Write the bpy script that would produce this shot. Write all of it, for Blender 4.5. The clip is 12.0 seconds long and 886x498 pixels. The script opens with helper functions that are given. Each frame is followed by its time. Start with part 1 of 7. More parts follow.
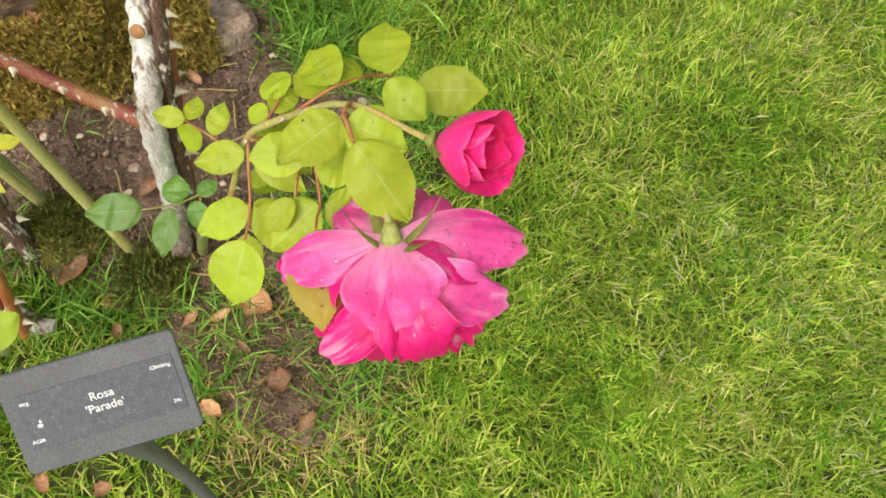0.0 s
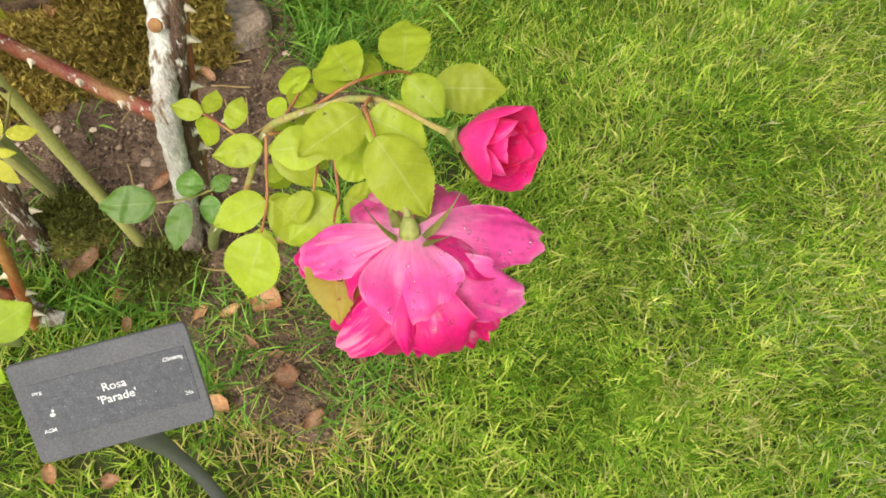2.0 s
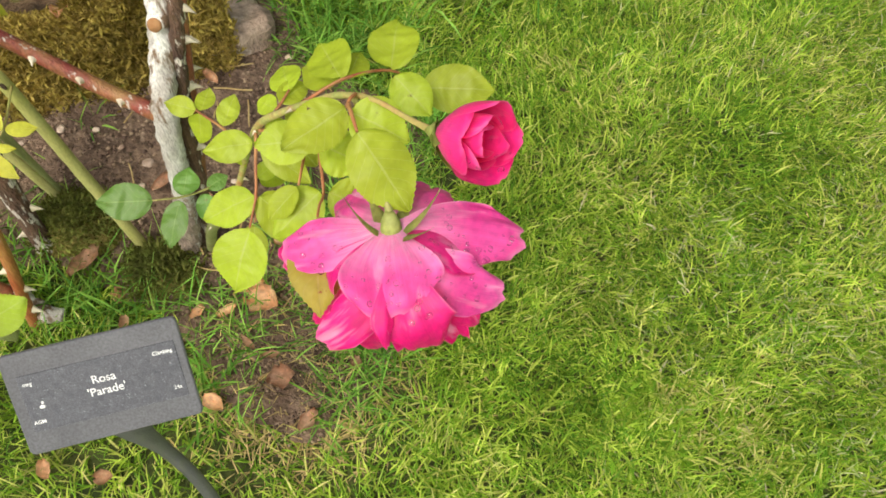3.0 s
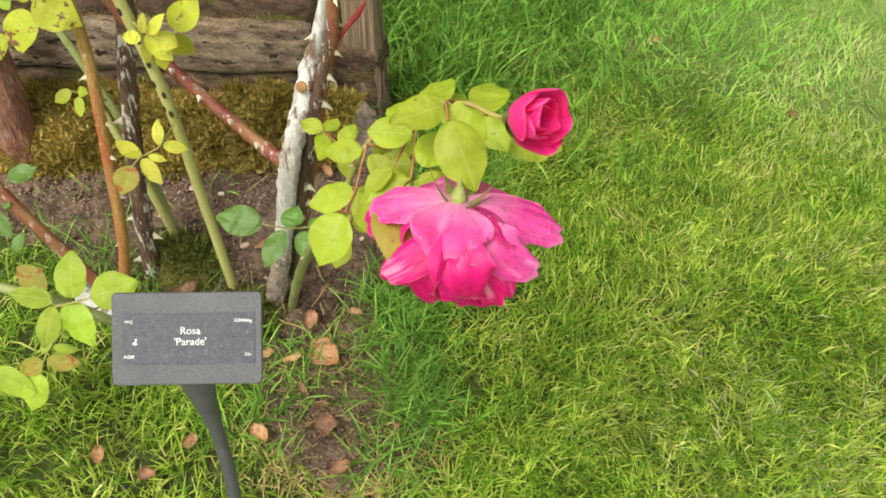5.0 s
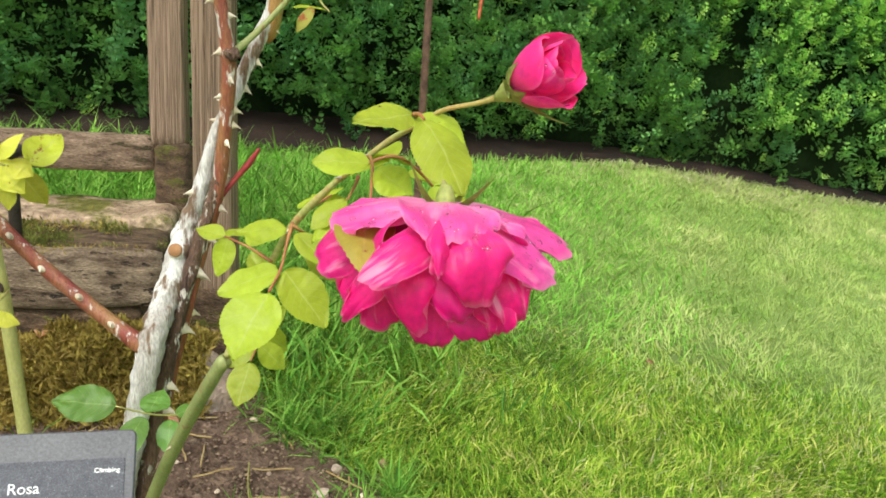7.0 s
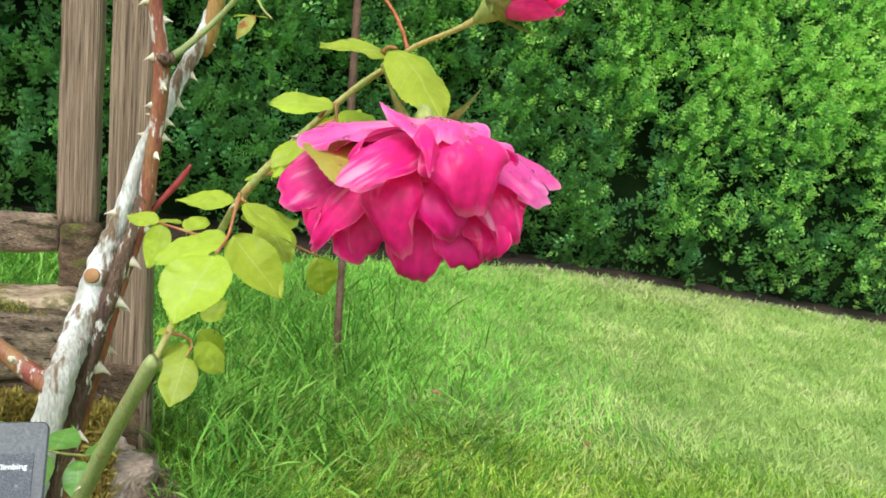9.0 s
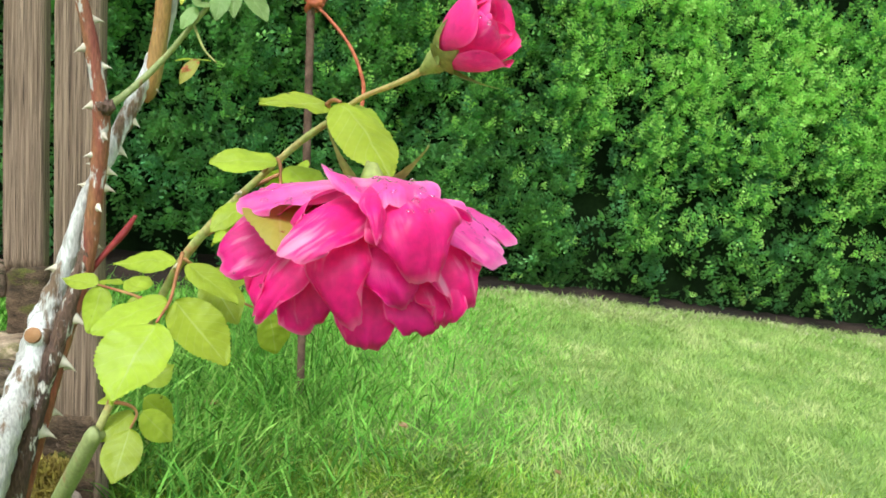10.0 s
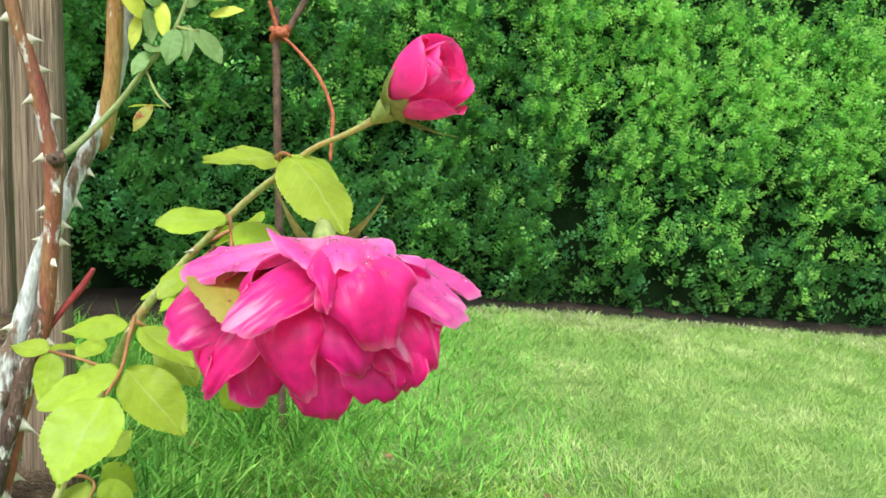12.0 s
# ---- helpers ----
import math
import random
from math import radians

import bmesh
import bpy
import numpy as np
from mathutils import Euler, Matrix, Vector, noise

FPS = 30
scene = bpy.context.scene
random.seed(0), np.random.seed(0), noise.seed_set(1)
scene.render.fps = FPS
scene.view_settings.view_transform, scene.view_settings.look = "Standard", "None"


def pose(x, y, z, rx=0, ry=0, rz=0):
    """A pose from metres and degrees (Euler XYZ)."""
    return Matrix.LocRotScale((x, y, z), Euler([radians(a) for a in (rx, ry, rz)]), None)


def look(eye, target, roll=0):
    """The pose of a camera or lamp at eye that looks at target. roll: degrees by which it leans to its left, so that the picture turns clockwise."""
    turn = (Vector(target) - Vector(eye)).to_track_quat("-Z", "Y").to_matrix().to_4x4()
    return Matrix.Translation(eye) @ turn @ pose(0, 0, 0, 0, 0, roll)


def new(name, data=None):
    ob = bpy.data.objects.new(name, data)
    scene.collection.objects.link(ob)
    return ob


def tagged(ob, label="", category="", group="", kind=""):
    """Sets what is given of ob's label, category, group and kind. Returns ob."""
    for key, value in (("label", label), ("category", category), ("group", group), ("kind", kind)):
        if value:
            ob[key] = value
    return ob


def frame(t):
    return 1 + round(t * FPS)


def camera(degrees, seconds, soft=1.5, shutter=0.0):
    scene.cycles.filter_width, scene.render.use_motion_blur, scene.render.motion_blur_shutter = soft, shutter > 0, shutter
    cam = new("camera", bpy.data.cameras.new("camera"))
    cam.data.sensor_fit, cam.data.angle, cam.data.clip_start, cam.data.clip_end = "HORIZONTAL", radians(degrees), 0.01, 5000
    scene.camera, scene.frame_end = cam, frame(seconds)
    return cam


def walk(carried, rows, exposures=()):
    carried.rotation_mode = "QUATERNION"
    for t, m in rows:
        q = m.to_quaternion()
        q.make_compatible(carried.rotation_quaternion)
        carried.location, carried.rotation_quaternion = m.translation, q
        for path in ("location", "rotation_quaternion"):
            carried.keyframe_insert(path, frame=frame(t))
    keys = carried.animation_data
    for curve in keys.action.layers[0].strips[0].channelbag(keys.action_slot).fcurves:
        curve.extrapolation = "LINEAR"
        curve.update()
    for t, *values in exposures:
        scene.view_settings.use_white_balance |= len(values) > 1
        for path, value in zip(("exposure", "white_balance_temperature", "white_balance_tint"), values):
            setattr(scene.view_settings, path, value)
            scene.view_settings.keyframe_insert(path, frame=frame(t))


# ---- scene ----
cam = camera(56.9, 12.0, soft=1.7)
PATH = [
    (0, (0.0848, -0.0344, 0.7239), (-0.0254, 0.9615, -1.0072), -6.6),
    (0.5, (0.0819, -0.0343, 0.7241), (-0.0248, 0.959, -1.0091), -6.25),
    (1, (0.083, -0.0352, 0.7242), (-0.0303, 0.9565, -1.0092), -6.39),
    (1.5, (0.082, -0.0361, 0.7254), (-0.0367, 0.9571, -1.0072), -6.34),
    (2, (0.0791, -0.0379, 0.7236), (-0.0402, 0.9646, -1.0022), -5.9),
    (2.5, (0.0811, -0.0378, 0.7238), (-0.0457, 0.9691, -0.9992), -5.96),
    (2.7, (0.0836, -0.0388, 0.7229), (-0.0473, 0.9709, -0.9992), -6.12),
    (4.3, (0.125, -0.105, 0.723), (-0.134, 1.106, -0.847), -0.5),
    (4.5, (0.124, -0.118, 0.721), (-0.168, 1.135, -0.811), 0.2),
    (5, (0.12, -0.177, 0.718), (-0.247, 1.207, -0.679), 0.2),
    (5.5, (0.104, -0.202, 0.698), (-0.269, 1.339, -0.522), 1.2),
    (6, (0.1, -0.199, 0.623), (-0.186, 1.498, -0.396), 2.6),
    (6.5, (0.076, -0.187, 0.562), (-0.099, 1.634, -0.246), 3.4),
    (7, (0.049, -0.195, 0.526), (0.036, 1.712, -0.075), 4.8),
    (7.5, (0.036, -0.198, 0.501), (0.13, 1.748, 0.05), 5.4),
    (7.7, (0.026, -0.201, 0.488), (0.145, 1.757, 0.093), 5.6),
    (9.3, (0.028, -0.171, 0.435), (0.238, 1.802, 0.187), 4.7),
    (9.5, (0.025, -0.167, 0.437), (0.255, 1.804, 0.199), 4.4),
    (10, (0.033, -0.162, 0.451), (0.301, 1.809, 0.245), 3.3),
    (10.5, (0.036, -0.157, 0.46), (0.329, 1.813, 0.285), 2.3),
    (11, (0.039, -0.156, 0.461), (0.335, 1.815, 0.302), 1.7),
    (11.5, (0.041, -0.149, 0.463), (0.342, 1.821, 0.3), 1.2),
    (12, (0.043, -0.148, 0.464), (0.351, 1.821, 0.297), 0.7),
]
walk(cam, [(t, look(eye, target, roll)) for t, eye, target, roll in PATH],
     [(0.0, 0.38, 7100, 7), (5.0, 0.42, 7000, 6), (6.5, 0.47, 6700, 5), (7.5, 0.53, 6450, 3), (9.5, 0.58, 6000, -0.5), (12.0, 0.64, 5850, -5)])

# ---- daylight: bright overcast ----
world = bpy.data.worlds.new("overcast_sky")
scene.world = world
world.use_nodes = True
wn = world.node_tree.nodes
sky = wn.new("ShaderNodeTexSky")
sky.sky_type, sky.sun_disc = "NISHITA", False
sky.sun_elevation, sky.sun_rotation = radians(52), radians(200)
sky.dust_density = 4.0
veil = wn.new("ShaderNodeHueSaturation")
veil.inputs["Saturation"].default_value = 0.30
world.node_tree.links.new(sky.outputs[0], veil.inputs["Color"])
world.node_tree.links.new(veil.outputs[0], wn["Background"].inputs[0])
wn["Background"].inputs[1].default_value = 0.15
sun = new("sun", bpy.data.lights.new("sun", "SUN"))
sun.data.energy, sun.data.angle, sun.data.color = 1.3, radians(25), (1.0, 0.96, 0.90)
sun.matrix_world = look((0, 0, 0), (0.22, 0.58, -1.0))

# ---- helpers ----
RNG = np.random.default_rng(7)
rnd = random.Random(11)


def ground_z(x, y):
    """The lawn falls to the right and rises towards the hedge; level far out."""
    k = np.clip((y - 1.05) / 0.95, 0.0, 1.0)
    return -0.12 * 2.5 * np.tanh(x / 2.5) + 0.07 * 3.0 * np.tanh(y / 3.0) + 0.047 * k * k * (3 - 2 * k)


def bez(a, b, k):
    return a + (b - a) * k


def smooth(points, n=8):
    """Catmull-Rom samples through some points (tuples of any length)."""
    p = [np.array(q, float) for q in points]
    p = [2 * p[0] - p[1]] + p + [2 * p[-1] - p[-2]]
    out = []
    for i in range(1, len(p) - 2):
        for k in range(n):
            t = k / n
            a, b, c, d = p[i - 1:i + 3]
            out.append(0.5 * (2 * b + (c - a) * t + (2 * a - 5 * b + 4 * c - d) * t * t + (3 * b - a - 3 * c + d) * t ** 3))
    out.append(p[-2])
    return out


def link_mesh(name, bm, material, parent=None, label="", smooth_faces=True):
    me = bpy.data.meshes.new(name)
    bmesh.ops.recalc_face_normals(bm, faces=bm.faces[:])
    bm.to_mesh(me)
    bm.free()
    for p in me.polygons:
        p.use_smooth = smooth_faces
    me.materials.append(material)
    ob = new(name, me)
    if parent is not None:
        ob.parent = parent
        ob.matrix_parent_inverse = parent.matrix_world.inverted()
    if label:
        ob["label"] = label
    return ob


def part(name, bm, material, parent, label="", smooth_faces=True):
    return link_mesh(name, bm, material, parent, label, smooth_faces)


def thing(name, place, label, category, group="", kind=""):
    ob = new(name)
    ob.empty_display_size = 0.02
    ob.matrix_world = Matrix.Translation(place)
    bpy.context.view_layer.update()
    return tagged(ob, label, category, group, kind)


def raw_mesh(name, verts, faces_per, nper, material, uv=None):
    """One mesh from arrays: verts (n, k, 3) and one face pattern repeated for each of the n pieces."""
    n, k, _ = verts.shape
    me = bpy.data.meshes.new(name)
    me.vertices.add(n * k)
    me.vertices.foreach_set("co", verts.astype(np.float32).ravel())
    loops, starts, totals, at = [], [], [], 0
    for f in faces_per:
        starts.append(at)
        totals.append(len(f))
        loops += list(f)
        at += len(f)
    loops = np.array(loops, np.int64)
    allloops = (loops[None, :] + (np.arange(n) * k)[:, None]).ravel()
    allstarts = (np.array(starts)[None, :] + (np.arange(n) * at)[:, None]).ravel()
    me.loops.add(len(allloops))
    me.loops.foreach_set("vertex_index", allloops.astype(np.int32))
    me.polygons.add(len(allstarts))
    me.polygons.foreach_set("loop_start", allstarts.astype(np.int32))
    me.update(calc_edges=True)
    me.validate()
    me.materials.append(material)
    return new(name, me)


def tube(points, sides=10, rough=0.0, bm=None, freq=60.0, caps=True):
    """A tapered, slightly uneven tube along points of (x, y, z, radius)."""
    bm = bm or bmesh.new()
    rings = []
    for i, p in enumerate(points):
        c = Vector(p[:3])
        a = Vector(points[max(i - 1, 0)][:3])
        b = Vector(points[min(i + 1, len(points) - 1)][:3])
        d = (b - a).normalized()
        side = d.cross(Vector((0.31, -0.9, 0.2))).normalized()
        up = side.cross(d)
        ring = []
        for k in range(sides):
            w = 2 * math.pi * k / sides
            o = side * math.cos(w) + up * math.sin(w)
            r = p[3] * (1 + rough * noise.noise((c + o * p[3]) * freq) + 0.5 * rough * noise.noise((c + o * p[3]) * freq * 3.1))
            ring.append(bm.verts.new(c + o * r))
        rings.append(ring)
    for r1, r2 in zip(rings, rings[1:]):
        for k in range(sides):
            bm.faces.new((r1[k], r1[(k + 1) % sides], r2[(k + 1) % sides], r2[k]))
    if caps:
        bm.faces.new(rings[0][::-1])
        bm.faces.new(rings[-1])
    return bm


def block(size, bevel=0.003, cuts=(8, 3, 3), rough=0.002, freq=18.0, seed=0.0, m=None):
    """A worn block: bevelled, subdivided and made uneven."""
    bm = bmesh.new()
    bmesh.ops.create_cube(bm, size=1.0)
    for v in bm.verts:
        v.co = Vector((v.co.x * size[0], v.co.y * size[1], v.co.z * size[2]))
    for axis, n in enumerate(cuts):
        for k in range(1, n):
            co = Vector((0, 0, 0))
            co[axis] = (k / n - 0.5) * size[axis]
            no = Vector((0, 0, 0))
            no[axis] = 1
            bmesh.ops.bisect_plane(bm, geom=bm.verts[:] + bm.edges[:] + bm.faces[:], plane_co=co, plane_no=no)
    half = Vector(size) / 2
    for v in bm.verts:
        p = v.co.copy()
        outer = sum(abs(abs(p[i]) - half[i]) < 1e-6 for i in range(3))
        if outer >= 2:
            for i in range(3):
                if abs(abs(p[i]) - half[i]) < 1e-6:
                    v.co[i] -= math.copysign(bevel * (0.6 if outer == 2 else 0.9), p[i])
        q = p + Vector((seed, seed * 0.7, seed * 1.3))
        v.co += Vector((noise.noise(q * freq), noise.noise(q * freq + Vector((9, 2, 5))), noise.noise(q * freq + Vector((3, 8, 1))))) * rough
    if m is not None:
        bmesh.ops.transform(bm, matrix=m, verts=bm.verts[:])
    return bm


# ---- materials ----
def material(name, c1, c2, scale=20.0, rough=0.7, bump=0.2, fine=150.0, c3=None, c3_at=(0.62, 0.72), c3_scale=None, island=0.0,
             objrand=0.0, translucent=0.0, stretch=(1, 1, 1), spec=0.4, metallic=0.0, bump_dist=0.002, sheen=0.0, grain=0.22):
    mat = bpy.data.materials.new(name)
    mat.use_nodes = True
    nt, n = mat.node_tree, mat.node_tree.nodes
    L = nt.links.new
    bsdf = n["Principled BSDF"]
    co = n.new("ShaderNodeTexCoord")
    mp = n.new("ShaderNodeMapping")
    mp.inputs["Scale"].default_value = stretch
    L(co.outputs["Object"], mp.inputs[0])
    big = n.new("ShaderNodeTexNoise")
    big.inputs["Scale"].default_value, big.inputs["Detail"].default_value = scale, 5
    L(mp.outputs[0], big.inputs[0])
    small = n.new("ShaderNodeTexNoise")
    small.inputs["Scale"].default_value, small.inputs["Detail"].default_value = fine, 4
    L(mp.outputs[0], small.inputs[0])
    ramp = n.new("ShaderNodeValToRGB")
    ramp.color_ramp.elements[0].color, ramp.color_ramp.elements[1].color = (*c1, 1), (*c2, 1)
    ramp.color_ramp.elements[0].position, ramp.color_ramp.elements[1].position = 0.32, 0.68
    L(big.outputs[0], ramp.inputs[0])
    colour = ramp.outputs[0]
    if c3:
        third = n.new("ShaderNodeTexNoise")
        third.inputs["Scale"].default_value, third.inputs["Detail"].default_value = c3_scale or scale * 2.3, 6
        third.inputs["Roughness"].default_value = 0.65
        shift = n.new("ShaderNodeVectorMath")
        shift.inputs[1].default_value = (3.1, 7.7, 1.9)
        L(mp.outputs[0], shift.inputs[0])
        L(shift.outputs[0], third.inputs[0])
        edge = n.new("ShaderNodeMapRange")
        edge.inputs[1].default_value, edge.inputs[2].default_value = c3_at
        L(third.outputs[0], edge.inputs[0])
        mix = n.new("ShaderNodeMix")
        mix.data_type = "RGBA"
        L(edge.outputs[0], mix.inputs["Factor"])
        L(colour, mix.inputs["A"])
        mix.inputs["B"].default_value = (*c3, 1)
        colour = mix.outputs["Result"]
    value = n.new("ShaderNodeMapRange")
    value.inputs[1].default_value, value.inputs[2].default_value = 0.3, 0.7
    value.inputs[3].default_value, value.inputs[4].default_value = 1 - grain, 1 + grain
    L(small.outputs[0], value.inputs[0])
    hsv = n.new("ShaderNodeHueSaturation")
    L(colour, hsv.inputs["Color"])
    last = value.outputs[0]
    if island or objrand:
        info = n.new("ShaderNodeNewGeometry") if island else n.new("ShaderNodeObjectInfo")
        out = info.outputs["Random Per Island"] if island else info.outputs["Random"]
        spread = n.new("ShaderNodeMapRange")
        k = island or objrand
        spread.inputs[3].default_value, spread.inputs[4].default_value = 1 - k, 1 + k
        L(out, spread.inputs[0])
        mul = n.new("ShaderNodeMath")
        mul.operation = "MULTIPLY"
        L(last, mul.inputs[0])
        L(spread.outputs[0], mul.inputs[1])
        last = mul.outputs[0]
        hue = n.new("ShaderNodeMapRange")
        hue.inputs[3].default_value, hue.inputs[4].default_value = 0.5 - 0.045 * k, 0.5 + 0.03 * k
        L(out, hue.inputs[0])
        L(hue.outputs[0], hsv.inputs["Hue"])
    L(last, hsv.inputs["Value"])
    L(hsv.outputs[0], bsdf.inputs["Base Color"])
    bsdf.inputs["Roughness"].default_value = rough
    bsdf.inputs["Metallic"].default_value = metallic
    bsdf.inputs["Specular IOR Level"].default_value = spec
    bsdf.inputs["Sheen Weight"].default_value = sheen
    if bump:
        b = n.new("ShaderNodeBump")
        b.inputs["Strength"].default_value, b.inputs["Distance"].default_value = bump, bump_dist
        L(small.outputs[0], b.inputs["Height"])
        L(b.outputs[0], bsdf.inputs["Normal"])
    if translucent:
        tr = n.new("ShaderNodeBsdfTranslucent")
        L(hsv.outputs[0], tr.inputs[0])
        ms = n.new("ShaderNodeMixShader")
        ms.inputs[0].default_value = translucent
        L(bsdf.outputs[0], ms.inputs[1])
        L(tr.outputs[0], ms.inputs[2])
        L(ms.outputs[0], n["Material Output"].inputs[0])
    return mat


def leafy(name, c_blade, c_vein, c_spot, spots=0.0, rough=0.42, translucent=0.35, objrand=0.20):
    """A rose leaflet: midrib and side veins by the UV map, mottling, holes of rust where spots > 0."""
    mat = material(name, tuple(0.86 * v for v in c_blade), tuple(min(1, 1.10 * v) for v in c_blade), 55.0, rough, 0.15, 420.0, grain=0.05, objrand=objrand,
                   translucent=translucent, c3=c_spot if spots else None, c3_at=(0.70 - spots, 0.74 - spots), c3_scale=120.0, bump_dist=0.0006)
    nt, n = mat.node_tree, mat.node_tree.nodes
    L = nt.links.new
    uv = n.new("ShaderNodeUVMap")
    sep = n.new("ShaderNodeSeparateXYZ")
    L(uv.outputs[0], sep.inputs[0])

    def maths(op, a, b=None, c=None):
        q = n.new("ShaderNodeMath")
        q.operation = op
        for i, v in enumerate((a, b, c)):
            if v is None:
                continue
            if isinstance(v, (int, float)):
                q.inputs[i].default_value = v
            else:
                L(v, q.inputs[i])
        return q.outputs[0]
    across = maths("ABSOLUTE", maths("SUBTRACT", sep.outputs[0], 0.5))
    rib = maths("LESS_THAN", across, 0.018)
    saw = maths("FRACT", maths("MULTIPLY", maths("SUBTRACT", sep.outputs[1], maths("MULTIPLY", across, 0.55)), 8.0))
    side = maths("LESS_THAN", maths("ABSOLUTE", maths("SUBTRACT", saw, 0.5)), 0.045)
    vein = maths("MULTIPLY", maths("MAXIMUM", rib, maths("MULTIPLY", side, 0.5)), 0.62)
    hsv = next(k for k in n if k.type == "HUE_SAT")
    mix = n.new("ShaderNodeMix")
    mix.data_type = "RGBA"
    L(vein, mix.inputs["Factor"])
    L(hsv.outputs[0], mix.inputs["A"])
    mix.inputs["B"].default_value = (*c_vein, 1)
    L(mix.outputs["Result"], n["Principled BSDF"].inputs["Base Color"])
    bump2 = n.new("ShaderNodeBump")
    bump2.inputs["Strength"].default_value, bump2.inputs["Distance"].default_value = 0.5, 0.0006
    bump2.invert = True
    L(maths("MAXIMUM", rib, side), bump2.inputs["Height"])
    first = next(k for k in n if k.type == "BUMP" and k != bump2)
    L(first.outputs[0], bump2.inputs["Normal"])
    L(bump2.outputs[0], n["Principled BSDF"].inputs["Normal"])
    return mat


def petal_paint(name, inner, outer, pale, rough=0.46, spec=0.42, flash_most=0.50, claw_most=0.45):
    """Petal: paler claw and streaks along its length by the UV map."""
    mat = material(name, inner, outer, 30.0, rough, 0.15, 300.0, spec=spec, objrand=0.08, translucent=0.30, bump_dist=0.0008, sheen=0.04, grain=0.13)
    nt, n = mat.node_tree, mat.node_tree.nodes
    L = nt.links.new
    uv = n.new("ShaderNodeUVMap")
    mp = n.new("ShaderNodeMapping")
    mp.inputs["Scale"].default_value = (26.0, 1.6, 1.0)
    L(uv.outputs[0], mp.inputs[0])
    streak = n.new("ShaderNodeTexNoise")
    streak.inputs["Scale"].default_value, streak.inputs["Detail"].default_value = 1.0, 4
    L(mp.outputs[0], streak.inputs[0])
    sep = n.new("ShaderNodeSeparateXYZ")
    L(uv.outputs[0], sep.inputs[0])
    claw = n.new("ShaderNodeMapRange")
    claw.inputs[1].default_value, claw.inputs[2].default_value = 0.05, 0.62
    claw.inputs[3].default_value, claw.inputs[4].default_value = claw_most, 0.0
    L(sep.outputs[1], claw.inputs[0])
    mul = n.new("ShaderNodeMath")
    mul.operation = "MULTIPLY"
    L(claw.outputs[0], mul.inputs[0])
    L(streak.outputs[0], mul.inputs[1])
    hsv = next(k for k in n if k.type == "HUE_SAT")
    mix = n.new("ShaderNodeMix")
    mix.data_type = "RGBA"
    L(mul.outputs[0], mix.inputs["Factor"])
    L(hsv.outputs[0], mix.inputs["A"])
    mix.inputs["B"].default_value = (*pale, 1)
    L(mix.outputs["Result"], n["Principled BSDF"].inputs["Base Color"])
    # broad pale flashes on some petals, and fine veins in the relief
    info = n.new("ShaderNodeObjectInfo")
    away = n.new("ShaderNodeVectorMath")
    away.operation = "MULTIPLY_ADD"
    away.inputs[1].default_value = (37.0, 23.0, 11.0)
    L(info.outputs["Random"], away.inputs[0])
    flash_map = n.new("ShaderNodeMapping")
    flash_map.inputs["Scale"].default_value = (4.2, 1.5, 1.0)
    L(uv.outputs[0], flash_map.inputs[0])
    L(flash_map.outputs[0], away.inputs[2])
    flash = n.new("ShaderNodeTexNoise")
    flash.inputs["Scale"].default_value, flash.inputs["Detail"].default_value = 1.0, 3
    L(away.outputs[0], flash.inputs[0])
    # pale patches stand for white streaks and for sky glare, put into the colour
    part_pale = n.new("ShaderNodeMapRange")
    part_pale.inputs[1].default_value, part_pale.inputs[2].default_value = 0.58, 0.74
    part_pale.inputs[3].default_value, part_pale.inputs[4].default_value = 0.0, flash_most
    L(flash.outputs[0], part_pale.inputs[0])
    mix2 = n.new("ShaderNodeMix")
    mix2.data_type = "RGBA"
    # a thin paler rim
    side = n.new("ShaderNodeMath")
    side.operation = "MULTIPLY_ADD"
    L(sep.outputs[0], side.inputs[0])
    side.inputs[1].default_value, side.inputs[2].default_value = 2.0, -1.0
    wide = n.new("ShaderNodeMath")
    wide.operation = "ABSOLUTE"
    L(side.outputs[0], wide.inputs[0])
    brim = n.new("ShaderNodeMath")
    brim.operation = "MAXIMUM"
    L(wide.outputs[0], brim.inputs[0])
    L(sep.outputs[1], brim.inputs[1])
    rim = n.new("ShaderNodeMapRange")
    rim.inputs[1].default_value, rim.inputs[2].default_value = 0.93, 1.0
    rim.inputs[3].default_value, rim.inputs[4].default_value = 0.0, 0.22
    L(brim.outputs[0], rim.inputs[0])
    paler = n.new("ShaderNodeMath")
    paler.operation = "MAXIMUM"
    L(part_pale.outputs[0], paler.inputs[0])
    L(rim.outputs[0], paler.inputs[1])
    L(paler.outputs[0], mix2.inputs["Factor"])
    L(mix.outputs["Result"], mix2.inputs["A"])
    mix2.inputs["B"].default_value = (*pale, 1)
    L(mix2.outputs["Result"], n["Principled BSDF"].inputs["Base Color"])
    vein_map = n.new("ShaderNodeMapping")
    vein_map.inputs["Scale"].default_value = (46.0, 3.5, 1.0)
    L(uv.outputs[0], vein_map.inputs[0])
    vein = n.new("ShaderNodeTexNoise")
    vein.inputs["Scale"].default_value, vein.inputs["Detail"].default_value = 1.0, 3
    L(vein_map.outputs[0], vein.inputs[0])
    relief = n.new("ShaderNodeBump")
    relief.inputs["Strength"].default_value, relief.inputs["Distance"].default_value = 0.30, 0.0010
    L(vein.outputs[0], relief.inputs["Height"])
    first = next(k for k in n if k.type == "BUMP" and k != relief)
    L(first.outputs[0], relief.inputs["Normal"])
    L(relief.outputs[0], n["Principled BSDF"].inputs["Normal"])
    for k in n:
        if k.type == "BSDF_TRANSLUCENT":
            L(mix2.outputs["Result"], k.inputs[0])
    return mat


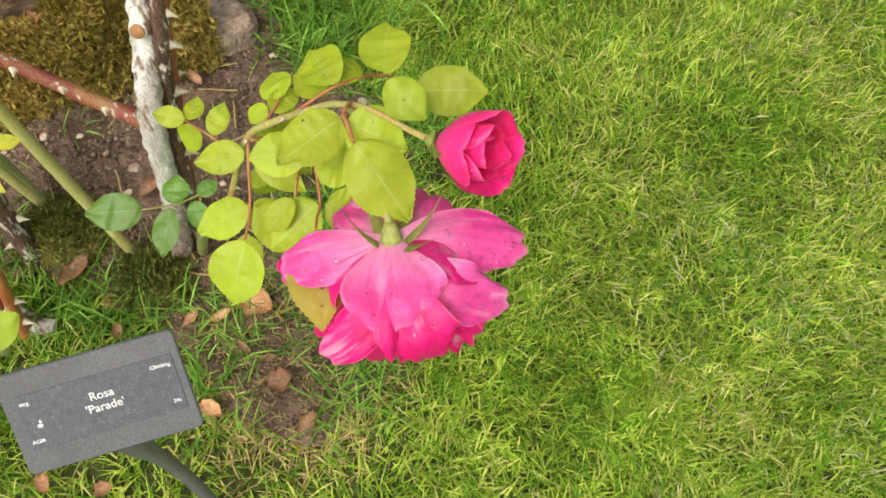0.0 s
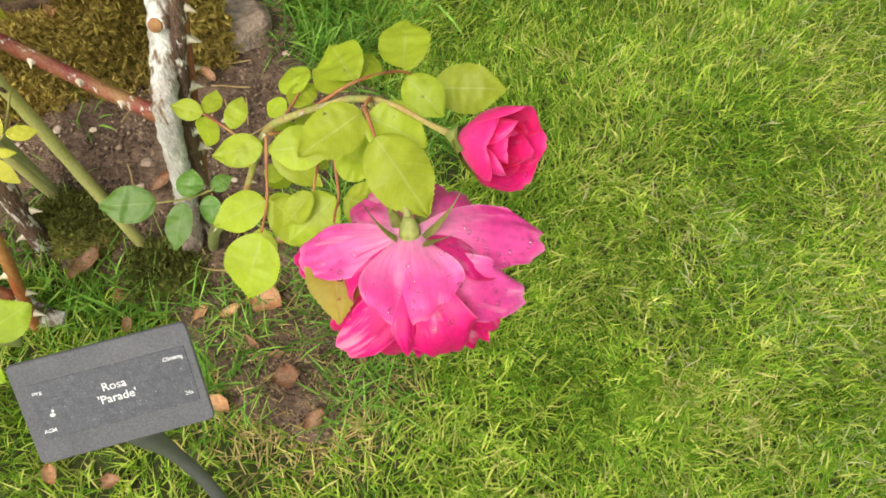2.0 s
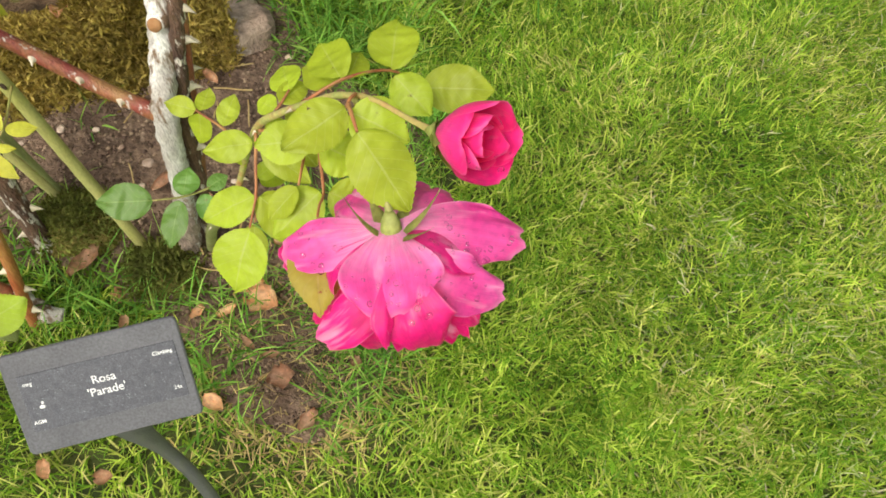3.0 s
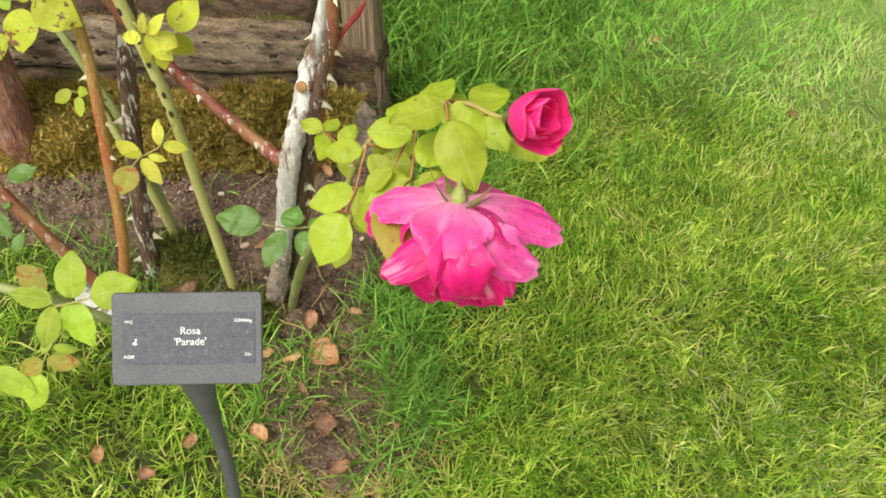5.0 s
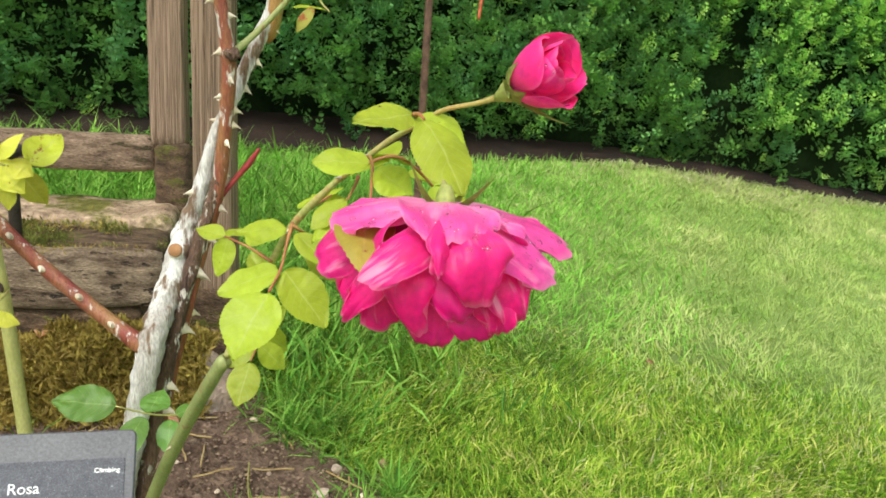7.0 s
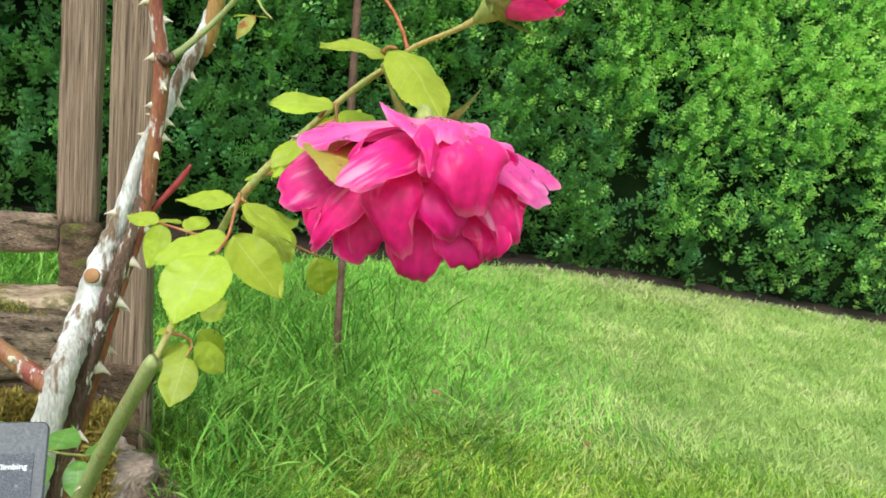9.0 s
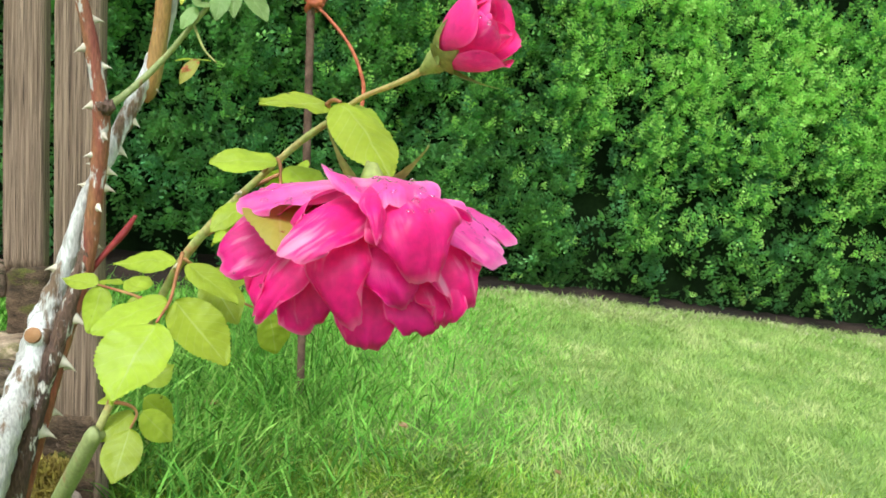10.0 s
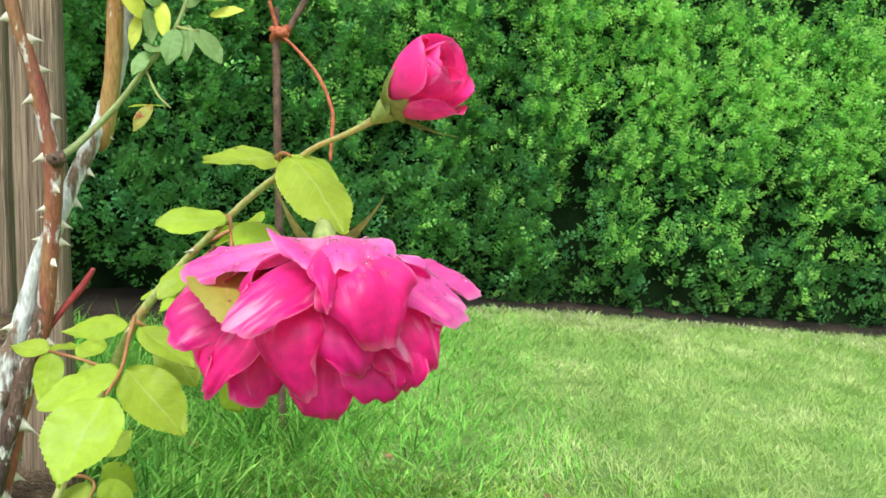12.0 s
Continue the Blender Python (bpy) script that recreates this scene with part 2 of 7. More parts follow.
def blades(name, stops, island=0.25, own=0.85, patch=0.60, patch_scale=7.0):
    """Grass: each blade takes its colour from a ramp by its own random number; large patches are paler or deeper."""
    mat = material(name, (0.5, 0.5, 0.5), (0.5, 0.5, 0.5), 10.0, 0.65, 0.0, 60.0, island=island, translucent=0.35, spec=0.15)
    nt, n = mat.node_tree, mat.node_tree.nodes
    L = nt.links.new
    geo = n.new("ShaderNodeNewGeometry")
    ramp = n.new("ShaderNodeValToRGB")
    while len(ramp.color_ramp.elements) < len(stops):
        ramp.color_ramp.elements.new(0.5)
    for e, (at, c) in zip(ramp.color_ramp.elements, stops):
        e.position, e.color = at, (*c, 1)
    wn = n.new("ShaderNodeTexWhiteNoise")
    wn.noise_dimensions = "1D"
    L(geo.outputs["Random Per Island"], wn.inputs["W"])
    big = n.new("ShaderNodeTexNoise")
    big.inputs["Scale"].default_value, big.inputs["Detail"].default_value = patch_scale, 3
    co = n.new("ShaderNodeTexCoord")
    L(co.outputs["Object"], big.inputs[0])
    add = n.new("ShaderNodeMath")
    add.operation = "MULTIPLY_ADD"
    L(big.outputs[0], add.inputs[0])
    add.inputs[1].default_value = patch
    shift = n.new("ShaderNodeMath")
    shift.operation = "MULTIPLY_ADD"
    L(wn.outputs["Value"], shift.inputs[0])
    shift.inputs[1].default_value, shift.inputs[2].default_value = own, 0.49 - 0.5 * (own + patch)
    L(shift.outputs[0], add.inputs[2])
    L(add.outputs[0], ramp.inputs[0])
    hsv = next(k for k in n if k.type == "HUE_SAT")
    wear = n.new("ShaderNodeTexNoise")
    wear.inputs["Scale"].default_value, wear.inputs["Detail"].default_value = 17.0, 4
    L(co.outputs["Object"], wear.inputs[0])
    depth = n.new("ShaderNodeMapRange")
    depth.inputs[1].default_value, depth.inputs[2].default_value = 0.34, 0.66
    depth.inputs[3].default_value, depth.inputs[4].default_value = 0.86, 1.14
    L(wear.outputs[0], depth.inputs[0])
    mul = n.new("ShaderNodeMix")
    mul.data_type, mul.blend_type = "RGBA", "MULTIPLY"
    mul.inputs["Factor"].default_value = 1.0
    L(ramp.outputs[0], mul.inputs["A"])
    L(depth.outputs[0], mul.inputs["B"])
    L(mul.outputs["Result"], hsv.inputs["Color"])
    return mat


GRASS = blades("grass_blade", [(0.0, (0.080, 0.19, 0.018)), (0.28, (0.185, 0.35, 0.028)), (0.52, (0.34, 0.51, 0.052)), (0.78, (0.56, 0.66, 0.12)), (0.99, (0.78, 0.70, 0.30))], island=0.12, patch=0.75)
GRASS_FINE = blades("fine_grass_blade", [(0.0, (0.07, 0.18, 0.018)), (0.30, (0.13, 0.30, 0.028)), (0.60, (0.24, 0.42, 0.047)), (0.85, (0.42, 0.55, 0.11)), (0.98, (0.60, 0.54, 0.24))], island=0.15)
BLEACHED = blades("bleached_grass_blade", [(0.1, (0.36, 0.44, 0.16)), (0.5, (0.54, 0.56, 0.30)), (0.9, (0.66, 0.60, 0.40))])
GRASS_FAR = blades("far_grass_blade", [(0.0, (0.242, 0.407, 0.0935)), (0.28, (0.352, 0.506, 0.132)), (0.54, (0.473, 0.594, 0.187)), (0.78, (0.649, 0.682, 0.308)), (0.98, (0.836, 0.737, 0.473))], island=0.05, own=0.30, patch=1.30, patch_scale=7.0)
GRASS_GREEN = blades("green_turf_blade", [(0.0, (0.1628, 0.4143, 0.0592)), (0.30, (0.2368, 0.5327, 0.077)), (0.60, (0.3403, 0.6659, 0.111)), (0.90, (0.5327, 0.8138, 0.1923))], island=0.06, own=0.5, patch=0.8)
LONG_GRASS = blades("long_grass_blade", [(0.1, (0.0979, 0.2446, 0.0367)), (0.5, (0.2079, 0.4403, 0.0612)), (0.9, (0.3669, 0.5871, 0.1223))])
STRAW = material("dry_straw", (0.40, 0.28, 0.10), (0.58, 0.46, 0.20), 40, 0.8, 0.1, island=0.3)
THATCH = material("lawn_soil", (0.030, 0.045, 0.010), (0.075, 0.085, 0.022), 20, 0.95, 0.8, 240.0, c3=(0.16, 0.12, 0.055), c3_scale=30, grain=0.4)
def greener_away(mat, green):
    """Blend a ground material into green turf with the distance from the rose bed."""
    nt, n = mat.node_tree, mat.node_tree.nodes
    L = nt.links.new
    co, away = n.new("ShaderNodeTexCoord"), n.new("ShaderNodeVectorMath")
    away.operation = "DISTANCE"
    away.inputs[1].default_value = (0.05, 0.15, 0.0)
    L(co.outputs["Object"], away.inputs[0])
    far = n.new("ShaderNodeMapRange")
    far.inputs[1].default_value, far.inputs[2].default_value = 0.45, 1.25
    L(away.outputs["Value"], far.inputs[0])
    mix = n.new("ShaderNodeMix")
    mix.data_type = "RGBA"
    L(far.outputs[0], mix.inputs["Factor"])
    hsv = next(k for k in n if k.type == "HUE_SAT")
    L(hsv.outputs[0], mix.inputs["A"])
    mix.inputs["B"].default_value = (*green, 1)
    L(mix.outputs["Result"], n["Principled BSDF"].inputs["Base Color"])


greener_away(THATCH, (0.24, 0.34, 0.095))
SOIL = material("bed_soil", (0.090, 0.056, 0.038), (0.23, 0.155, 0.108), 22, 0.95, 1.0, 170.0, c3=(0.34, 0.25, 0.18), c3_scale=60, c3_at=(0.58, 0.70), bump_dist=0.006, grain=0.4)
CRUMB = material("soil_crumb", (0.11, 0.070, 0.046), (0.32, 0.225, 0.16), 30, 0.95, 0.5, 200.0, island=0.5)
# earth under the hedge, its shade put into the colour
BARE = material("shaded_dry_earth", (0.014, 0.008, 0.006), (0.045, 0.026, 0.018), 9, 0.95, 0.7, 150.0, bump_dist=0.004)
MOSS = material("moss", (0.2496, 0.19, 0.028), (0.624, 0.49, 0.136), 22, 0.95, 0.9, 260.0, island=0.30, bump_dist=0.004, translucent=0.2)
MOSS_GREEN = material("green_moss", (0.10, 0.125, 0.02), (0.24, 0.26, 0.055), 22, 0.95, 0.9, 260.0, island=0.35, bump_dist=0.004, translucent=0.2)
MOSS_BASE = material("moss_mat", (0.15, 0.12, 0.026), (0.32, 0.26, 0.075), 22, 0.97, 1.0, 300.0, bump_dist=0.005)
POST_WOOD = material("weathered_post_wood", (0.1683, 0.107, 0.0722), (0.408, 0.2837, 0.2016), 9, 0.88, 1.0, 30.0, stretch=(26.0, 26.0, 0.42), c3=(0.055, 0.036, 0.026), c3_scale=22, c3_at=(0.58, 0.64), bump_dist=0.003, grain=0.48)
# own dark wood tone, also used where shade is put into added blocks
DAMP_WOOD = material("damp_mossy_wood", (0.0561, 0.0353, 0.021), (0.2244, 0.1442, 0.0882), 34, 0.9, 1.0, 220.0, stretch=(1.2, 3.0, 3.0), c3=(0.14, 0.14, 0.028), c3_scale=16, c3_at=(0.56, 0.64), bump_dist=0.005, grain=0.45)
GREY_WOOD = material("grey_sleeper_wood", (0.153, 0.0977, 0.063), (0.612, 0.465, 0.336), 26, 0.9, 1.0, 210.0, stretch=(1.0, 3.0, 4.0), c3=(0.05, 0.036, 0.026), c3_scale=34, c3_at=(0.57, 0.61), bump_dist=0.010, grain=0.45)
RAIL_WOOD = material("lichen_rail_wood", (0.1734, 0.1116, 0.0756), (0.4692, 0.3348, 0.2352), 22, 0.9, 1.0, 160.0, stretch=(1.0, 4.0, 5.0), c3=(0.09, 0.075, 0.035), c3_scale=26, c3_at=(0.57, 0.63), bump_dist=0.006, grain=0.45)
SLAB = material("lichen_stone", (0.204, 0.1348, 0.084), (0.5304, 0.3952, 0.273), 24, 0.92, 1.0, 110.0, c3=(0.13, 0.125, 0.024), c3_scale=11, c3_at=(0.49, 0.57), bump_dist=0.008, grain=0.4)
ROCK = material("pinkish_rock", (0.32, 0.25, 0.20), (0.56, 0.46, 0.39), 15, 0.92, 0.8, 130.0, c3=(0.17, 0.14, 0.10), c3_scale=24, bump_dist=0.005)
FOOT_STONE = material("brown_pink_stone", (0.22, 0.15, 0.11), (0.56, 0.44, 0.35), 17, 0.92, 0.9, 160.0, c3=(0.60, 0.51, 0.44), c3_scale=22, c3_at=(0.52, 0.60), bump_dist=0.005, grain=0.35)
RUST = material("rusty_steel", (0.10, 0.055, 0.04), (0.24, 0.14, 0.10), 60, 0.8, 0.6, 500.0, metallic=0.25)
IRON = material("dark_iron", (0.035, 0.03, 0.028), (0.10, 0.085, 0.075), 60, 0.65, 0.5, 300.0, metallic=0.4)
WIRE = material("orange_coated_wire", (0.42, 0.09, 0.04), (0.60, 0.17, 0.08), 80, 0.55, 0.2)
WHITE_BARK = material("lichened_white_bark", (0.40, 0.36, 0.33), (0.80, 0.79, 0.77), 65, 0.92, 0.8, 800.0, stretch=(1, 1, 0.20), c3=(0.20, 0.13, 0.085), c3_scale=62, c3_at=(0.525, 0.60), bump_dist=0.0016, grain=0.28)
BASE_BARK = material("grey_brown_old_bark", (0.20, 0.145, 0.11), (0.48, 0.40, 0.34), 60, 0.92, 1.0, 500.0, stretch=(1, 1, 0.3), c3=(0.72, 0.70, 0.67), c3_scale=75, c3_at=(0.56, 0.62), bump_dist=0.003, grain=0.35)
RED_BARK = material("red_brown_bark", (0.25, 0.050, 0.046), (0.34, 0.18, 0.075), 55, 0.42, 0.7, 700.0, stretch=(1, 1, 0.25), c3=(0.62, 0.56, 0.52), c3_scale=150, c3_at=(0.585, 0.62), bump_dist=0.0014, grain=0.28)
DARK_BARK = material("dark_brown_bark", (0.075, 0.042, 0.032), (0.20, 0.115, 0.078), 60, 0.70, 1.0, 600.0, stretch=(1, 1, 0.30), c3=(0.62, 0.57, 0.52), c3_scale=150, c3_at=(0.545, 0.59), bump_dist=0.003, grain=0.42)
ORANGE_BARK = material("orange_bark", (0.378, 0.1035, 0.0405), (0.423, 0.306, 0.099), 48, 0.55, 0.9, 700.0, stretch=(1.0, 1.0, 0.22), c3=(0.6, 0.52, 0.46), c3_scale=230, c3_at=(0.64, 0.67), bump_dist=0.0012, grain=0.25)
PALE_CANE = material("pale_green_cane", (0.41, 0.40, 0.13), (0.55, 0.53, 0.22), 50, 0.55, 0.5, 700.0, stretch=(1, 1, 0.4), c3=(0.24, 0.17, 0.08), c3_scale=240, c3_at=(0.68, 0.72), bump_dist=0.001, grain=0.14)
GREEN_CANE = material("green_cane", (0.23, 0.27, 0.09), (0.36, 0.39, 0.16), 50, 0.5, 0.5, 700.0, stretch=(1, 1, 0.4), c3=(0.30, 0.16, 0.08), c3_scale=120, c3_at=(0.60, 0.70), bump_dist=0.001, grain=0.14)
SHOOT = material("young_shoot", (0.36, 0.40, 0.12), (0.48, 0.44, 0.17), 60, 0.5, 0.2, 400.0, c3=(0.40, 0.17, 0.08), c3_scale=70, c3_at=(0.50, 0.66))
BUD_STALK = material("bud_stalk", (0.42, 0.40, 0.13), (0.52, 0.32, 0.13), 60, 0.5, 0.3, 500.0, grain=0.12)
STALK = material("red_leaf_stalk", (0.36, 0.10, 0.05), (0.42, 0.24, 0.09), 70, 0.5, 0.1)
GREEN_STALK = material("green_leaf_stalk", (0.30, 0.33, 0.09), (0.42, 0.36, 0.13), 70, 0.5, 0.1)
CRIMSON = material("crimson_young_shoot", (0.26, 0.02, 0.03), (0.40, 0.06, 0.06), 70, 0.5, 0.2)
THORN = material("pale_thorn", (0.60, 0.50, 0.38), (0.74, 0.66, 0.54), 90, 0.55, 0.1, objrand=0.15)
SCAR = material("dark_scar", (0.030, 0.018, 0.012), (0.075, 0.045, 0.03), 300, 0.85, 0.6, 900.0, bump_dist=0.0008)
CUT = material("cut_wood", (0.32, 0.15, 0.065), (0.46, 0.26, 0.125), 90, 0.8, 0.3)
LEAF = leafy("fresh_rose_leaf", (0.42, 0.52, 0.04), (0.54, 0.6, 0.18), (0.12, 0.08, 0.02), spots=0.02, rough=0.46)
LEAF_DARK = leafy("dark_rose_leaf", (0.12, 0.255, 0.040), (0.26, 0.38, 0.11), (0.14, 0.10, 0.03), spots=0.07, rough=0.42, translucent=0.2)
LEAF_YELLOW = leafy("yellow_rose_leaf", (0.6728, 0.6631, 0.0821), (0.7, 0.68, 0.2), (0.35, 0.12, 0.03), spots=0.05, rough=0.5)
LEAF_SPOTTED = leafy("spotted_yellow_green_leaf", (0.459, 0.5, 0.034), (0.52, 0.52, 0.15), (0.2, 0.08, 0.02), spots=0.12, rough=0.55)
LEAF_RUSTED = leafy("rust_holed_leaf", (0.5, 0.559, 0.04), (0.56, 0.58, 0.16), (0.2, 0.075, 0.02), spots=0.13, rough=0.55)
LEAF_FRESH = leafy("fresh_green_leaf", (0.4, 0.559, 0.049), (0.52, 0.62, 0.18), (0.3, 0.22, 0.05), spots=0.0, rough=0.46)
LEAF_PALE = leafy("dull_pale_leaf", (0.24, 0.35, 0.105), (0.44, 0.53, 0.24), (0.30, 0.22, 0.06), spots=0.0, rough=0.5)
LEAF_OLIVE = leafy("olive_rose_leaf", (0.42, 0.36, 0.055), (0.50, 0.40, 0.13), (0.30, 0.08, 0.03), spots=0.02, rough=0.55)
LEAF_BLUSH = leafy("blushed_rose_leaf", (0.42, 0.40, 0.06), (0.50, 0.40, 0.13), (0.48, 0.13, 0.04), spots=0.14, rough=0.55)
PETAL = petal_paint("rose_petal", (0.66, 0.001, 0.16), (0.95, 0.010, 0.29), (0.96, 0.62, 0.82), rough=0.42, spec=0.42, flash_most=0.50, claw_most=0.15)
PETAL_OUT = petal_paint("outer_rose_petal", (0.86, 0.045, 0.32), (0.93, 0.12, 0.46), (0.96, 0.72, 0.88), rough=0.42, spec=0.42, flash_most=0.45, claw_most=0.85)
PETAL_BUD = petal_paint("bud_petal", (0.90, 0.012, 0.24), (0.98, 0.065, 0.38), (0.97, 0.36, 0.58), rough=0.40, claw_most=0.2)
SEPAL = material("sepal", (0.34, 0.42, 0.10), (0.46, 0.46, 0.16), 60, 0.55, 0.2, 400.0, translucent=0.2, c3=(0.45, 0.24, 0.12), c3_scale=90)
# yew greens: real fresh tips, with light and shade also put into the colour
YEW = material("yew_needles", (0.0926, 0.2314, 0.0635), (0.2248, 0.4628, 0.1084), 14.0, 0.5, 0.0, 45.0, island=0.22, translucent=0.3, c3=(0.1322, 0.3306, 0.1256), c3_scale=9, c3_at=(0.48, 0.66), spec=0.3)
YEW_MID = material("mid_green_yew_needles", (0.1392, 0.3712, 0.087), (0.3016, 0.58, 0.1276), 18.0, 0.5, 0.0, 45.0, island=0.09, translucent=0.3, c3=(0.1624, 0.3828, 0.174), c3_scale=9, c3_at=(0.52, 0.68), spec=0.3)
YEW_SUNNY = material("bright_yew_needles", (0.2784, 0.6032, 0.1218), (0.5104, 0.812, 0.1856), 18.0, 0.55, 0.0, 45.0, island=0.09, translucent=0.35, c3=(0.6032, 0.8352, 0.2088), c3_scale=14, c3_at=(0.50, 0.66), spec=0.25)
YEW_FRESH_LIT = material("fresh_lit_yew_needles", (0.4408, 0.7656, 0.174), (0.6264, 0.9048, 0.2436), 20.0, 0.55, 0.0, 45.0, island=0.09, translucent=0.35, c3=(0.696, 0.92, 0.3016), c3_scale=18, c3_at=(0.52, 0.70), spec=0.25)
# shade between the shoots put into a near-black green
YEW_INNER_SHADE = material("hedge_inner_shade", (0.006, 0.012, 0.004), (0.015, 0.030, 0.009), 12, 1.0, 0.6, 80.0, spec=0.1)
PLASTIC = material("grey_black_plastic", (0.090, 0.091, 0.104), (0.120, 0.121, 0.136), 35, 0.42, 0.15, 700.0)
TAPE = material("scuffed_label_tape", (0.070, 0.073, 0.090), (0.105, 0.108, 0.130), 260, 0.38, 0.35, 1300.0, c3=(0.36, 0.37, 0.41), c3_scale=560, c3_at=(0.60, 0.78), grain=0.3)
LETTER = material("white_lettering", (0.72, 0.73, 0.75), (0.86, 0.86, 0.87), 200, 0.5, 0.0)
DRY_LEAF = material("dry_leaf", (0.74, 0.43, 0.25), (0.88, 0.64, 0.45), 70, 0.8, 0.5, 300.0, objrand=0.2, c3=(0.48, 0.25, 0.13), c3_scale=110, translucent=0.25)
PEBBLE = material("pale_pebble", (0.50, 0.36, 0.26), (0.74, 0.62, 0.50), 60, 0.8, 0.4, 300.0, objrand=0.25)
DROP = bpy.data.materials.new("water_drop")
DROP.use_nodes = True
DROP.node_tree.nodes["Principled BSDF"].inputs["Transmission Weight"].default_value = 1.0
DROP.node_tree.nodes["Principled BSDF"].inputs["Roughness"].default_value = 0.02
DROP.node_tree.nodes["Principled BSDF"].inputs["IOR"].default_value = 1.33


# ---- ground ----
def sheet(xs, ys, zfun):
    bm = bmesh.new()
    grid = [[bm.verts.new((x, y, zfun(x, y))) for x in xs] for y in ys]
    for r1, r2 in zip(grid, grid[1:]):
        for i in range(len(xs) - 1):
            bm.faces.new((r1[i], r1[i + 1], r2[i + 1], r2[i]))
    return bm


far = [-400, -120, -40, -15, -7]
xs = far + [v * 0.1 for v in range(-35, 46)] + [-v for v in far[::-1]]
ys = far + [v * 0.1 for v in range(-35, 46)] + [-v for v in far[::-1]]
ground = link_mesh("ground", sheet(xs, ys, lambda x, y: float(ground_z(x, y)) - 0.004 + 0.004 * noise.noise(Vector((x * 9, y * 9, 0)))), THATCH)
tagged(ground, "brown-green soil and thatch under the sloping lawn", "ground", kind="structure")



def edge_noise(x, y, s=14.0):
    return noise.noise(Vector((x * s, y * s, 2.2)))


def bed_right(y):
    """Where the bare rose bed ends towards the lawn."""
    return float(np.interp(y, [0.14, 0.20, 0.26, 0.30, 0.40, 0.47, 0.53, 0.57, 0.62, 0.70, 0.76], [-0.10, -0.05, -0.03, -0.05, -0.07, -0.01, 0.01, -0.09, -0.14, -0.19, -0.24]))


def bed_front(x):
    """Where the bare rose bed ends towards the viewer."""
    return float(np.interp(x, [-1.2, -0.47, -0.30, -0.21, -0.16, -0.10, -0.03, 0.0], [0.36, 0.345, 0.33, 0.29, 0.22, 0.19, 0.20, 0.22]))


def in_bed(x, y, soft=0.0):
    k = 0.018 * edge_noise(x, y) + 0.010 * edge_noise(x, y, 45.0)
    return x < bed_right(y) + k - soft and y > bed_front(x) + k + soft and y < 0.95 + 0.22 * x


bm = bmesh.new()
step = 0.006
verts = {}
for i in range(int(1.15 / step)):
    for j in range(int(0.62 / step)):
        x, y = -1.1 + i * step, 0.16 + j * step
        if in_bed(x + step / 2, y + step / 2, -0.012):
            ring = []
            for a, b in ((0, 0), (1, 0), (1, 1), (0, 1)):
                key = (i + a, j + b)
                if key not in verts:
                    px, py = -1.1 + key[0] * step, 0.16 + key[1] * step
                    lump = 0.006 * noise.noise(Vector((px * 22, py * 22, 4))) + 0.006 * noise.noise(Vector((px * 75, py * 75, 1))) + 0.003 * noise.noise(Vector((px * 160, py * 160, 6)))
                    verts[key] = bm.verts.new((px, py, float(ground_z(px, py)) + 0.004 + lump))
                ring.append(verts[key])
            bm.faces.new(ring)
bed = link_mesh("flower_bed_soil", bm, SOIL)
tagged(bed, "crumbly dark brown bare soil of the rose bed", "soil", kind="structure")


def scatter(n, x0, x1, y0, y1):
    return RNG.uniform(x0, x1, n), RNG.uniform(y0, y1, n)


def lumps(name, places, size, mat, label, category, flat=0.6):
    """Many small rounded crumbs as one mesh."""
    base = np.array([(1, 0, 0), (-1, 0, 0), (0, 1, 0), (0, -1, 0), (0, 0, 1), (0, 0, -1)], float)
    faces = [(0, 2, 4), (2, 1, 4), (1, 3, 4), (3, 0, 4), (2, 0, 5), (1, 2, 5), (3, 1, 5), (0, 3, 5)]
    n = len(places)
    s = RNG.uniform(size[0], size[1], (n, 1, 1)) * RNG.uniform(0.6, 1.3, (n, 6, 1))
    turn = RNG.uniform(0, 6.28, n)
    v = np.repeat(base[None], n, 0) * s
    c, q = np.cos(turn)[:, None], np.sin(turn)[:, None]
    v = np.stack([v[..., 0] * c - v[..., 1] * q, v[..., 0] * q + v[..., 1] * c, v[..., 2] * flat], -1)
    ob = raw_mesh(name, v + places[:, None, :], faces, 6, mat)
    return tagged(ob, label, category, kind="stuff")


px, py = scatter(13000, -0.65, 0.02, 0.18, 0.66)
keep = np.array([in_bed(a, b) for a, b in zip(px, py)])
pp = np.stack([px[keep], py[keep], ground_z(px[keep], py[keep]) + 0.005], -1)
lumps("soil_crumbs", pp, (0.0009, 0.0032), CRUMB, "small brown crumbs of earth on the bed", "soil")

bm = bmesh.new()
hub = bm.verts.new((-0.098, 0.262, float(ground_z(-0.098, 0.262)) + 0.006))
rings = []
for k in range(1, 13):
    ring = []
    for a in range(40):
        w = a / 40 * 2 * math.pi
        r = (k / 12) * (0.062 + 0.024 * noise.noise(Vector((math.cos(w) * 2.0, math.sin(w) * 2.0, 9))))
        qx, qy = -0.098 + r * 0.95 * math.cos(w), 0.262 + r * 1.15 * math.sin(w)
        ring.append(bm.verts.new((qx, qy, float(ground_z(qx, qy)) + 0.005 + 0.006 * noise.noise(Vector((qx * 70, qy * 70, 1))) - 0.010 * (k / 12) ** 4)))
    rings.append(ring)
for a in range(40):
    bm.faces.new((hub, rings[0][a], rings[0][(a + 1) % 40]))
for r1, r2 in zip(rings, rings[1:]):
    for a in range(40):
        bm.faces.new((r1[a], r2[a], r2[(a + 1) % 40], r1[(a + 1) % 40]))
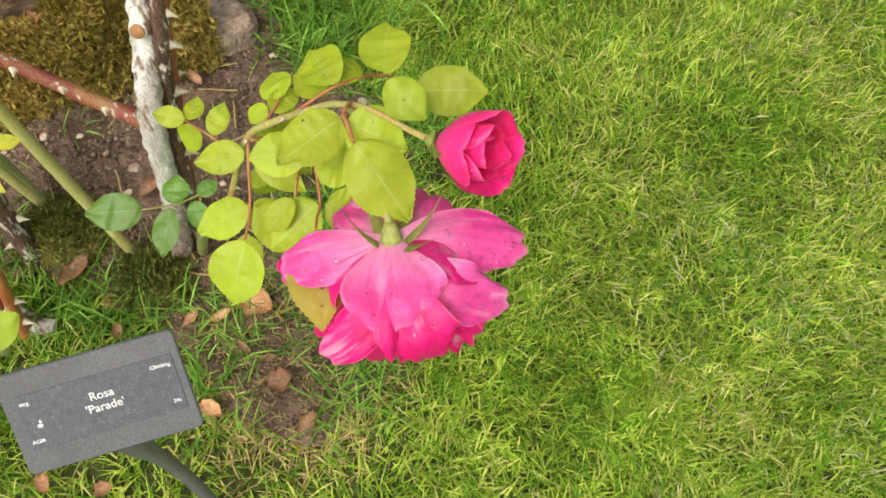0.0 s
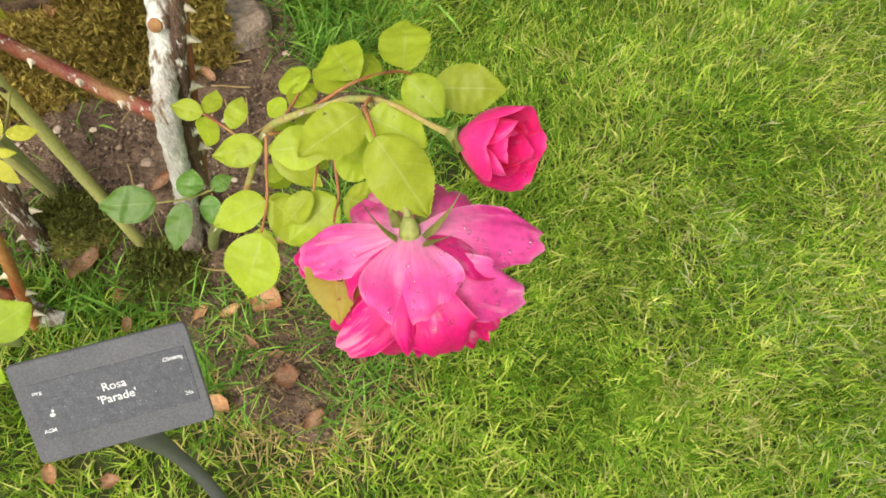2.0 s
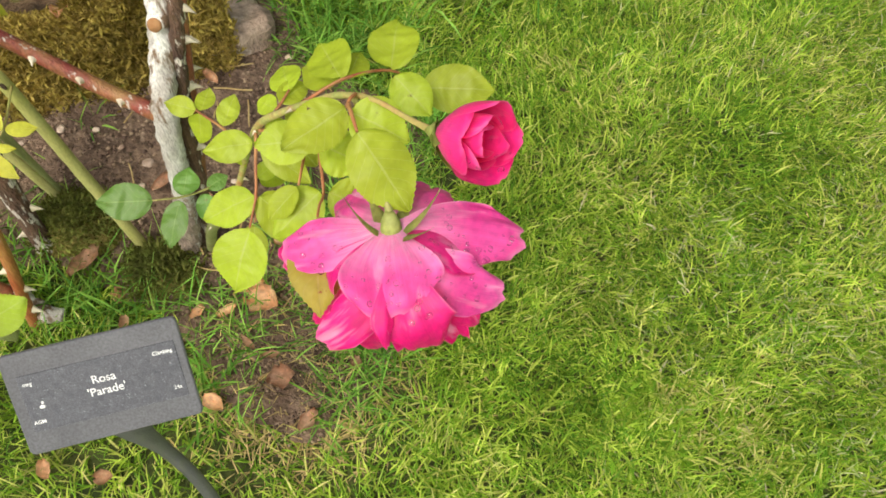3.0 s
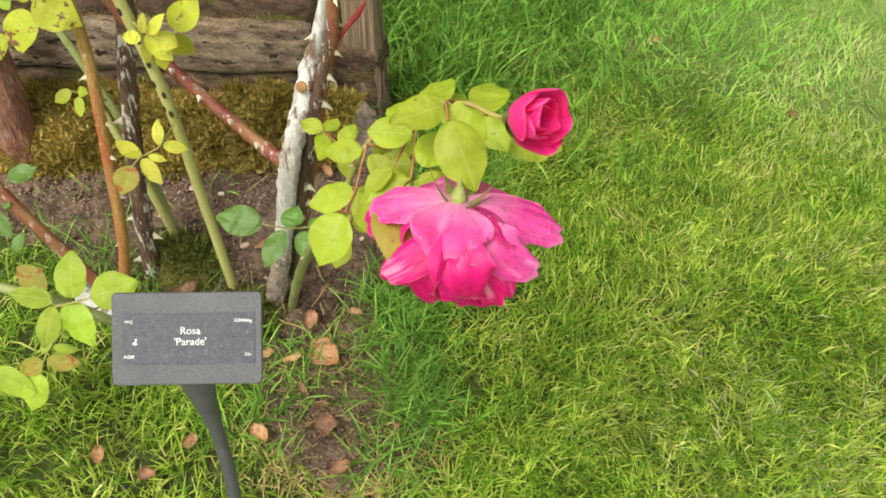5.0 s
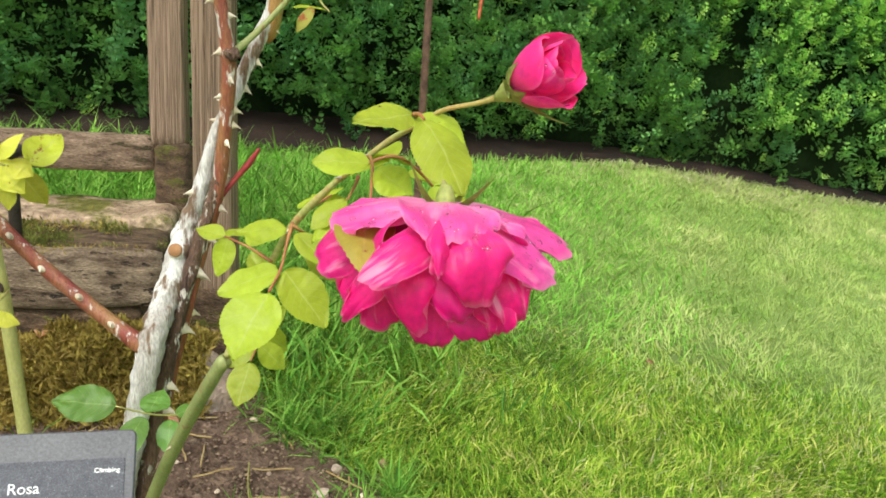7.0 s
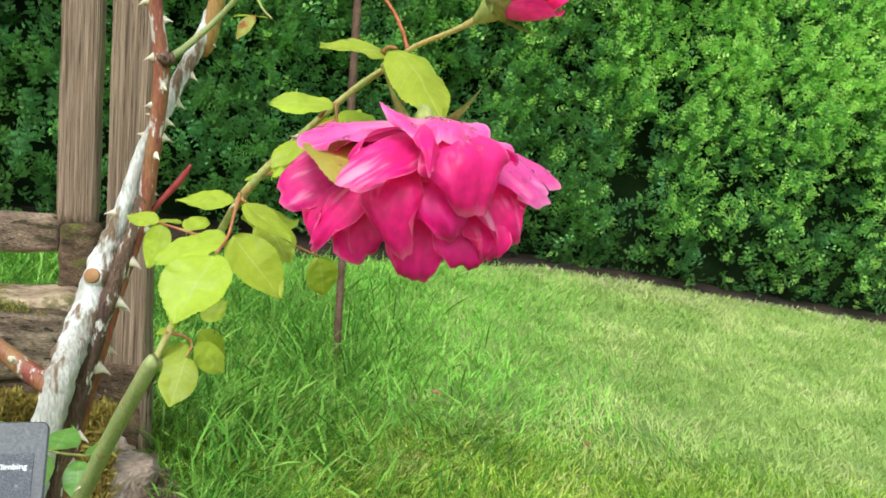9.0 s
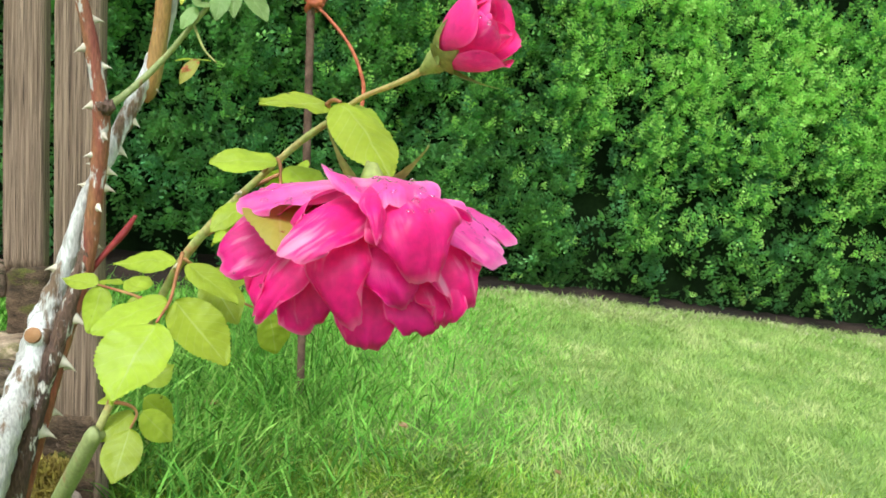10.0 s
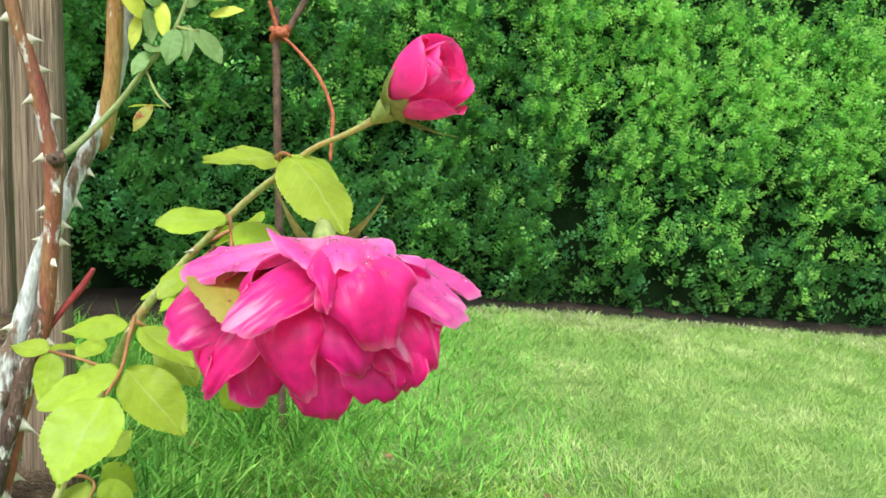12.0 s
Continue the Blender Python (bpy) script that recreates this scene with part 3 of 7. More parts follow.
tagged(link_mesh("scuffed_earth", bm, SOIL), "bare scuffed patch of brown earth in the lawn edge", "soil", kind="structure")
cx, cy = RNG.normal(-0.098, 0.032, 1400), RNG.normal(0.262, 0.040, 1400)
lumps("scuffed_crumbs", np.stack([cx, cy, ground_z(cx, cy) + 0.006], -1), (0.0008, 0.0028), CRUMB, "brown crumbs on the scuffed patch", "soil")


# ---- grass ----
def lean_field(x, y):
    """The way the sward is combed, in slow swirls with smaller tufts on them."""
    a = 1.5 * np.sin(7.1 * x + 2.1 * np.sin(5.3 * y)) + 1.3 * np.sin(9.7 * y + 1.8 * np.sin(6.9 * x + 1.0))
    return a + 0.9 * np.sin(27 * x - 21 * y + 2 * np.sin(17 * y)) + 0.8 * np.sin(33 * y + 19 * x + 2 * np.sin(23 * x))


def grass(name, x, y, height, width, lean, mat, label, follow=0.65, category="grass", coarse=False):
    """Blades as narrow tapered strips: height is their length, lean 0 stands and 2 lies down."""
    n = len(x)
    ang = lean_field(x, y) + RNG.normal(0, 0.35 + 2.2 * (1 - follow), n)
    ln = height * RNG.uniform(0.5, 1.3, n)
    w = width * RNG.uniform(0.6, 1.3, n)
    rise = np.clip(math.pi / 2 - 0.62 * lean * RNG.uniform(0.35, 1.45, n), 0.10, 1.5)
    bend = RNG.uniform(0.10, 0.55, n) * np.minimum(lean, 1.3)
    d = np.stack([np.cos(ang), np.sin(ang)], -1)
    twist = ang + math.pi / 2 + RNG.normal(0, 0.6, n)
    s = np.stack([np.cos(twist), np.sin(twist)], -1)
    base = np.stack([x, y, ground_z(x, y) - 0.002], -1)
    rows = []
    for t, ww in ((0.0, 0.85), (0.55, 1.0), (1.0, 0.0)) if coarse else ((0.0, 0.75), (0.4, 1.0), (0.75, 0.7), (1.0, 0.0)):
        a = rise - bend * t
        c = base.copy()
        c[:, :2] += d * (ln * t * np.cos(a))[:, None]
        c[:, 2] += np.maximum(ln * t * np.sin(a), 0.0015 * t)
        off = np.zeros((n, 3))
        off[:, :2] = s * (w * ww / 2)[:, None]
        off[:, 2] = w * ww / 2 * RNG.normal(0, 0.35, n) if t else 0.0
        rows += [c - off, c + off] if ww else [c]
    v = np.stack(rows, 1)
    ob = raw_mesh(name, v, [(0, 1, 3, 2), (2, 3, 4)] if coarse else [(0, 1, 3, 2), (2, 3, 5, 4), (4, 5, 6)], 5 if coarse else 7, mat)
    return tagged(ob, label, category, kind="stuff")


def lawn_places(n, x0, x1, y0, y1, bare=0.02):
    x, y = scatter(n, x0, x1, y0, y1)
    ok = np.ones(n, bool)
    near = (x < 0.06) & (y > 0.12) & (y < 1.0)
    for i in np.nonzero(near)[0]:
        a, b = float(x[i]), float(y[i])
        if in_bed(a, b, 0.0):
            ok[i] = False
        elif in_bed(a - 0.05, b + 0.03, 0.0):
            ok[i] = rnd.random() < 0.45
        if a < -0.24 + 0.02 and b > 0.46 + 0.4 * (a + 0.40) and b < 0.98 + 0.22 * (a + 0.37):
            ok[i] = False
    # scuffed, thinner ground between the plate and the bed
    thin = (x < 0.02) & (y < 0.34) & (RNG.random(n) < np.clip(0.45 - 0.25 * np.sin(31 * x + 17 * y), 0, 1)) & (x > -0.22) & (y > 0.12)
    ok &= ~thin
    ok &= ~((x < -0.02) & (y < 0.36) & (RNG.random(n) < 0.42))
    ok &= ~(RNG.random(n) < 0.97 * np.exp(-(((x + 0.098) / 0.066) ** 2 + ((y - 0.262) / 0.076) ** 2) ** 2))
    # the sward is thicker in some places than in others
    thick = 0.5 + 0.28 * np.sin(47 * x + 3 * np.sin(31 * y)) * np.sin(53 * y + 2 * np.sin(37 * x)) + 0.22 * np.sin(19 * x - 23 * y)
    ok &= RNG.random(n) < 0.66 + 0.44 * thick
    ok &= y < turf_edge(x) + 0.018 * np.sin(37 * x) * np.sin(83 * x) + RNG.normal(0, 0.018, n)
    return x[ok], y[ok]


HX = [-6.0, -3.0, -1.5, -0.43, -0.12, 0.24, 0.50, 0.80, 1.20, 2.00, 4.00, 8.0]
HY = [0.35, 0.75, 1.13, 1.62, 1.76, 1.94, 2.05, 2.10, 2.11, 2.12, 2.20, 2.5]


def hedge_face(x):
    return np.interp(x, HX, HY)


def turf_edge(x):
    """Where the lawn stops before the hedge."""
    return hedge_face(x) - np.interp(x, [0.0, 0.24, 0.5, 0.8], [0.115, 0.085, 0.03, 0.0])


x, y = lawn_places(230000, -0.62, 1.05, -0.25, 1.05)
k = (y < 0.86 + RNG.normal(0, 0.08, len(y))) & (x < 0.93 + RNG.normal(0, 0.06, len(x)))
x, y = x[k], y[k]
grass("lawn_grass", x, y, 0.0235, 0.0016, 1.2, GRASS, "short mown yellow-green lawn grass, matted and combed", follow=0.48, coarse=True)
x, y = lawn_places(60000, -0.62, 0.95, -0.25, 0.92)
grass("fine_lawn_grass", x, y, 0.024, 0.0012, 1.1, GRASS_FINE, "fine darker blades among the mown lawn", follow=0.6)
x, y = lawn_places(215000, -1.3, 2.3, 0.68, 2.45)
k = y > 0.86 + RNG.normal(0, 0.08, len(y))
x, y = x[k], y[k]
k = RNG.random(len(x)) < 0.92 * np.clip((0.62 - x) / 0.75, 0, 1) * np.clip((y - 0.75) / 0.3, 0, 1)
grass("green_lawn_grass", x[k], y[k], 0.032, 0.0022, 1.05, GRASS_GREEN, "deeper green turf between the fence and the hedge", follow=0.45, coarse=True)
x, y = x[~k], y[~k]
grass("far_lawn_grass", x, y, 0.024, 0.0017, 1.0, GRASS_FAR, "mown lawn running up to the clipped hedge", follow=0.45, coarse=True)
x, y = lawn_places(48000, 0.80, 1.5, 0.05, 0.90)
k = x > 0.93 + RNG.normal(0, 0.06, len(x))
x, y = x[k], y[k]
grass("side_lawn_grass", x, y, 0.024, 0.0017, 1.0, GRASS_FAR, "mown lawn beyond the rose bed", follow=0.45, coarse=True)
tx, ty = [], []
for cx, cy, n, r in ((0.330, 0.395, 90, 0.040), (0.300, 0.440, 70, 0.040), (0.375, 0.34, 80, 0.05), (0.44, 0.28, 80, 0.05), (0.42, 0.20, 60, 0.04), (0.25, 0.32, 60, 0.05), (0.52, 0.42, 90, 0.06), (0.50, 0.30, 90, 0.07)):
    tx.append(RNG.normal(cx, r * 0.6, n))
    ty.append(RNG.normal(cy, r * 0.6, n))
grass("bleached_grass", np.concatenate(tx), np.concatenate(ty), 0.024, 0.0016, 1.5, BLEACHED, "bleached pale blades in worn spots of the lawn", follow=0.5)
x, y = lawn_places(26000, 0.15, 0.95, -0.2, 0.9)
k = RNG.random(len(x)) < np.clip((x - 0.15) / 0.6, 0, 1) * (0.25 + 0.6 * (np.sin(13 * x + 2 * np.sin(11 * y)) * np.sin(15 * y + 2 * np.sin(9 * x)) > 0.0))
grass("dry_lawn_grass", x[k], y[k], 0.022, 0.0016, 1.4, BLEACHED, "pale dry blades scattered through the open lawn", follow=0.4, coarse=True)
# longer uncut grass round the fence foot and the steel rod
x, y = lawn_places(30000, -0.95, 0.30, 0.66, 1.75)
k = np.exp(-(((x + 0.06) / 0.14) ** 2 + ((y - 1.02) / 0.36) ** 2)) + 0.8 * np.exp(-(((x + 0.15) / 0.07) ** 2 + ((y - 0.76) / 0.10) ** 2)) + 0.9 * np.exp(-(((x + 0.55) / 0.4) ** 2 + ((y - 1.2) / 0.22) ** 2))
ok = RNG.random(len(x)) < k * 0.8
bx, by = RNG.normal(-0.245, 0.032, 900), RNG.normal(0.925, 0.055, 900)
x, y = np.concatenate([x[ok], bx]), np.concatenate([y[ok], by])
grass("long_grass", x, y, 0.078, 0.0028, 1.0, LONG_GRASS, "long uncut dark green grass round the fence foot", follow=0.35)
# tufts creeping into the bed edge
tx, ty = [], []
for cx, cy, n, r in ((-0.09, 0.60, 190, 0.035), (-0.05, 0.63, 160, 0.04), (-0.02, 0.44, 90, 0.03), (-0.13, 0.300, 50, 0.03), (-0.30, 0.30, 160, 0.05), (-0.24, 0.30, 120, 0.04), (-0.42, 0.33, 260, 0.07),
                     (-0.06, 0.36, 130, 0.035), (-0.095, 0.405, 110, 0.03), (-0.105, 0.375, 90, 0.03), (-0.045, 0.31, 70, 0.035), (-0.065, 0.265, 40, 0.035), (-0.015, 0.275, 90, 0.03), (-0.12, 0.30, 16, 0.02), (-0.135, 0.255, 50, 0.025), (-0.19, 0.22, 90, 0.04), (-0.46, 0.465, 12, 0.02), (-0.34, 0.49, 10, 0.015), (-0.07, 0.30, 40, 0.02), (-0.11, 0.66, 120, 0.03), (-0.17, 0.20, 50, 0.03), (-0.05, 0.23, 40, 0.02), (-0.18, 0.29, 60, 0.03), (-0.04, 0.21, 60, 0.03)):
    tx.append(RNG.normal(cx, r * 0.6, n))
    ty.append(RNG.normal(cy, r * 0.6, n))
for k in range(70):
    cy = rnd.uniform(0.20, 0.66)
    cx, r, n = bed_right(cy) + rnd.gauss(0.004, 0.016), rnd.uniform(0.004, 0.012), rnd.randint(8, 30)
    tx.append(RNG.normal(cx, r, n))
    ty.append(RNG.normal(cy, r, n))
grass("grass_tuft", np.concatenate(tx), np.concatenate(ty), 0.046, 0.0018, 1.15, LONG_GRASS, "tufts of green grass creeping into the bed", follow=0.1)
x, y = lawn_places(3200, -0.3, 0.9, -0.1, 0.9)
grass("dry_straw", x, y, 0.013, 0.0012, 1.7, STRAW, "dry straw-coloured clippings lying in the lawn", follow=0.3)
x, y = RNG.normal(-0.096, 0.044, 3200), RNG.normal(0.252, 0.050, 3200)
grass("dead_grass", x, y, 0.026, 0.0012, 2.5, STRAW, "dead matted grass on the scuffed earth", follow=0.1)

# ---- moss bank, timber sleepers, slab ----
FENCE_DIR = math.degrees(math.atan(0.22))


def beam_y(x):
    return 0.60 + 0.22 * (x + 0.245)


def moss_front(x):
    return 0.50 + 0.40 * (x + 0.40) + 0.012 * edge_noise(x, 0.0, 20)


bm = bmesh.new()
rows = []
for i in range(90):
    x = -1.0 + i * (1.0 - 0.205) / 89
    row = []
    for j in range(15):
        t = j / 14
        y = bez(moss_front(x) - 0.006, beam_y(x) + 0.012, t)
        z = bez(float(ground_z(x, y)) - 0.004, 0.150 + 0.02 * edge_noise(x, y, 9), 1 - (1 - t) ** 1.7)
        z += 0.010 * math.sin(math.pi * t) * (1 + noise.noise(Vector((x * 16, y * 30, 0)))) + 0.009 * noise.noise(Vector((x * 45, y * 60, 0)))
        row.append(bm.verts.new((x, y, z)))
    rows.append(row)
for r1, r2 in zip(rows, rows[1:]):
    for j in range(14):
        bm.faces.new((r1[j], r1[j + 1], r2[j + 1], r2[j]))
bank_pts = np.array([v.co[:] for v in bm.verts])
bank = link_mesh("moss_bank", bm, MOSS_BASE)
tagged(bank, "low bank of olive-brown moss under the sleepers", "moss", kind="structure")


def fuzz(name, pts, n, size, mat, label):
    i = RNG.integers(0, len(pts), n)
    p = pts[i] + RNG.normal(0, 0.005, (n, 3)) * np.array([1, 1, 0.25])
    d = RNG.normal(0, 0.7, (n, 3)) + np.array([0, -0.35, 0.9])
    d /= np.linalg.norm(d, axis=1)[:, None]
    s = np.cross(d, RNG.normal(0, 1, (n, 3)))
    s /= np.linalg.norm(s, axis=1)[:, None]
    ln = RNG.uniform(0.5, 1.3, n)[:, None] * size
    w = ln * 0.13
    v = np.stack([p - d * 0.002, p + d * ln * 0.5 + s * w, p + d * ln, p + d * ln * 0.5 - s * w], 1)
    ob = raw_mesh(name, v, [(0, 1, 2, 3)], 4, mat)
    return tagged(ob, label, "moss", kind="stuff")


fuzz("moss_fronds", bank_pts, 85000, 0.0105, MOSS, "shaggy olive and yellow-brown moss fronds")


def mound(cx, cy, r, h, name, label):
    bm = bmesh.new()
    top = bm.verts.new((cx, cy, float(ground_z(cx, cy)) + h))
    rings = []
    for k in range(1, 6):
        rr = r * k / 5
        ring = []
        for a in range(18):
            w = a / 18 * 2 * math.pi
            e = 1 + 0.25 * noise.noise(Vector((cx * 30 + math.cos(w), cy * 30 + math.sin(w), 0)))
            xx, yy = cx + rr * e * math.cos(w), cy + rr * e * math.sin(w) * 0.8
            ring.append(bm.verts.new((xx, yy, float(ground_z(xx, yy)) - 0.002 + h * (1 - (k / 5) ** 2))))
        rings.append(ring)
    for a in range(18):
        bm.faces.new((top, rings[0][a], rings[0][(a + 1) % 18]))
    for r1, r2 in zip(rings, rings[1:]):
        for a in range(18):
            bm.faces.new((r1[a], r2[a], r2[(a + 1) % 18], r1[(a + 1) % 18]))
    pts = np.array([v.co[:] for v in bm.verts])
    tagged(link_mesh(name, bm, MOSS_BASE), label, "moss", kind="structure")
    return pts


m1 = mound(-0.322, 0.366, 0.048, 0.034, "moss_cushion", "cushion of olive moss on the bed soil")
m2 = mound(-0.232, 0.325, 0.042, 0.026, "moss_cushion", "small cushion of moss at the cane foot")
m3 = mound(-0.240, 0.580, 0.026, 0.045, "moss_cushion", "yellow moss cushion against the stone block")
fuzz("moss_cushion_fronds", np.concatenate([m1, m2]), 7500, 0.009, MOSS_GREEN, "short green moss fronds on the cushions")
fuzz("moss_tuft_fronds", m3, 2600, 0.009, MOSS, "yellow-olive moss fronds against the stone")


def along_fence(cx, z, y_off, rx=0.0):
    return pose(cx, beam_y(cx) + y_off, z, rx, 0, FENCE_DIR)


sleeper = link_mesh("timber_sleeper", block((1.1, 0.030, 0.060), 0.004, (70, 4, 6), 0.0034, 28.0, 1.0, m=along_fence(-0.245 - 0.54, 0.2110, 0.018)), GREY_WOOD)
tagged(sleeper, "grey weathered timber sleeper with deep cracked grain", "timber")
# added block whose dark colour carries the shaded gap under the sleeper
gap_filler = link_mesh("timber_sleeper", block((1.06, 0.055, 0.05), 0.005, (50, 4, 4), 0.004, 25.0, 4.0, m=along_fence(-0.265 - 0.53, 0.1540, 0.034)), DAMP_WOOD)
tagged(gap_filler, "added brown timber, dark for the shaded gap under the grey sleeper", "timber")
plank_dark = link_mesh("timber_plank", block((1.0, 0.105, 0.055), 0.008, (50, 8, 4), 0.008, 22.0, 14.0, m=along_fence(-0.30 - 0.50, 0.168, 0.2175)), DAMP_WOOD)
tagged(plank_dark, "dark damp mossy plank against the stone slab", "timber")
slab = link_mesh("stone_slab", block((0.95, 0.13, 0.060), 0.008, (60, 12, 5), 0.008, 16.0, 7.0, m=pose(-0.80, 0.815, 0.172, -1.5, 0, FENCE_DIR)), SLAB)
tagged(slab, "mossy lichen-covered stone slab lying behind the sleepers", "slab")
# added block; its dark colour carries the shade of the hollow
fill = link_mesh("hollow_fill", block((0.95, 0.34, 0.10), 0.008, (30, 12, 3), 0.008, 14.0, 9.0, m=pose(-0.80, 0.70, 0.072, 0, 0, FENCE_DIR)), DAMP_WOOD)
tagged(fill, "added dark block filling the shaded hollow below the slab", "stone")
slab_pts = np.stack([RNG.uniform(-0.95, -0.38, 900), np.zeros(900), np.full(900, 0.197)], -1)
slab_pts[:, 1] = 0.80 + 0.22 * (slab_pts[:, 0] + 0.38) + np.abs(RNG.normal(0, 0.035, 900)) + 0.004
fuzz("slab_moss", slab_pts, 2500, 0.005, MOSS, "thin moss along the slab edge")
sl2 = np.stack([RNG.uniform(-0.95, -0.27, 500), np.zeros(500), np.full(500, 0.241)], -1)
sl2[:, 1] = beam_y(sl2[:, 0]) + RNG.uniform(0.010, 0.032, 500)
sl3 = np.stack([RNG.uniform(-0.95, -0.27, 900), np.zeros(900), np.full(900, 0.197)], -1)
sl3[:, 1] = beam_y(sl3[:, 0]) + RNG.uniform(0.168, 0.272, 900)
sl3 = sl3[np.sin(23 * sl3[:, 0]) + np.sin(41 * sl3[:, 0] + 60 * sl3[:, 1]) > 0.1]
fuzz("plank_moss", sl3, 5200, 0.006, MOSS_GREEN, "patches of moss on the damp plank")
fuzz("sleeper_moss", sl2, 1500, 0.004, MOSS, "thin green moss on top of the sleeper")

# ---- fence ----
fence = thing("wooden_fence", (-0.356, 0.94, 0.19), "weathered grey-brown wooden fence of posts and a rail", "fence")


def plank(w, d, h, seed):
    """A sawn upright: shakes and hollows run along the grain."""
    bm = block((w, d, h), 0.003, (9, 7, 70), 0.0012, 14.0, seed)
    for v in bm.verts:
        g = noise.noise(Vector((v.co.x * 150 + seed, v.co.y * 150, v.co.z * 3)))
        v.co += Vector((v.co.x, v.co.y, 0)).normalized() * 0.0011 * g
    return bm


bm = plank(0.049, 0.040, 1.15, 2.0)
bmesh.ops.transform(bm, matrix=pose(-0.3585, 0.95, 0.285 + 0.575, 0, 0, 6), verts=bm.verts[:])
part("post", bm, POST_WOOD, fence, "grey-brown weathered upper post")
bm = block((0.050, 0.040, 0.13), 0.006, (7, 6, 16), 0.006, 40.0, 3.0, m=pose(-0.353, 0.948, 0.226, 0, 0, 6))
part("post_foot", bm, DAMP_WOOD, fence, "dark damp lichened foot of the post")
bm = plank(0.0435, 0.038, 1.45, 5.0)
for v in bm.verts:
    low = max(0.0, (-0.725 + 0.16 - v.co.z) / 0.16)
    v.co.x *= 1 + 0.30 * low
    v.co.y *= 1 + 0.25 * low
    v.co += Vector((noise.noise(v.co * 60), noise.noise(v.co * 60 + Vector((4, 4, 4))), 0)) * 0.005 * low
bmesh.ops.transform(bm, matrix=pose(-0.2215, 0.70, 0.055 + 0.725, 0, -0.3, 4), verts=bm.verts[:])
part("post", bm, POST_WOOD, fence, "grey-brown weathered post with a dark rotten foot")
bm = block((0.062, 0.050, 0.125), 0.006, (9, 7, 16), 0.006, 45.0, 6.0, m=pose(-0.2250, 0.701, 0.117, 0, 0, 4))
part("post_foot", bm, DAMP_WOOD, fence, "dark rotten fibrous post foot")
bm = block((0.95, 0.032, 0.051), 0.005, (70, 4, 5), 0.0035, 26.0, 8.0, m=pose(-0.378 - 0.475 * 0.976, 0.945 - 0.475 * 0.215, 0.277, 0, 0.6, FENCE_DIR))
part("rail", bm, RAIL_WOOD, fence, "lichen-grey horizontal rail with a mossy top edge")

stump = link_mesh("wooden_stump", tube(smooth([(-0.572, 0.455, 0.09, 0.025), (-0.574, 0.46, 0.15, 0.023), (-0.578, 0.465, 0.24, 0.025), (-0.585, 0.47, 0.40, 0.024)], 6), 16, 0.18, freq=50), material(
    "red_brown_wood", (0.17, 0.065, 0.042), (0.44, 0.215, 0.15), 30, 0.85, 1.0, 150.0, stretch=(2, 2, 0.5), c3=(0.36, 0.29, 0.24), c3_scale=60, c3_at=(0.60, 0.64), bump_dist=0.006, grain=0.4))
tagged(stump, "red-brown split wooden stake standing in moss", "stake")

bm = tube([(-0.392, 0.592, 0.235, 0.006), (-0.3915, 0.592, 0.30, 0.006), (-0.391, 0.592, 0.336, 0.0062), (-0.391, 0.592, 0.337, 0.0125), (-0.391, 0.592, 0.345, 0.0122), (-0.391, 0.592, 0.347, 0.009)], 14, 0.06, freq=120)
spike = link_mesh("iron_bolt", bm, IRON)
tagged(spike, "dark rusty iron bolt with a flat head in the sleeper", "bolt")


# ---- rocks, pebbles, fallen leaves ----
def stone(name, c, size, mat, seed, turn=0.0, rough=0.35, sub=3):
    bm = bmesh.new()
    bmesh.ops.create_icosphere(bm, subdivisions=sub, radius=1.0)
    for v in bm.verts:
        n = v.co.normalized()
        q = n * 1.3 + Vector((seed, seed * 2, seed * 3))
        k = 1 + rough * noise.noise(q) + 0.4 * rough * noise.noise(q * 2.7)
        flat = max(min(k, 1.12), 0.72)
        v.co = Vector((n.x * size[0], n.y * size[1], n.z * size[2])) * flat
    bmesh.ops.transform(bm, matrix=pose(*c, 0, 0, turn), verts=bm.verts[:])
    return link_mesh(name, bm, mat, smooth_faces=sub > 2)


kerb = link_mesh("stone_block", block((0.080, 0.100, 0.060), 0.010, (14, 16, 10), 0.010, 34.0, 3.7, m=pose(-0.2225, 0.634, 0.070, 2, 3, 36)), FOOT_STONE)
tagged(kerb, "rough pinkish-brown stone block with a pale broken end", "stone")
tagged(stone("rock", (-0.275, 0.668, 0.085), (0.040, 0.030, 0.035), ROCK, 5.1, 50, 0.5), "grey-brown rock wedged behind the moss", "rock")
for i, (a, b, s) in enumerate(((-0.269, 0.443, 5.2), (-0.271, 0.414, 4.5), (-0.365, 0.476, 4.6), (-0.379, 0.424, 3.4), (-0.330, 0.479, 3.4), (-0.053, 0.495, 6.5), (-0.046, 0.536, 6.0), (-0.013, 0.503, 4.5),
                               (-0.146, 0.594, 4.0), (-0.30, 0.46, 3.0), (-0.24, 0.47, 2.6), (-0.31, 0.40, 2.8), (-0.20, 0.50, 3.2), (-0.15, 0.47, 2.8), (-0.11, 0.51, 2.6), (-0.18, 0.43, 3.0), (-0.40, 0.455, 3.2), (-0.22, 0.385, 3.0))):
    s *= 0.001
    ob = stone("pebble", (a, b, float(ground_z(a, b)) + 0.005 + s * 0.3), (s * 1.25, s * 0.95, s * 0.6), PEBBLE, i * 1.7, i * 47, 0.3, 2)
    tagged(ob, "small pale tan pebble lying on the bed soil", "pebble", group="pebbles on the bed")


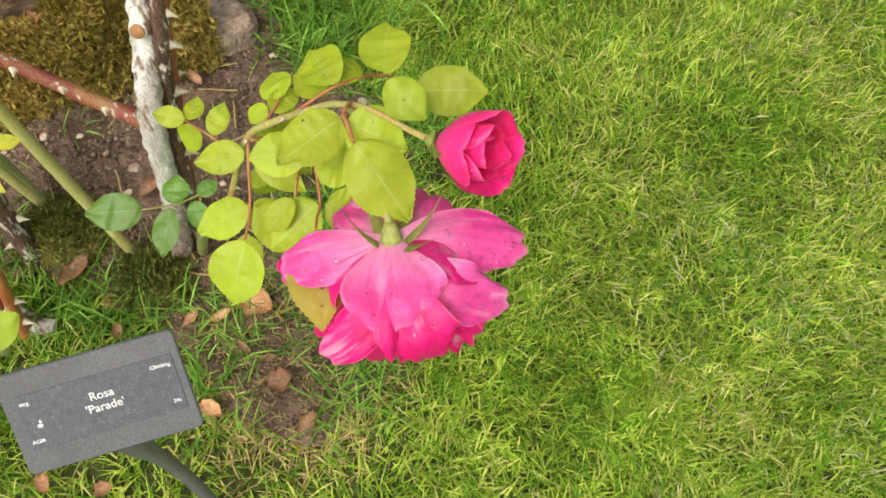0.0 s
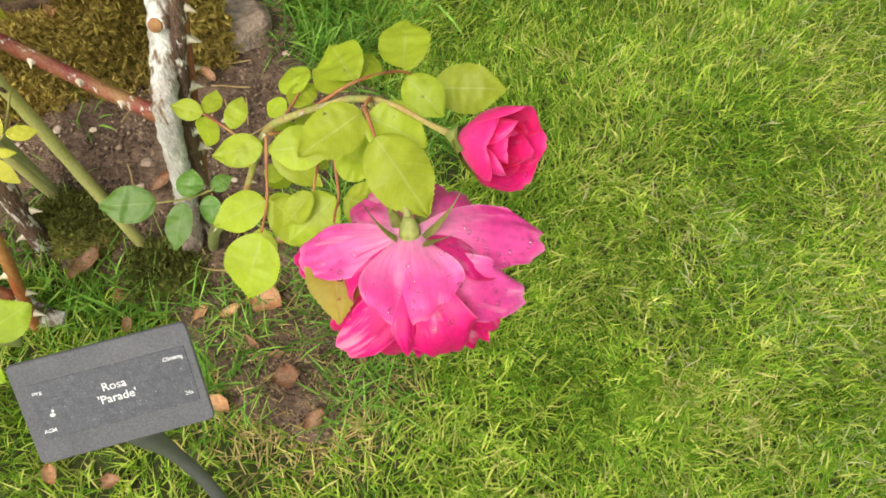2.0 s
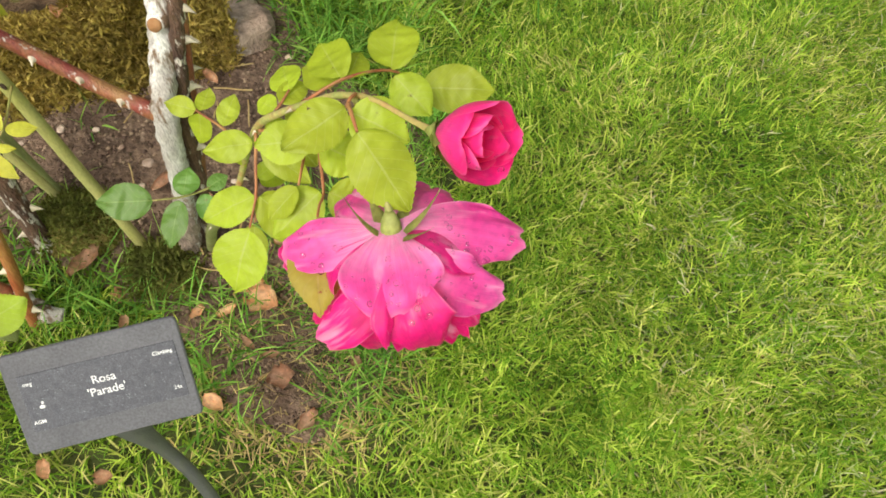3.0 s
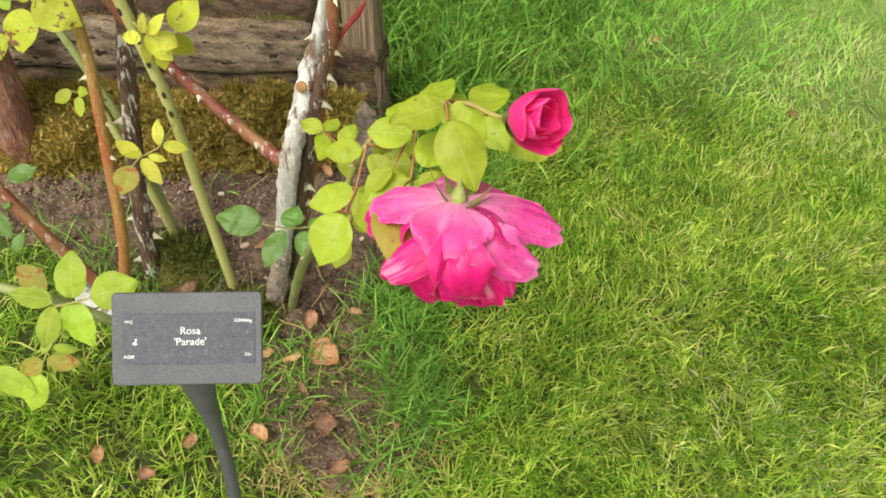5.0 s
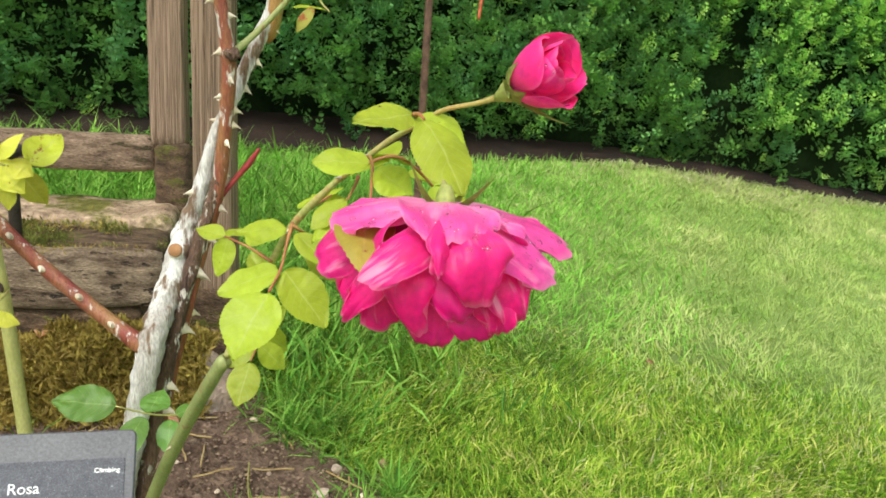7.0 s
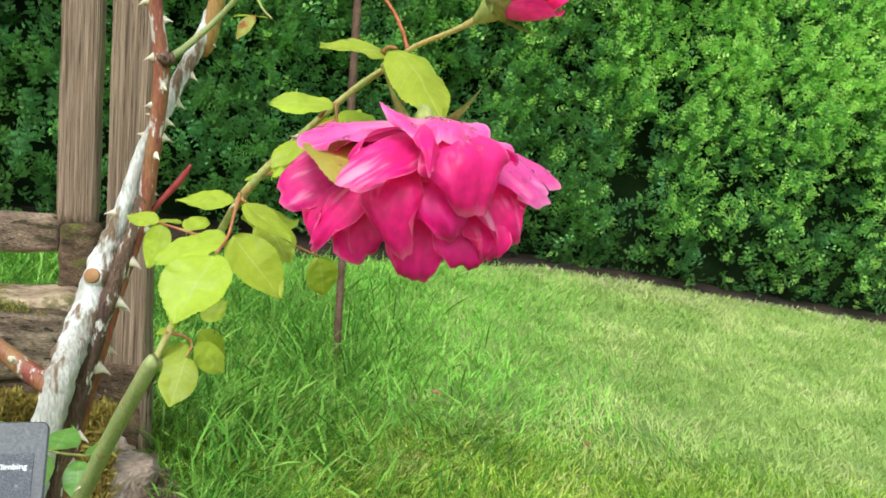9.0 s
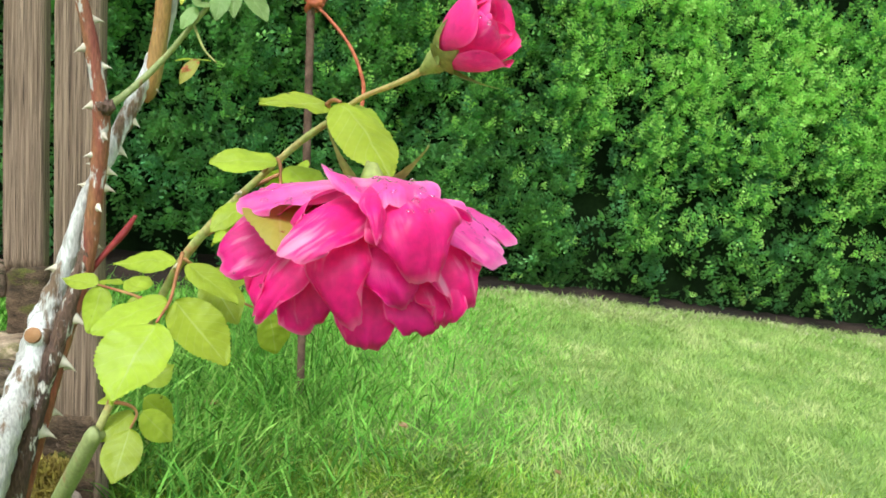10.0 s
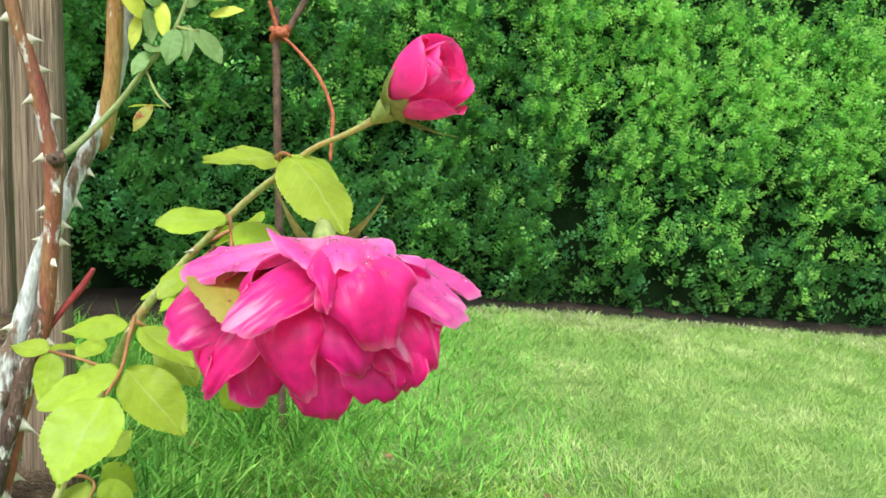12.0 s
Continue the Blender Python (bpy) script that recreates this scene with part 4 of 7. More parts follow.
def dry_leaf(c, ln, wd, turn, tilt, seed, name="fallen_leaf"):
    """A curled dead leaf with a ragged edge."""
    bm = bmesh.new()
    grid = []
    for i in range(9):
        s = i / 8
        w = wd / 2 * (math.sin(math.pi * min(max(s, 0.03), 0.97)) ** 0.6) * (1 + 0.35 * noise.noise(Vector((s * 5, seed, 0))))
        row = []
        for j in range(7):
            q = j / 3 - 1
            x, y = q * w * (1 + 0.25 * noise.noise(Vector((s * 6, q * 2, seed)))), (s - 0.5) * ln
            z = 0.35 * wd * q * q * 0.8 + 0.25 * ln * (s - 0.5) ** 2 + 0.18 * wd * noise.noise(Vector((s * 3, q * 1.6, seed * 1.3)))
            row.append(bm.verts.new((x, y, z)))
        grid.append(row)
    for r1, r2 in zip(grid, grid[1:]):
        for j in range(6):
            bm.faces.new((r1[j], r1[j + 1], r2[j + 1], r2[j]))
    bmesh.ops.solidify(bm, geom=bm.faces[:], thickness=0.0006)
    z = float(ground_z(c[0], c[1])) + 0.010
    bmesh.ops.transform(bm, matrix=pose(c[0], c[1], z + 0.006, tilt, tilt * 0.5, turn), verts=bm.verts[:])
    ob = link_mesh(name, bm, DRY_LEAF)
    return tagged(ob, "curled dry orange-brown fallen leaf on the ground", "leaf", group="fallen leaves")


for i, (a, b, ln, wd, turn) in enumerate(((-0.299, 0.322, 0.040, 0.020, -20), (-0.129, 0.296, 0.036, 0.028, 70), (-0.103, 0.224, 0.024, 0.022, 20), (-0.075, 0.187, 0.024, 0.014, -30), (-0.159, 0.197, 0.022, 0.015, 60),
                                          (-0.215, 0.169, 0.018, 0.013, 10), (-0.237, 0.128, 0.017, 0.013, 100), (-0.138, 0.255, 0.018, 0.007, 50), (-0.187, 0.28, 0.017, 0.011, -30), (-0.161, 0.284, 0.020, 0.010, -60),
                                          (-0.287, 0.131, 0.018, 0.012, 30), (-0.038, 0.243, 0.014, 0.010, 0), (-0.221, 0.549, 0.022, 0.012, 50), (-0.36, 0.575, 0.034, 0.022, 10), (-0.14, 0.31, 0.022, 0.014, 130),
                                          (0.147, 0.999, 0.018, 0.012, 30), (-0.123, 0.99, 0.024, 0.016, 80), (-0.245, 0.415, 0.026, 0.014, 140), (-0.20, 0.40, 0.024, 0.013, 40), (-0.12, 0.36, 0.02, 0.01, 80), (-0.16, 0.335, 0.024, 0.015, 10),
                                          (-0.21, 0.245, 0.018, 0.012, 75), (-0.25, 0.265, 0.016, 0.011, 15), (0.0, 0.545, 0.012, 0.008, 15), (-0.115, 0.245, 0.016, 0.008, 100), (-0.235, 0.96, 0.02, 0.012, 60), (0.355, 0.90, 0.014, 0.009, 20))):
    ob = dry_leaf((a, b), ln, wd, turn, rnd.uniform(-14, 14), i * 2.7)
    if a < -0.34 and b > 0.5:
        ob.location.z += 0.055
cutlog = link_mesh("cut_twig", tube([(-0.267, 0.300, 0.045, 0.0075), (-0.267, 0.2985, 0.056, 0.0075), (-0.267, 0.297, 0.062, 0.0068)], 14, 0.08), CUT)
tagged(cutlog, "sawn-off twig stump with a pale cut face", "stump")

for i in range(22):
    a, b, turn, ln = rnd.uniform(-0.30, 0.0), rnd.uniform(0.30, 0.60), rnd.uniform(0, 6.28), rnd.uniform(0.012, 0.045)
    if not in_bed(a, b, 0.01):
        continue
    pts = []
    for k in range(4):
        q = (k / 3 - 0.5) * ln
        x, y = a + q * math.cos(turn) + rnd.uniform(-0.001, 0.001), b + q * math.sin(turn) + rnd.uniform(-0.001, 0.001)
        pts.append((x, y, float(ground_z(x, y)) + 0.0105 + rnd.uniform(0, 0.002), 0.0009))
    tagged(link_mesh("twig", tube(smooth(pts, 4), 6, 0.2), STRAW), "thin dry straw-brown twig lying on the soil", "twig", group="twigs on the bed")

tagged(link_mesh("weed_stem", tube(smooth([(-0.120, 0.473, 0.046, 0.0012), (-0.1215, 0.473, 0.066, 0.0010), (-0.1205, 0.472, 0.090, 0.0007)], 5), 7, 0.1), GREEN_STALK), "thin green weed stem standing in the bed soil", "weed")

# dandelion-like weed in the lawn: many tiny leaflets
wx, wy = RNG.normal(0.214, 0.030, 700), RNG.normal(0.223, 0.026, 700)
grass("lawn_weed", wx, wy, 0.016, 0.0030, 1.5, GRASS, "soft bright green feathery weed in the lawn", follow=0.0, category="weed")

# ---- steel rod with wire ----
rod = thing("steel_rod", (-0.006, 1.085, 0.075), "rusty ribbed steel rod pushed into the lawn", "rod")
path = [(-0.006, 1.085, 0.03), (-0.010, 1.085, 0.40), (-0.014, 1.085, 0.710)]
bm = bmesh.new()
n = 220
rings = []
for i in range(n):
    t = i / (n - 1)
    c = Vector(path[0]).lerp(Vector(path[2]), t)
    r = 0.0058 * (1.0 + (0.10 if i % 3 == 0 else 0.0))
    rings.append([bm.verts.new(c + Vector((r * math.cos(k / 10 * 6.2832), r * math.sin(k / 10 * 6.2832), 0.0))) for k in range(10)])
for r1, r2 in zip(rings, rings[1:]):
    for k in range(10):
        bm.faces.new((r1[k], r1[(k + 1) % 10], r2[(k + 1) % 10], r2[k]))
bm.faces.new(rings[-1])
part("rod", bm, RUST, rod)
part("bent_rod", tube(smooth([(-0.004, 1.09, 0.665, 0.005), (0.012, 1.09, 0.695, 0.005), (0.032, 1.095, 0.735, 0.005), (0.048, 1.1, 0.80, 0.005)], 8), 10, 0.12, freq=300), RUST, rod, "short bent length of rusty rod")
part("wire_knot", tube(smooth([(-0.020, 1.08, 0.680, 0.0045), (-0.008, 1.072, 0.672, 0.006), (0.002, 1.078, 0.680, 0.006), (-0.004, 1.092, 0.670, 0.006), (-0.018, 1.086, 0.664, 0.005), (-0.010, 1.072, 0.677, 0.0055), (0.004, 1.076, 0.670, 0.004)], 6), 8, 0.2, freq=200), WIRE, rod, "knot of orange coated wire")
part("wire", tube(smooth([(-0.008, 1.076, 0.672, 0.0025), (0.018, 1.07, 0.648, 0.0026), (0.048, 1.06, 0.610, 0.0027), (0.066, 1.05, 0.565, 0.0029), (0.067, 1.045, 0.535, 0.0031), (0.064, 1.04, 0.490, 0.0026)], 8), 8, 0.2, freq=160), WIRE, rod, "dangling orange-red coated wire")
part("wire", tube(smooth([(-0.010, 1.076, 0.675, 0.0028), (-0.020, 1.07, 0.710, 0.0028), (-0.034, 1.07, 0.770, 0.0028)], 8), 8, 0.1), WIRE, rod, "orange wire leading upward")


# ---- clipped hedge ----
def sprig_shape(k):
    """One yew shoot: flat narrow needles in two ranks along a nodding twig, as points and quads."""
    r = np.random.default_rng(40 + k)
    v, f = [], []
    n = 3
    for i in range(n):
        t = 0.10 + 0.88 * i / (n - 1)
        ln = 0.40 * (1.0 - 0.45 * abs(t - 0.35)) * r.uniform(0.85, 1.15)
        b = np.array([0.0, t, -0.16 * t * t])
        for m in (-1, 1):
            a = radians(66 - 34 * t + r.uniform(-9, 9))
            d = np.array([m * math.sin(a), math.cos(a), 0.22 + r.uniform(-0.15, 0.15)]) * ln
            w = np.array([math.cos(a), -m * math.sin(a), 0.0]) * 0.125
            q = len(v)
            v += [b, b + 0.55 * d + w, b + d, b + 0.55 * d - w]
            f.append((q, q + 1, q + 2, q + 3))
    q = len(v)
    v += [np.array(p) for p in ((0, 0.90, -0.13), (0.04, 1.05, -0.17), (0, 1.22, -0.24), (-0.04, 1.05, -0.17))]
    f.append((q, q + 1, q + 2, q + 3))
    return np.array(v), f


def hedge_foliage(tufts, each, x0, x1, deep, size, mat, seed, parent, fan, bright=None):
    """Tufts of shoots fanned out from points on the clipped face; bright picks the share of tufts by place."""
    shape, faces = sprig_shape(seed)
    x = RNG.uniform(x0, x1, tufts)
    gz = ground_z(x, hedge_face(x))
    h = np.interp(RNG.random(tufts), [0.0, 0.86, 1.0], [0.0, 0.90, 1.28])
    z = gz + h
    big = np.sin(21 * x + 1.1 * np.sin(6 * z)) * (0.55 + 0.45 * np.sin(7 * z + 2.6 * np.sin(13 * x)))
    small = np.sin(61 * x + 2.6 * np.sin(23 * z)) * np.sin(53 * z + 2.4 * np.sin(29 * x))
    clump = 0.6 * big + 0.6 * small
    lowgap = np.clip((0.21 * np.exp(-((x + 0.32) / 0.11) ** 2) + 0.12 * np.exp(-((x + 0.02) / 0.07) ** 2) + 0.10 * np.exp(-((x - 0.42) / 0.13) ** 2) + np.interp(x, [-0.3, 0.2, 0.8], [-0.04, 0.055, 0.0]) + 0.05 * np.sin(9 * x) + 0.03 * np.sin(23 * x) - h) / 0.10, 0, 1)
    keep = RNG.random(tufts) > lowgap
    keep &= RNG.random(tufts) < np.interp(h, [0.0, 0.30, 0.55], [0.60, 0.85, 1.0]) * np.clip(0.72 + 0.75 * clump, 0.12, 1.0)
    # fewer bright tufts low down and in hollows: shade put into the colour
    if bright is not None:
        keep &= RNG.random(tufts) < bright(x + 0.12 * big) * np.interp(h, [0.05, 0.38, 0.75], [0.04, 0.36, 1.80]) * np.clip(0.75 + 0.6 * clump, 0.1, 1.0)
    x, z, h, clump = (np.repeat(q[keep], each) for q in (x, z, h, clump))
    kept = int(keep.sum())
    n = kept * each
    x, z = x + RNG.normal(0, 0.004, n), z + RNG.normal(0, 0.004, n)
    y = hedge_face(x) + deep - np.interp(x, [0.2, 0.7], [0.095, 0.060]) * clump + np.repeat(RNG.normal(0, 0.014, kept), each) - 0.035 * np.exp(-((h - 0.19) / 0.10) ** 2) + np.interp(x, [0.2, 0.6], [0.02, 0.03]) * np.exp(-(h / 0.08) ** 2) + np.interp(x, [0.2, 0.6], [-0.03, 0.06]) * np.clip(1 - h / 0.5, 0, 1)
    slope = (hedge_face(x + 0.05) - hedge_face(x - 0.05)) / 0.1
    aim = np.repeat(RNG.normal(0, 0.30, (kept, 3)), each, 0)
    out = np.stack([0.4 * slope, -np.ones(n), 1.05 + 0 * x], -1) + aim + RNG.normal(0, fan, (n, 3))
    out /= np.linalg.norm(out, axis=1)[:, None]
    up = RNG.normal(0, 0.5, (n, 3)) + np.array([0, -0.5, 1.0])
    right = np.cross(out, up)
    right /= np.linalg.norm(right, axis=1)[:, None]
    nor = np.cross(right, out)
    s = (size * RNG.uniform(0.65, 1.25, n))[:, None, None]
    v = np.stack([x, y, z], -1)[:, None, :] + s * (shape[None, :, 0:1] * right[:, None, :] + shape[None, :, 1:2] * out[:, None, :] + shape[None, :, 2:3] * nor[:, None, :])
    ob = raw_mesh("foliage", v, faces, len(shape), mat)
    ob.parent = parent
    ob.matrix_parent_inverse = parent.matrix_world.inverted()
    return tagged(ob, kind="stuff")


hedge = thing("yew_hedge", (0.6, 2.3, 0.0), "tall clipped dark green yew hedge with brighter tips", "hedge")
# bright greens outside and to the right: fresh growth plus light put into colour
hedge_foliage(2700, 5, -1.1, 1.95, 0.080, 0.046, YEW, 0, hedge, 0.75)
hedge_foliage(3600, 5, -1.1, 1.95, 0.045, 0.036, YEW, 1, hedge, 0.65)
hedge_foliage(6500, 4, -1.1, 0.7, 0.012, 0.029, YEW, 5, hedge, 0.5)
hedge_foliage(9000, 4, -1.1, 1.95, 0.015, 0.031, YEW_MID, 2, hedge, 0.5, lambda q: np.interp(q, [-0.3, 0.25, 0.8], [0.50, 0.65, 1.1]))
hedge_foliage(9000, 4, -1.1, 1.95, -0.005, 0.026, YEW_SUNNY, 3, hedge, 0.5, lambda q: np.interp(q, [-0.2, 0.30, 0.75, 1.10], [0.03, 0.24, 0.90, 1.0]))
hedge_foliage(8000, 4, -1.1, 1.95, -0.014, 0.022, YEW_FRESH_LIT, 4, hedge, 0.45, lambda q: np.interp(q, [-0.2, 0.30, 0.75, 1.10], [0.01, 0.08, 0.62, 0.95]))
hedge_foliage(2600, 2, -6.0, -1.05, 0.03, 0.090, YEW_MID, 6, hedge, 0.5)
hedge_foliage(2600, 2, 1.90, 7.8, 0.03, 0.090, YEW_MID, 7, hedge, 0.5)


def hedge_top(n, size, mat, seed, parent):
    """Upright shoots over the clipped top."""
    shape, faces = sprig_shape(seed)
    x = RNG.uniform(-6.0, 7.8, n)
    y = hedge_face(x) + RNG.uniform(0.05, 0.95, n)
    z = ground_z(x, hedge_face(x) + 0.13) + 1.49 + RNG.normal(0, 0.015, n)
    out = np.array([0, 0, 1.0]) + RNG.normal(0, 0.55, (n, 3)) * np.array([1, 1, 0.2])
    out /= np.linalg.norm(out, axis=1)[:, None]
    right = np.cross(out, RNG.normal(0, 1, (n, 3)))
    right /= np.linalg.norm(right, axis=1)[:, None]
    nor = np.cross(right, out)
    s = (size * RNG.uniform(0.7, 1.3, n))[:, None, None]
    v = np.stack([x, y, z], -1)[:, None, :] + s * (shape[None, :, 0:1] * right[:, None, :] + shape[None, :, 1:2] * out[:, None, :] + shape[None, :, 2:3] * nor[:, None, :])
    ob = raw_mesh("foliage", v, faces, len(shape), mat)
    ob.parent = parent
    ob.matrix_parent_inverse = parent.matrix_world.inverted()
    return tagged(ob, kind="stuff")


hedge_top(7000, 0.10, YEW_MID, 8, hedge)
# near-black sheet behind the foliage; the hedge's inner shade is in its colour
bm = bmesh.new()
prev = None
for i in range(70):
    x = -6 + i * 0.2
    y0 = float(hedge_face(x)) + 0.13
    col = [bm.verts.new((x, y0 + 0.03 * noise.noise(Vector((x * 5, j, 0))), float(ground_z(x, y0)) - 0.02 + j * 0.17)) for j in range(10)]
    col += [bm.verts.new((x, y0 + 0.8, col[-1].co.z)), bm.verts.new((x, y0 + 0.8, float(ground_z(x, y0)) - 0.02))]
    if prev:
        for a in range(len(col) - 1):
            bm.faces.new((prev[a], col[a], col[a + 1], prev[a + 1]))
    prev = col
part("shade_backing", bm, YEW_INNER_SHADE, hedge, "near-black backing sheet for the shade inside the hedge")
# bare earth strip, the shade under the hedge put into its dark colour
bm = bmesh.new()
rows = []
for i in range(120):
    x = -1.6 + i * 0.035
    row = []
    for j in range(8):
        y = float(turf_edge(x)) + 0.03 * noise.noise(Vector((x * 11, 0, 3))) + j * 0.05
        row.append(bm.verts.new((x, y, float(ground_z(x, y)) + 0.003 + (0.012 if 0 < j else 0) * (1 + noise.noise(Vector((x * 18, y * 18, 0)))))))
    rows.append(row)
for r1, r2 in zip(rows, rows[1:]):
    for j in range(7):
        bm.faces.new((r1[j], r2[j], r2[j + 1], r1[j + 1]))
tagged(link_mesh("hedge_soil", bm, BARE), "strip of dry reddish-brown earth, darkened for the shade under the hedge", "soil", kind="structure")
x = RNG.uniform(0.30, 1.9, 15000)
y = turf_edge(x) + 0.01 - np.abs(RNG.normal(0, 0.10, 15000)) * (0.7 + 0.5 * np.sin(9 * x))
k = RNG.random(15000) < np.interp(x, [0.30, 0.55, 1.0, 1.9], [0.1, 0.75, 0.6, 0.25])
x, y = x[k], y[k]
grass("dry_lawn_edge", x, y, 0.020, 0.0030, 1.5, BLEACHED, "straw-coloured dry lawn edge along the hedge", follow=0.3)

# ---- climbing rose ----
rose = thing("climbing_rose", (-0.222, 0.345, 0.05), "climbing rose with thorny lichened canes, lime leaves, pink bloom and bud", "rose")


def thorns(cane, pts, places, size=0.009):
    """Thorns on a cane: (fraction along it, turn round it)."""
    for i, (k, turn, sc) in enumerate(places):
        j = min(int(k * (len(pts) - 1)), len(pts) - 2)
        c, d = Vector(pts[j][:3]), (Vector(pts[j + 1][:3]) - Vector(pts[j][:3])).normalized()
        side = d.cross(Vector((0.31, -0.9, 0.2))).normalized()
        up = side.cross(d)
        o = side * math.cos(turn) + up * math.sin(turn)
        r, s = pts[j][3], size * sc
        bm = bmesh.new()
        rings = []
        across = d.cross(o)
        for t, wl, ww, droop in ((-0.12, 1.00, 0.30, 0.0), (0.10, 0.66, 0.20, 0.0), (0.36, 0.32, 0.12, -0.06), (0.60, 0.14, 0.06, -0.16), (0.80, 0.01, 0.01, -0.28)):
            m = c + o * (r * 0.9 + s * t) + d * (s * droop)
            rings.append([bm.verts.new(m + d * (s * wl * math.cos(a) * 0.5) + across * (s * ww * math.sin(a))) for a in [q * math.pi / 4 for q in range(8)]])
        for r1, r2 in zip(rings, rings[1:]):
            for q in range(8):
                bm.faces.new((r1[q], r1[(q + 1) % 8], r2[(q + 1) % 8], r2[q]))
        bm.faces.new(rings[-1])
        part("thorn", bm, THORN, cane)


def cane(points, mat, label, sides=14, rough=0.12, thorn=(), thorn_size=0.009, name="cane", n=9, scale=1.0, freq=90):
    pts = smooth([(x, y, z, r * scale) for x, y, z, r in points], n)
    ob = part(name, tube(pts, sides, rough, freq=freq), mat, rose, label)
    thorns(ob, pts, thorn, thorn_size)
    return ob


def spread(n, seed, lo=0.05, hi=0.97):
    r = random.Random(seed)
    return [(lo + (hi - lo) * (i + r.uniform(0.1, 0.9)) / n, r.uniform(0, 6.28), r.uniform(0.6, 1.15)) for i in range(n)]


cane([(-0.216, 0.352, 0.035, 0.0165), (-0.213, 0.353, 0.048, 0.0135), (-0.206, 0.352, 0.07, 0.0118), (-0.196, 0.350, 0.105, 0.0112), (-0.188, 0.349, 0.135, 0.0106), (-0.183, 0.3485, 0.158, 0.0098)], BASE_BARK, "rough grey-brown foot of the old cane", 22, 0.34, name="cane_base", scale=0.86, n=10, freq=150)
white = cane([(-0.198, 0.351, 0.10, 0.0100), (-0.191, 0.350, 0.12, 0.0100), (-0.174, 0.347, 0.20, 0.0105), (-0.161, 0.347, 0.263, 0.0115), (-0.153, 0.367, 0.305, 0.0105), (-0.147, 0.382, 0.335, 0.0115),
              (-0.137, 0.384, 0.370, 0.0072), (-0.125, 0.388, 0.412, 0.0066), (-0.109, 0.396, 0.455, 0.0062), (-0.092, 0.404, 0.498, 0.0062), (-0.083, 0.410, 0.53, 0.0058), (-0.076, 0.420, 0.58, 0.0060)],
             WHITE_BARK, "thick old cane crusted with white lichen", 24, 0.21, [(0.55, 2.6, 1), (0.62, 0.2, 1), (0.69, 3.3, 0.8), (0.72, 0.0, 1), (0.76, 0.3, 0.9), (0.81, 0.1, 1), (0.66, 2.9, 0.7)], 0.0085, scale=0.84, n=16, freq=150)
part("stub_collar", tube([(-0.1475, 0.380, 0.3262, 0.0098), (-0.1482, 0.373, 0.3283, 0.0084), (-0.1486, 0.3685, 0.3300, 0.0070), (-0.1487, 0.3670, 0.3305, 0.0055)], 18, 0.12), WHITE_BARK, white, "white bark collar round the cut")
part("cut_stub", tube([(-0.1486, 0.3690, 0.3298, 0.0052), (-0.149, 0.3650, 0.3310, 0.0050), (-0.149, 0.3645, 0.3312, 0.0046)], 18, 0.05), CUT, white, "round pale cut stub")
cane([(-0.194, 0.375, 0.075, 0.0050), (-0.168, 0.372, 0.17, 0.0050), (-0.149, 0.372, 0.255, 0.0050), (-0.133, 0.374, 0.325, 0.0055), (-0.121, 0.376, 0.375, 0.0061), (-0.114, 0.374, 0.43, 0.0059), (-0.112, 0.372, 0.470, 0.0062), (-0.119, 0.368, 0.52, 0.0050), (-0.128, 0.362, 0.56, 0.0047), (-0.134, 0.36, 0.62, 0.0045)],
     RED_BARK, "mottled red-brown thorny cane beside the white one", 16, 0.16, scale=0.82, thorn=
     [(0.26, 6.0, 1.2), (0.31, 0.2, 1.2), (0.36, 2.8, 0.8), (0.42, 0.3, 1), (0.47, 5.8, 0.8), (0.53, 1.2, 1), (0.55, 0.0, 1.1), (0.58, 6.1, 1.2), (0.60, 2.9, 0.9), (0.64, 1.3, 1.0), (0.68, 3.1, 1.0), (0.73, 0.2, 0.9), (0.76, 3.0, 1.1), (0.80, 6.2, 1.1), (0.84, 0.1, 1.2), (0.88, 3.2, 1.1), (0.92, 1.0, 0.8)], thorn_size=0.0080)
part("knot", tube([(-0.110, 0.368, 0.472, 0.0036), (-0.108, 0.366, 0.473, 0.0048), (-0.1065, 0.364, 0.4735, 0.0034), (-0.105, 0.362, 0.474, 0.0042), (-0.1035, 0.3605, 0.4745, 0.0030), (-0.103, 0.360, 0.4748, 0.0012)], 14, 0.9, freq=420), DARK_BARK, rose, "dark gnarled bud knot on the cane")
cane([(-0.190, 0.364, 0.06, 0.0070), (-0.172, 0.361, 0.16, 0.0062), (-0.1545, 0.362, 0.245, 0.0056), (-0.1385, 0.369, 0.315, 0.0050), (-0.127, 0.3735, 0.358, 0.0050), (-0.120, 0.3755, 0.385, 0.0038)], DARK_BARK, "dark rough cane pressed against the white one", 20, 0.34, [(0.3, 0.2, 1.3), (0.36, 0.4, 1.1), (0.47, 6.1, 1.3), (0.60, 0.1, 1.2), (0.72, 0.3, 1.1)], 0.0105, scale=1.05, n=12, freq=140)
cane([(-0.0945, 0.4070, 0.481, 0.0030), (-0.0905, 0.4055, 0.492, 0.0058), (-0.084, 0.402, 0.525, 0.0052), (-0.080, 0.398, 0.57, 0.0050), (-0.076, 0.395, 0.64, 0.0048)], ORANGE_BARK, "orange-green upper cane", 12, 0.06)
cane([(-0.1105, 0.372, 0.4730, 0.0040), (-0.100, 0.384, 0.484, 0.0036), (-0.080, 0.388, 0.506, 0.0028), (-0.060, 0.382, 0.530, 0.0024), (-0.040, 0.375, 0.555, 0.0021), (-0.022, 0.37, 0.60, 0.0018)], GREEN_CANE, "slender green side shoot", 10, 0.10, name="side_shoot", scale=0.66)
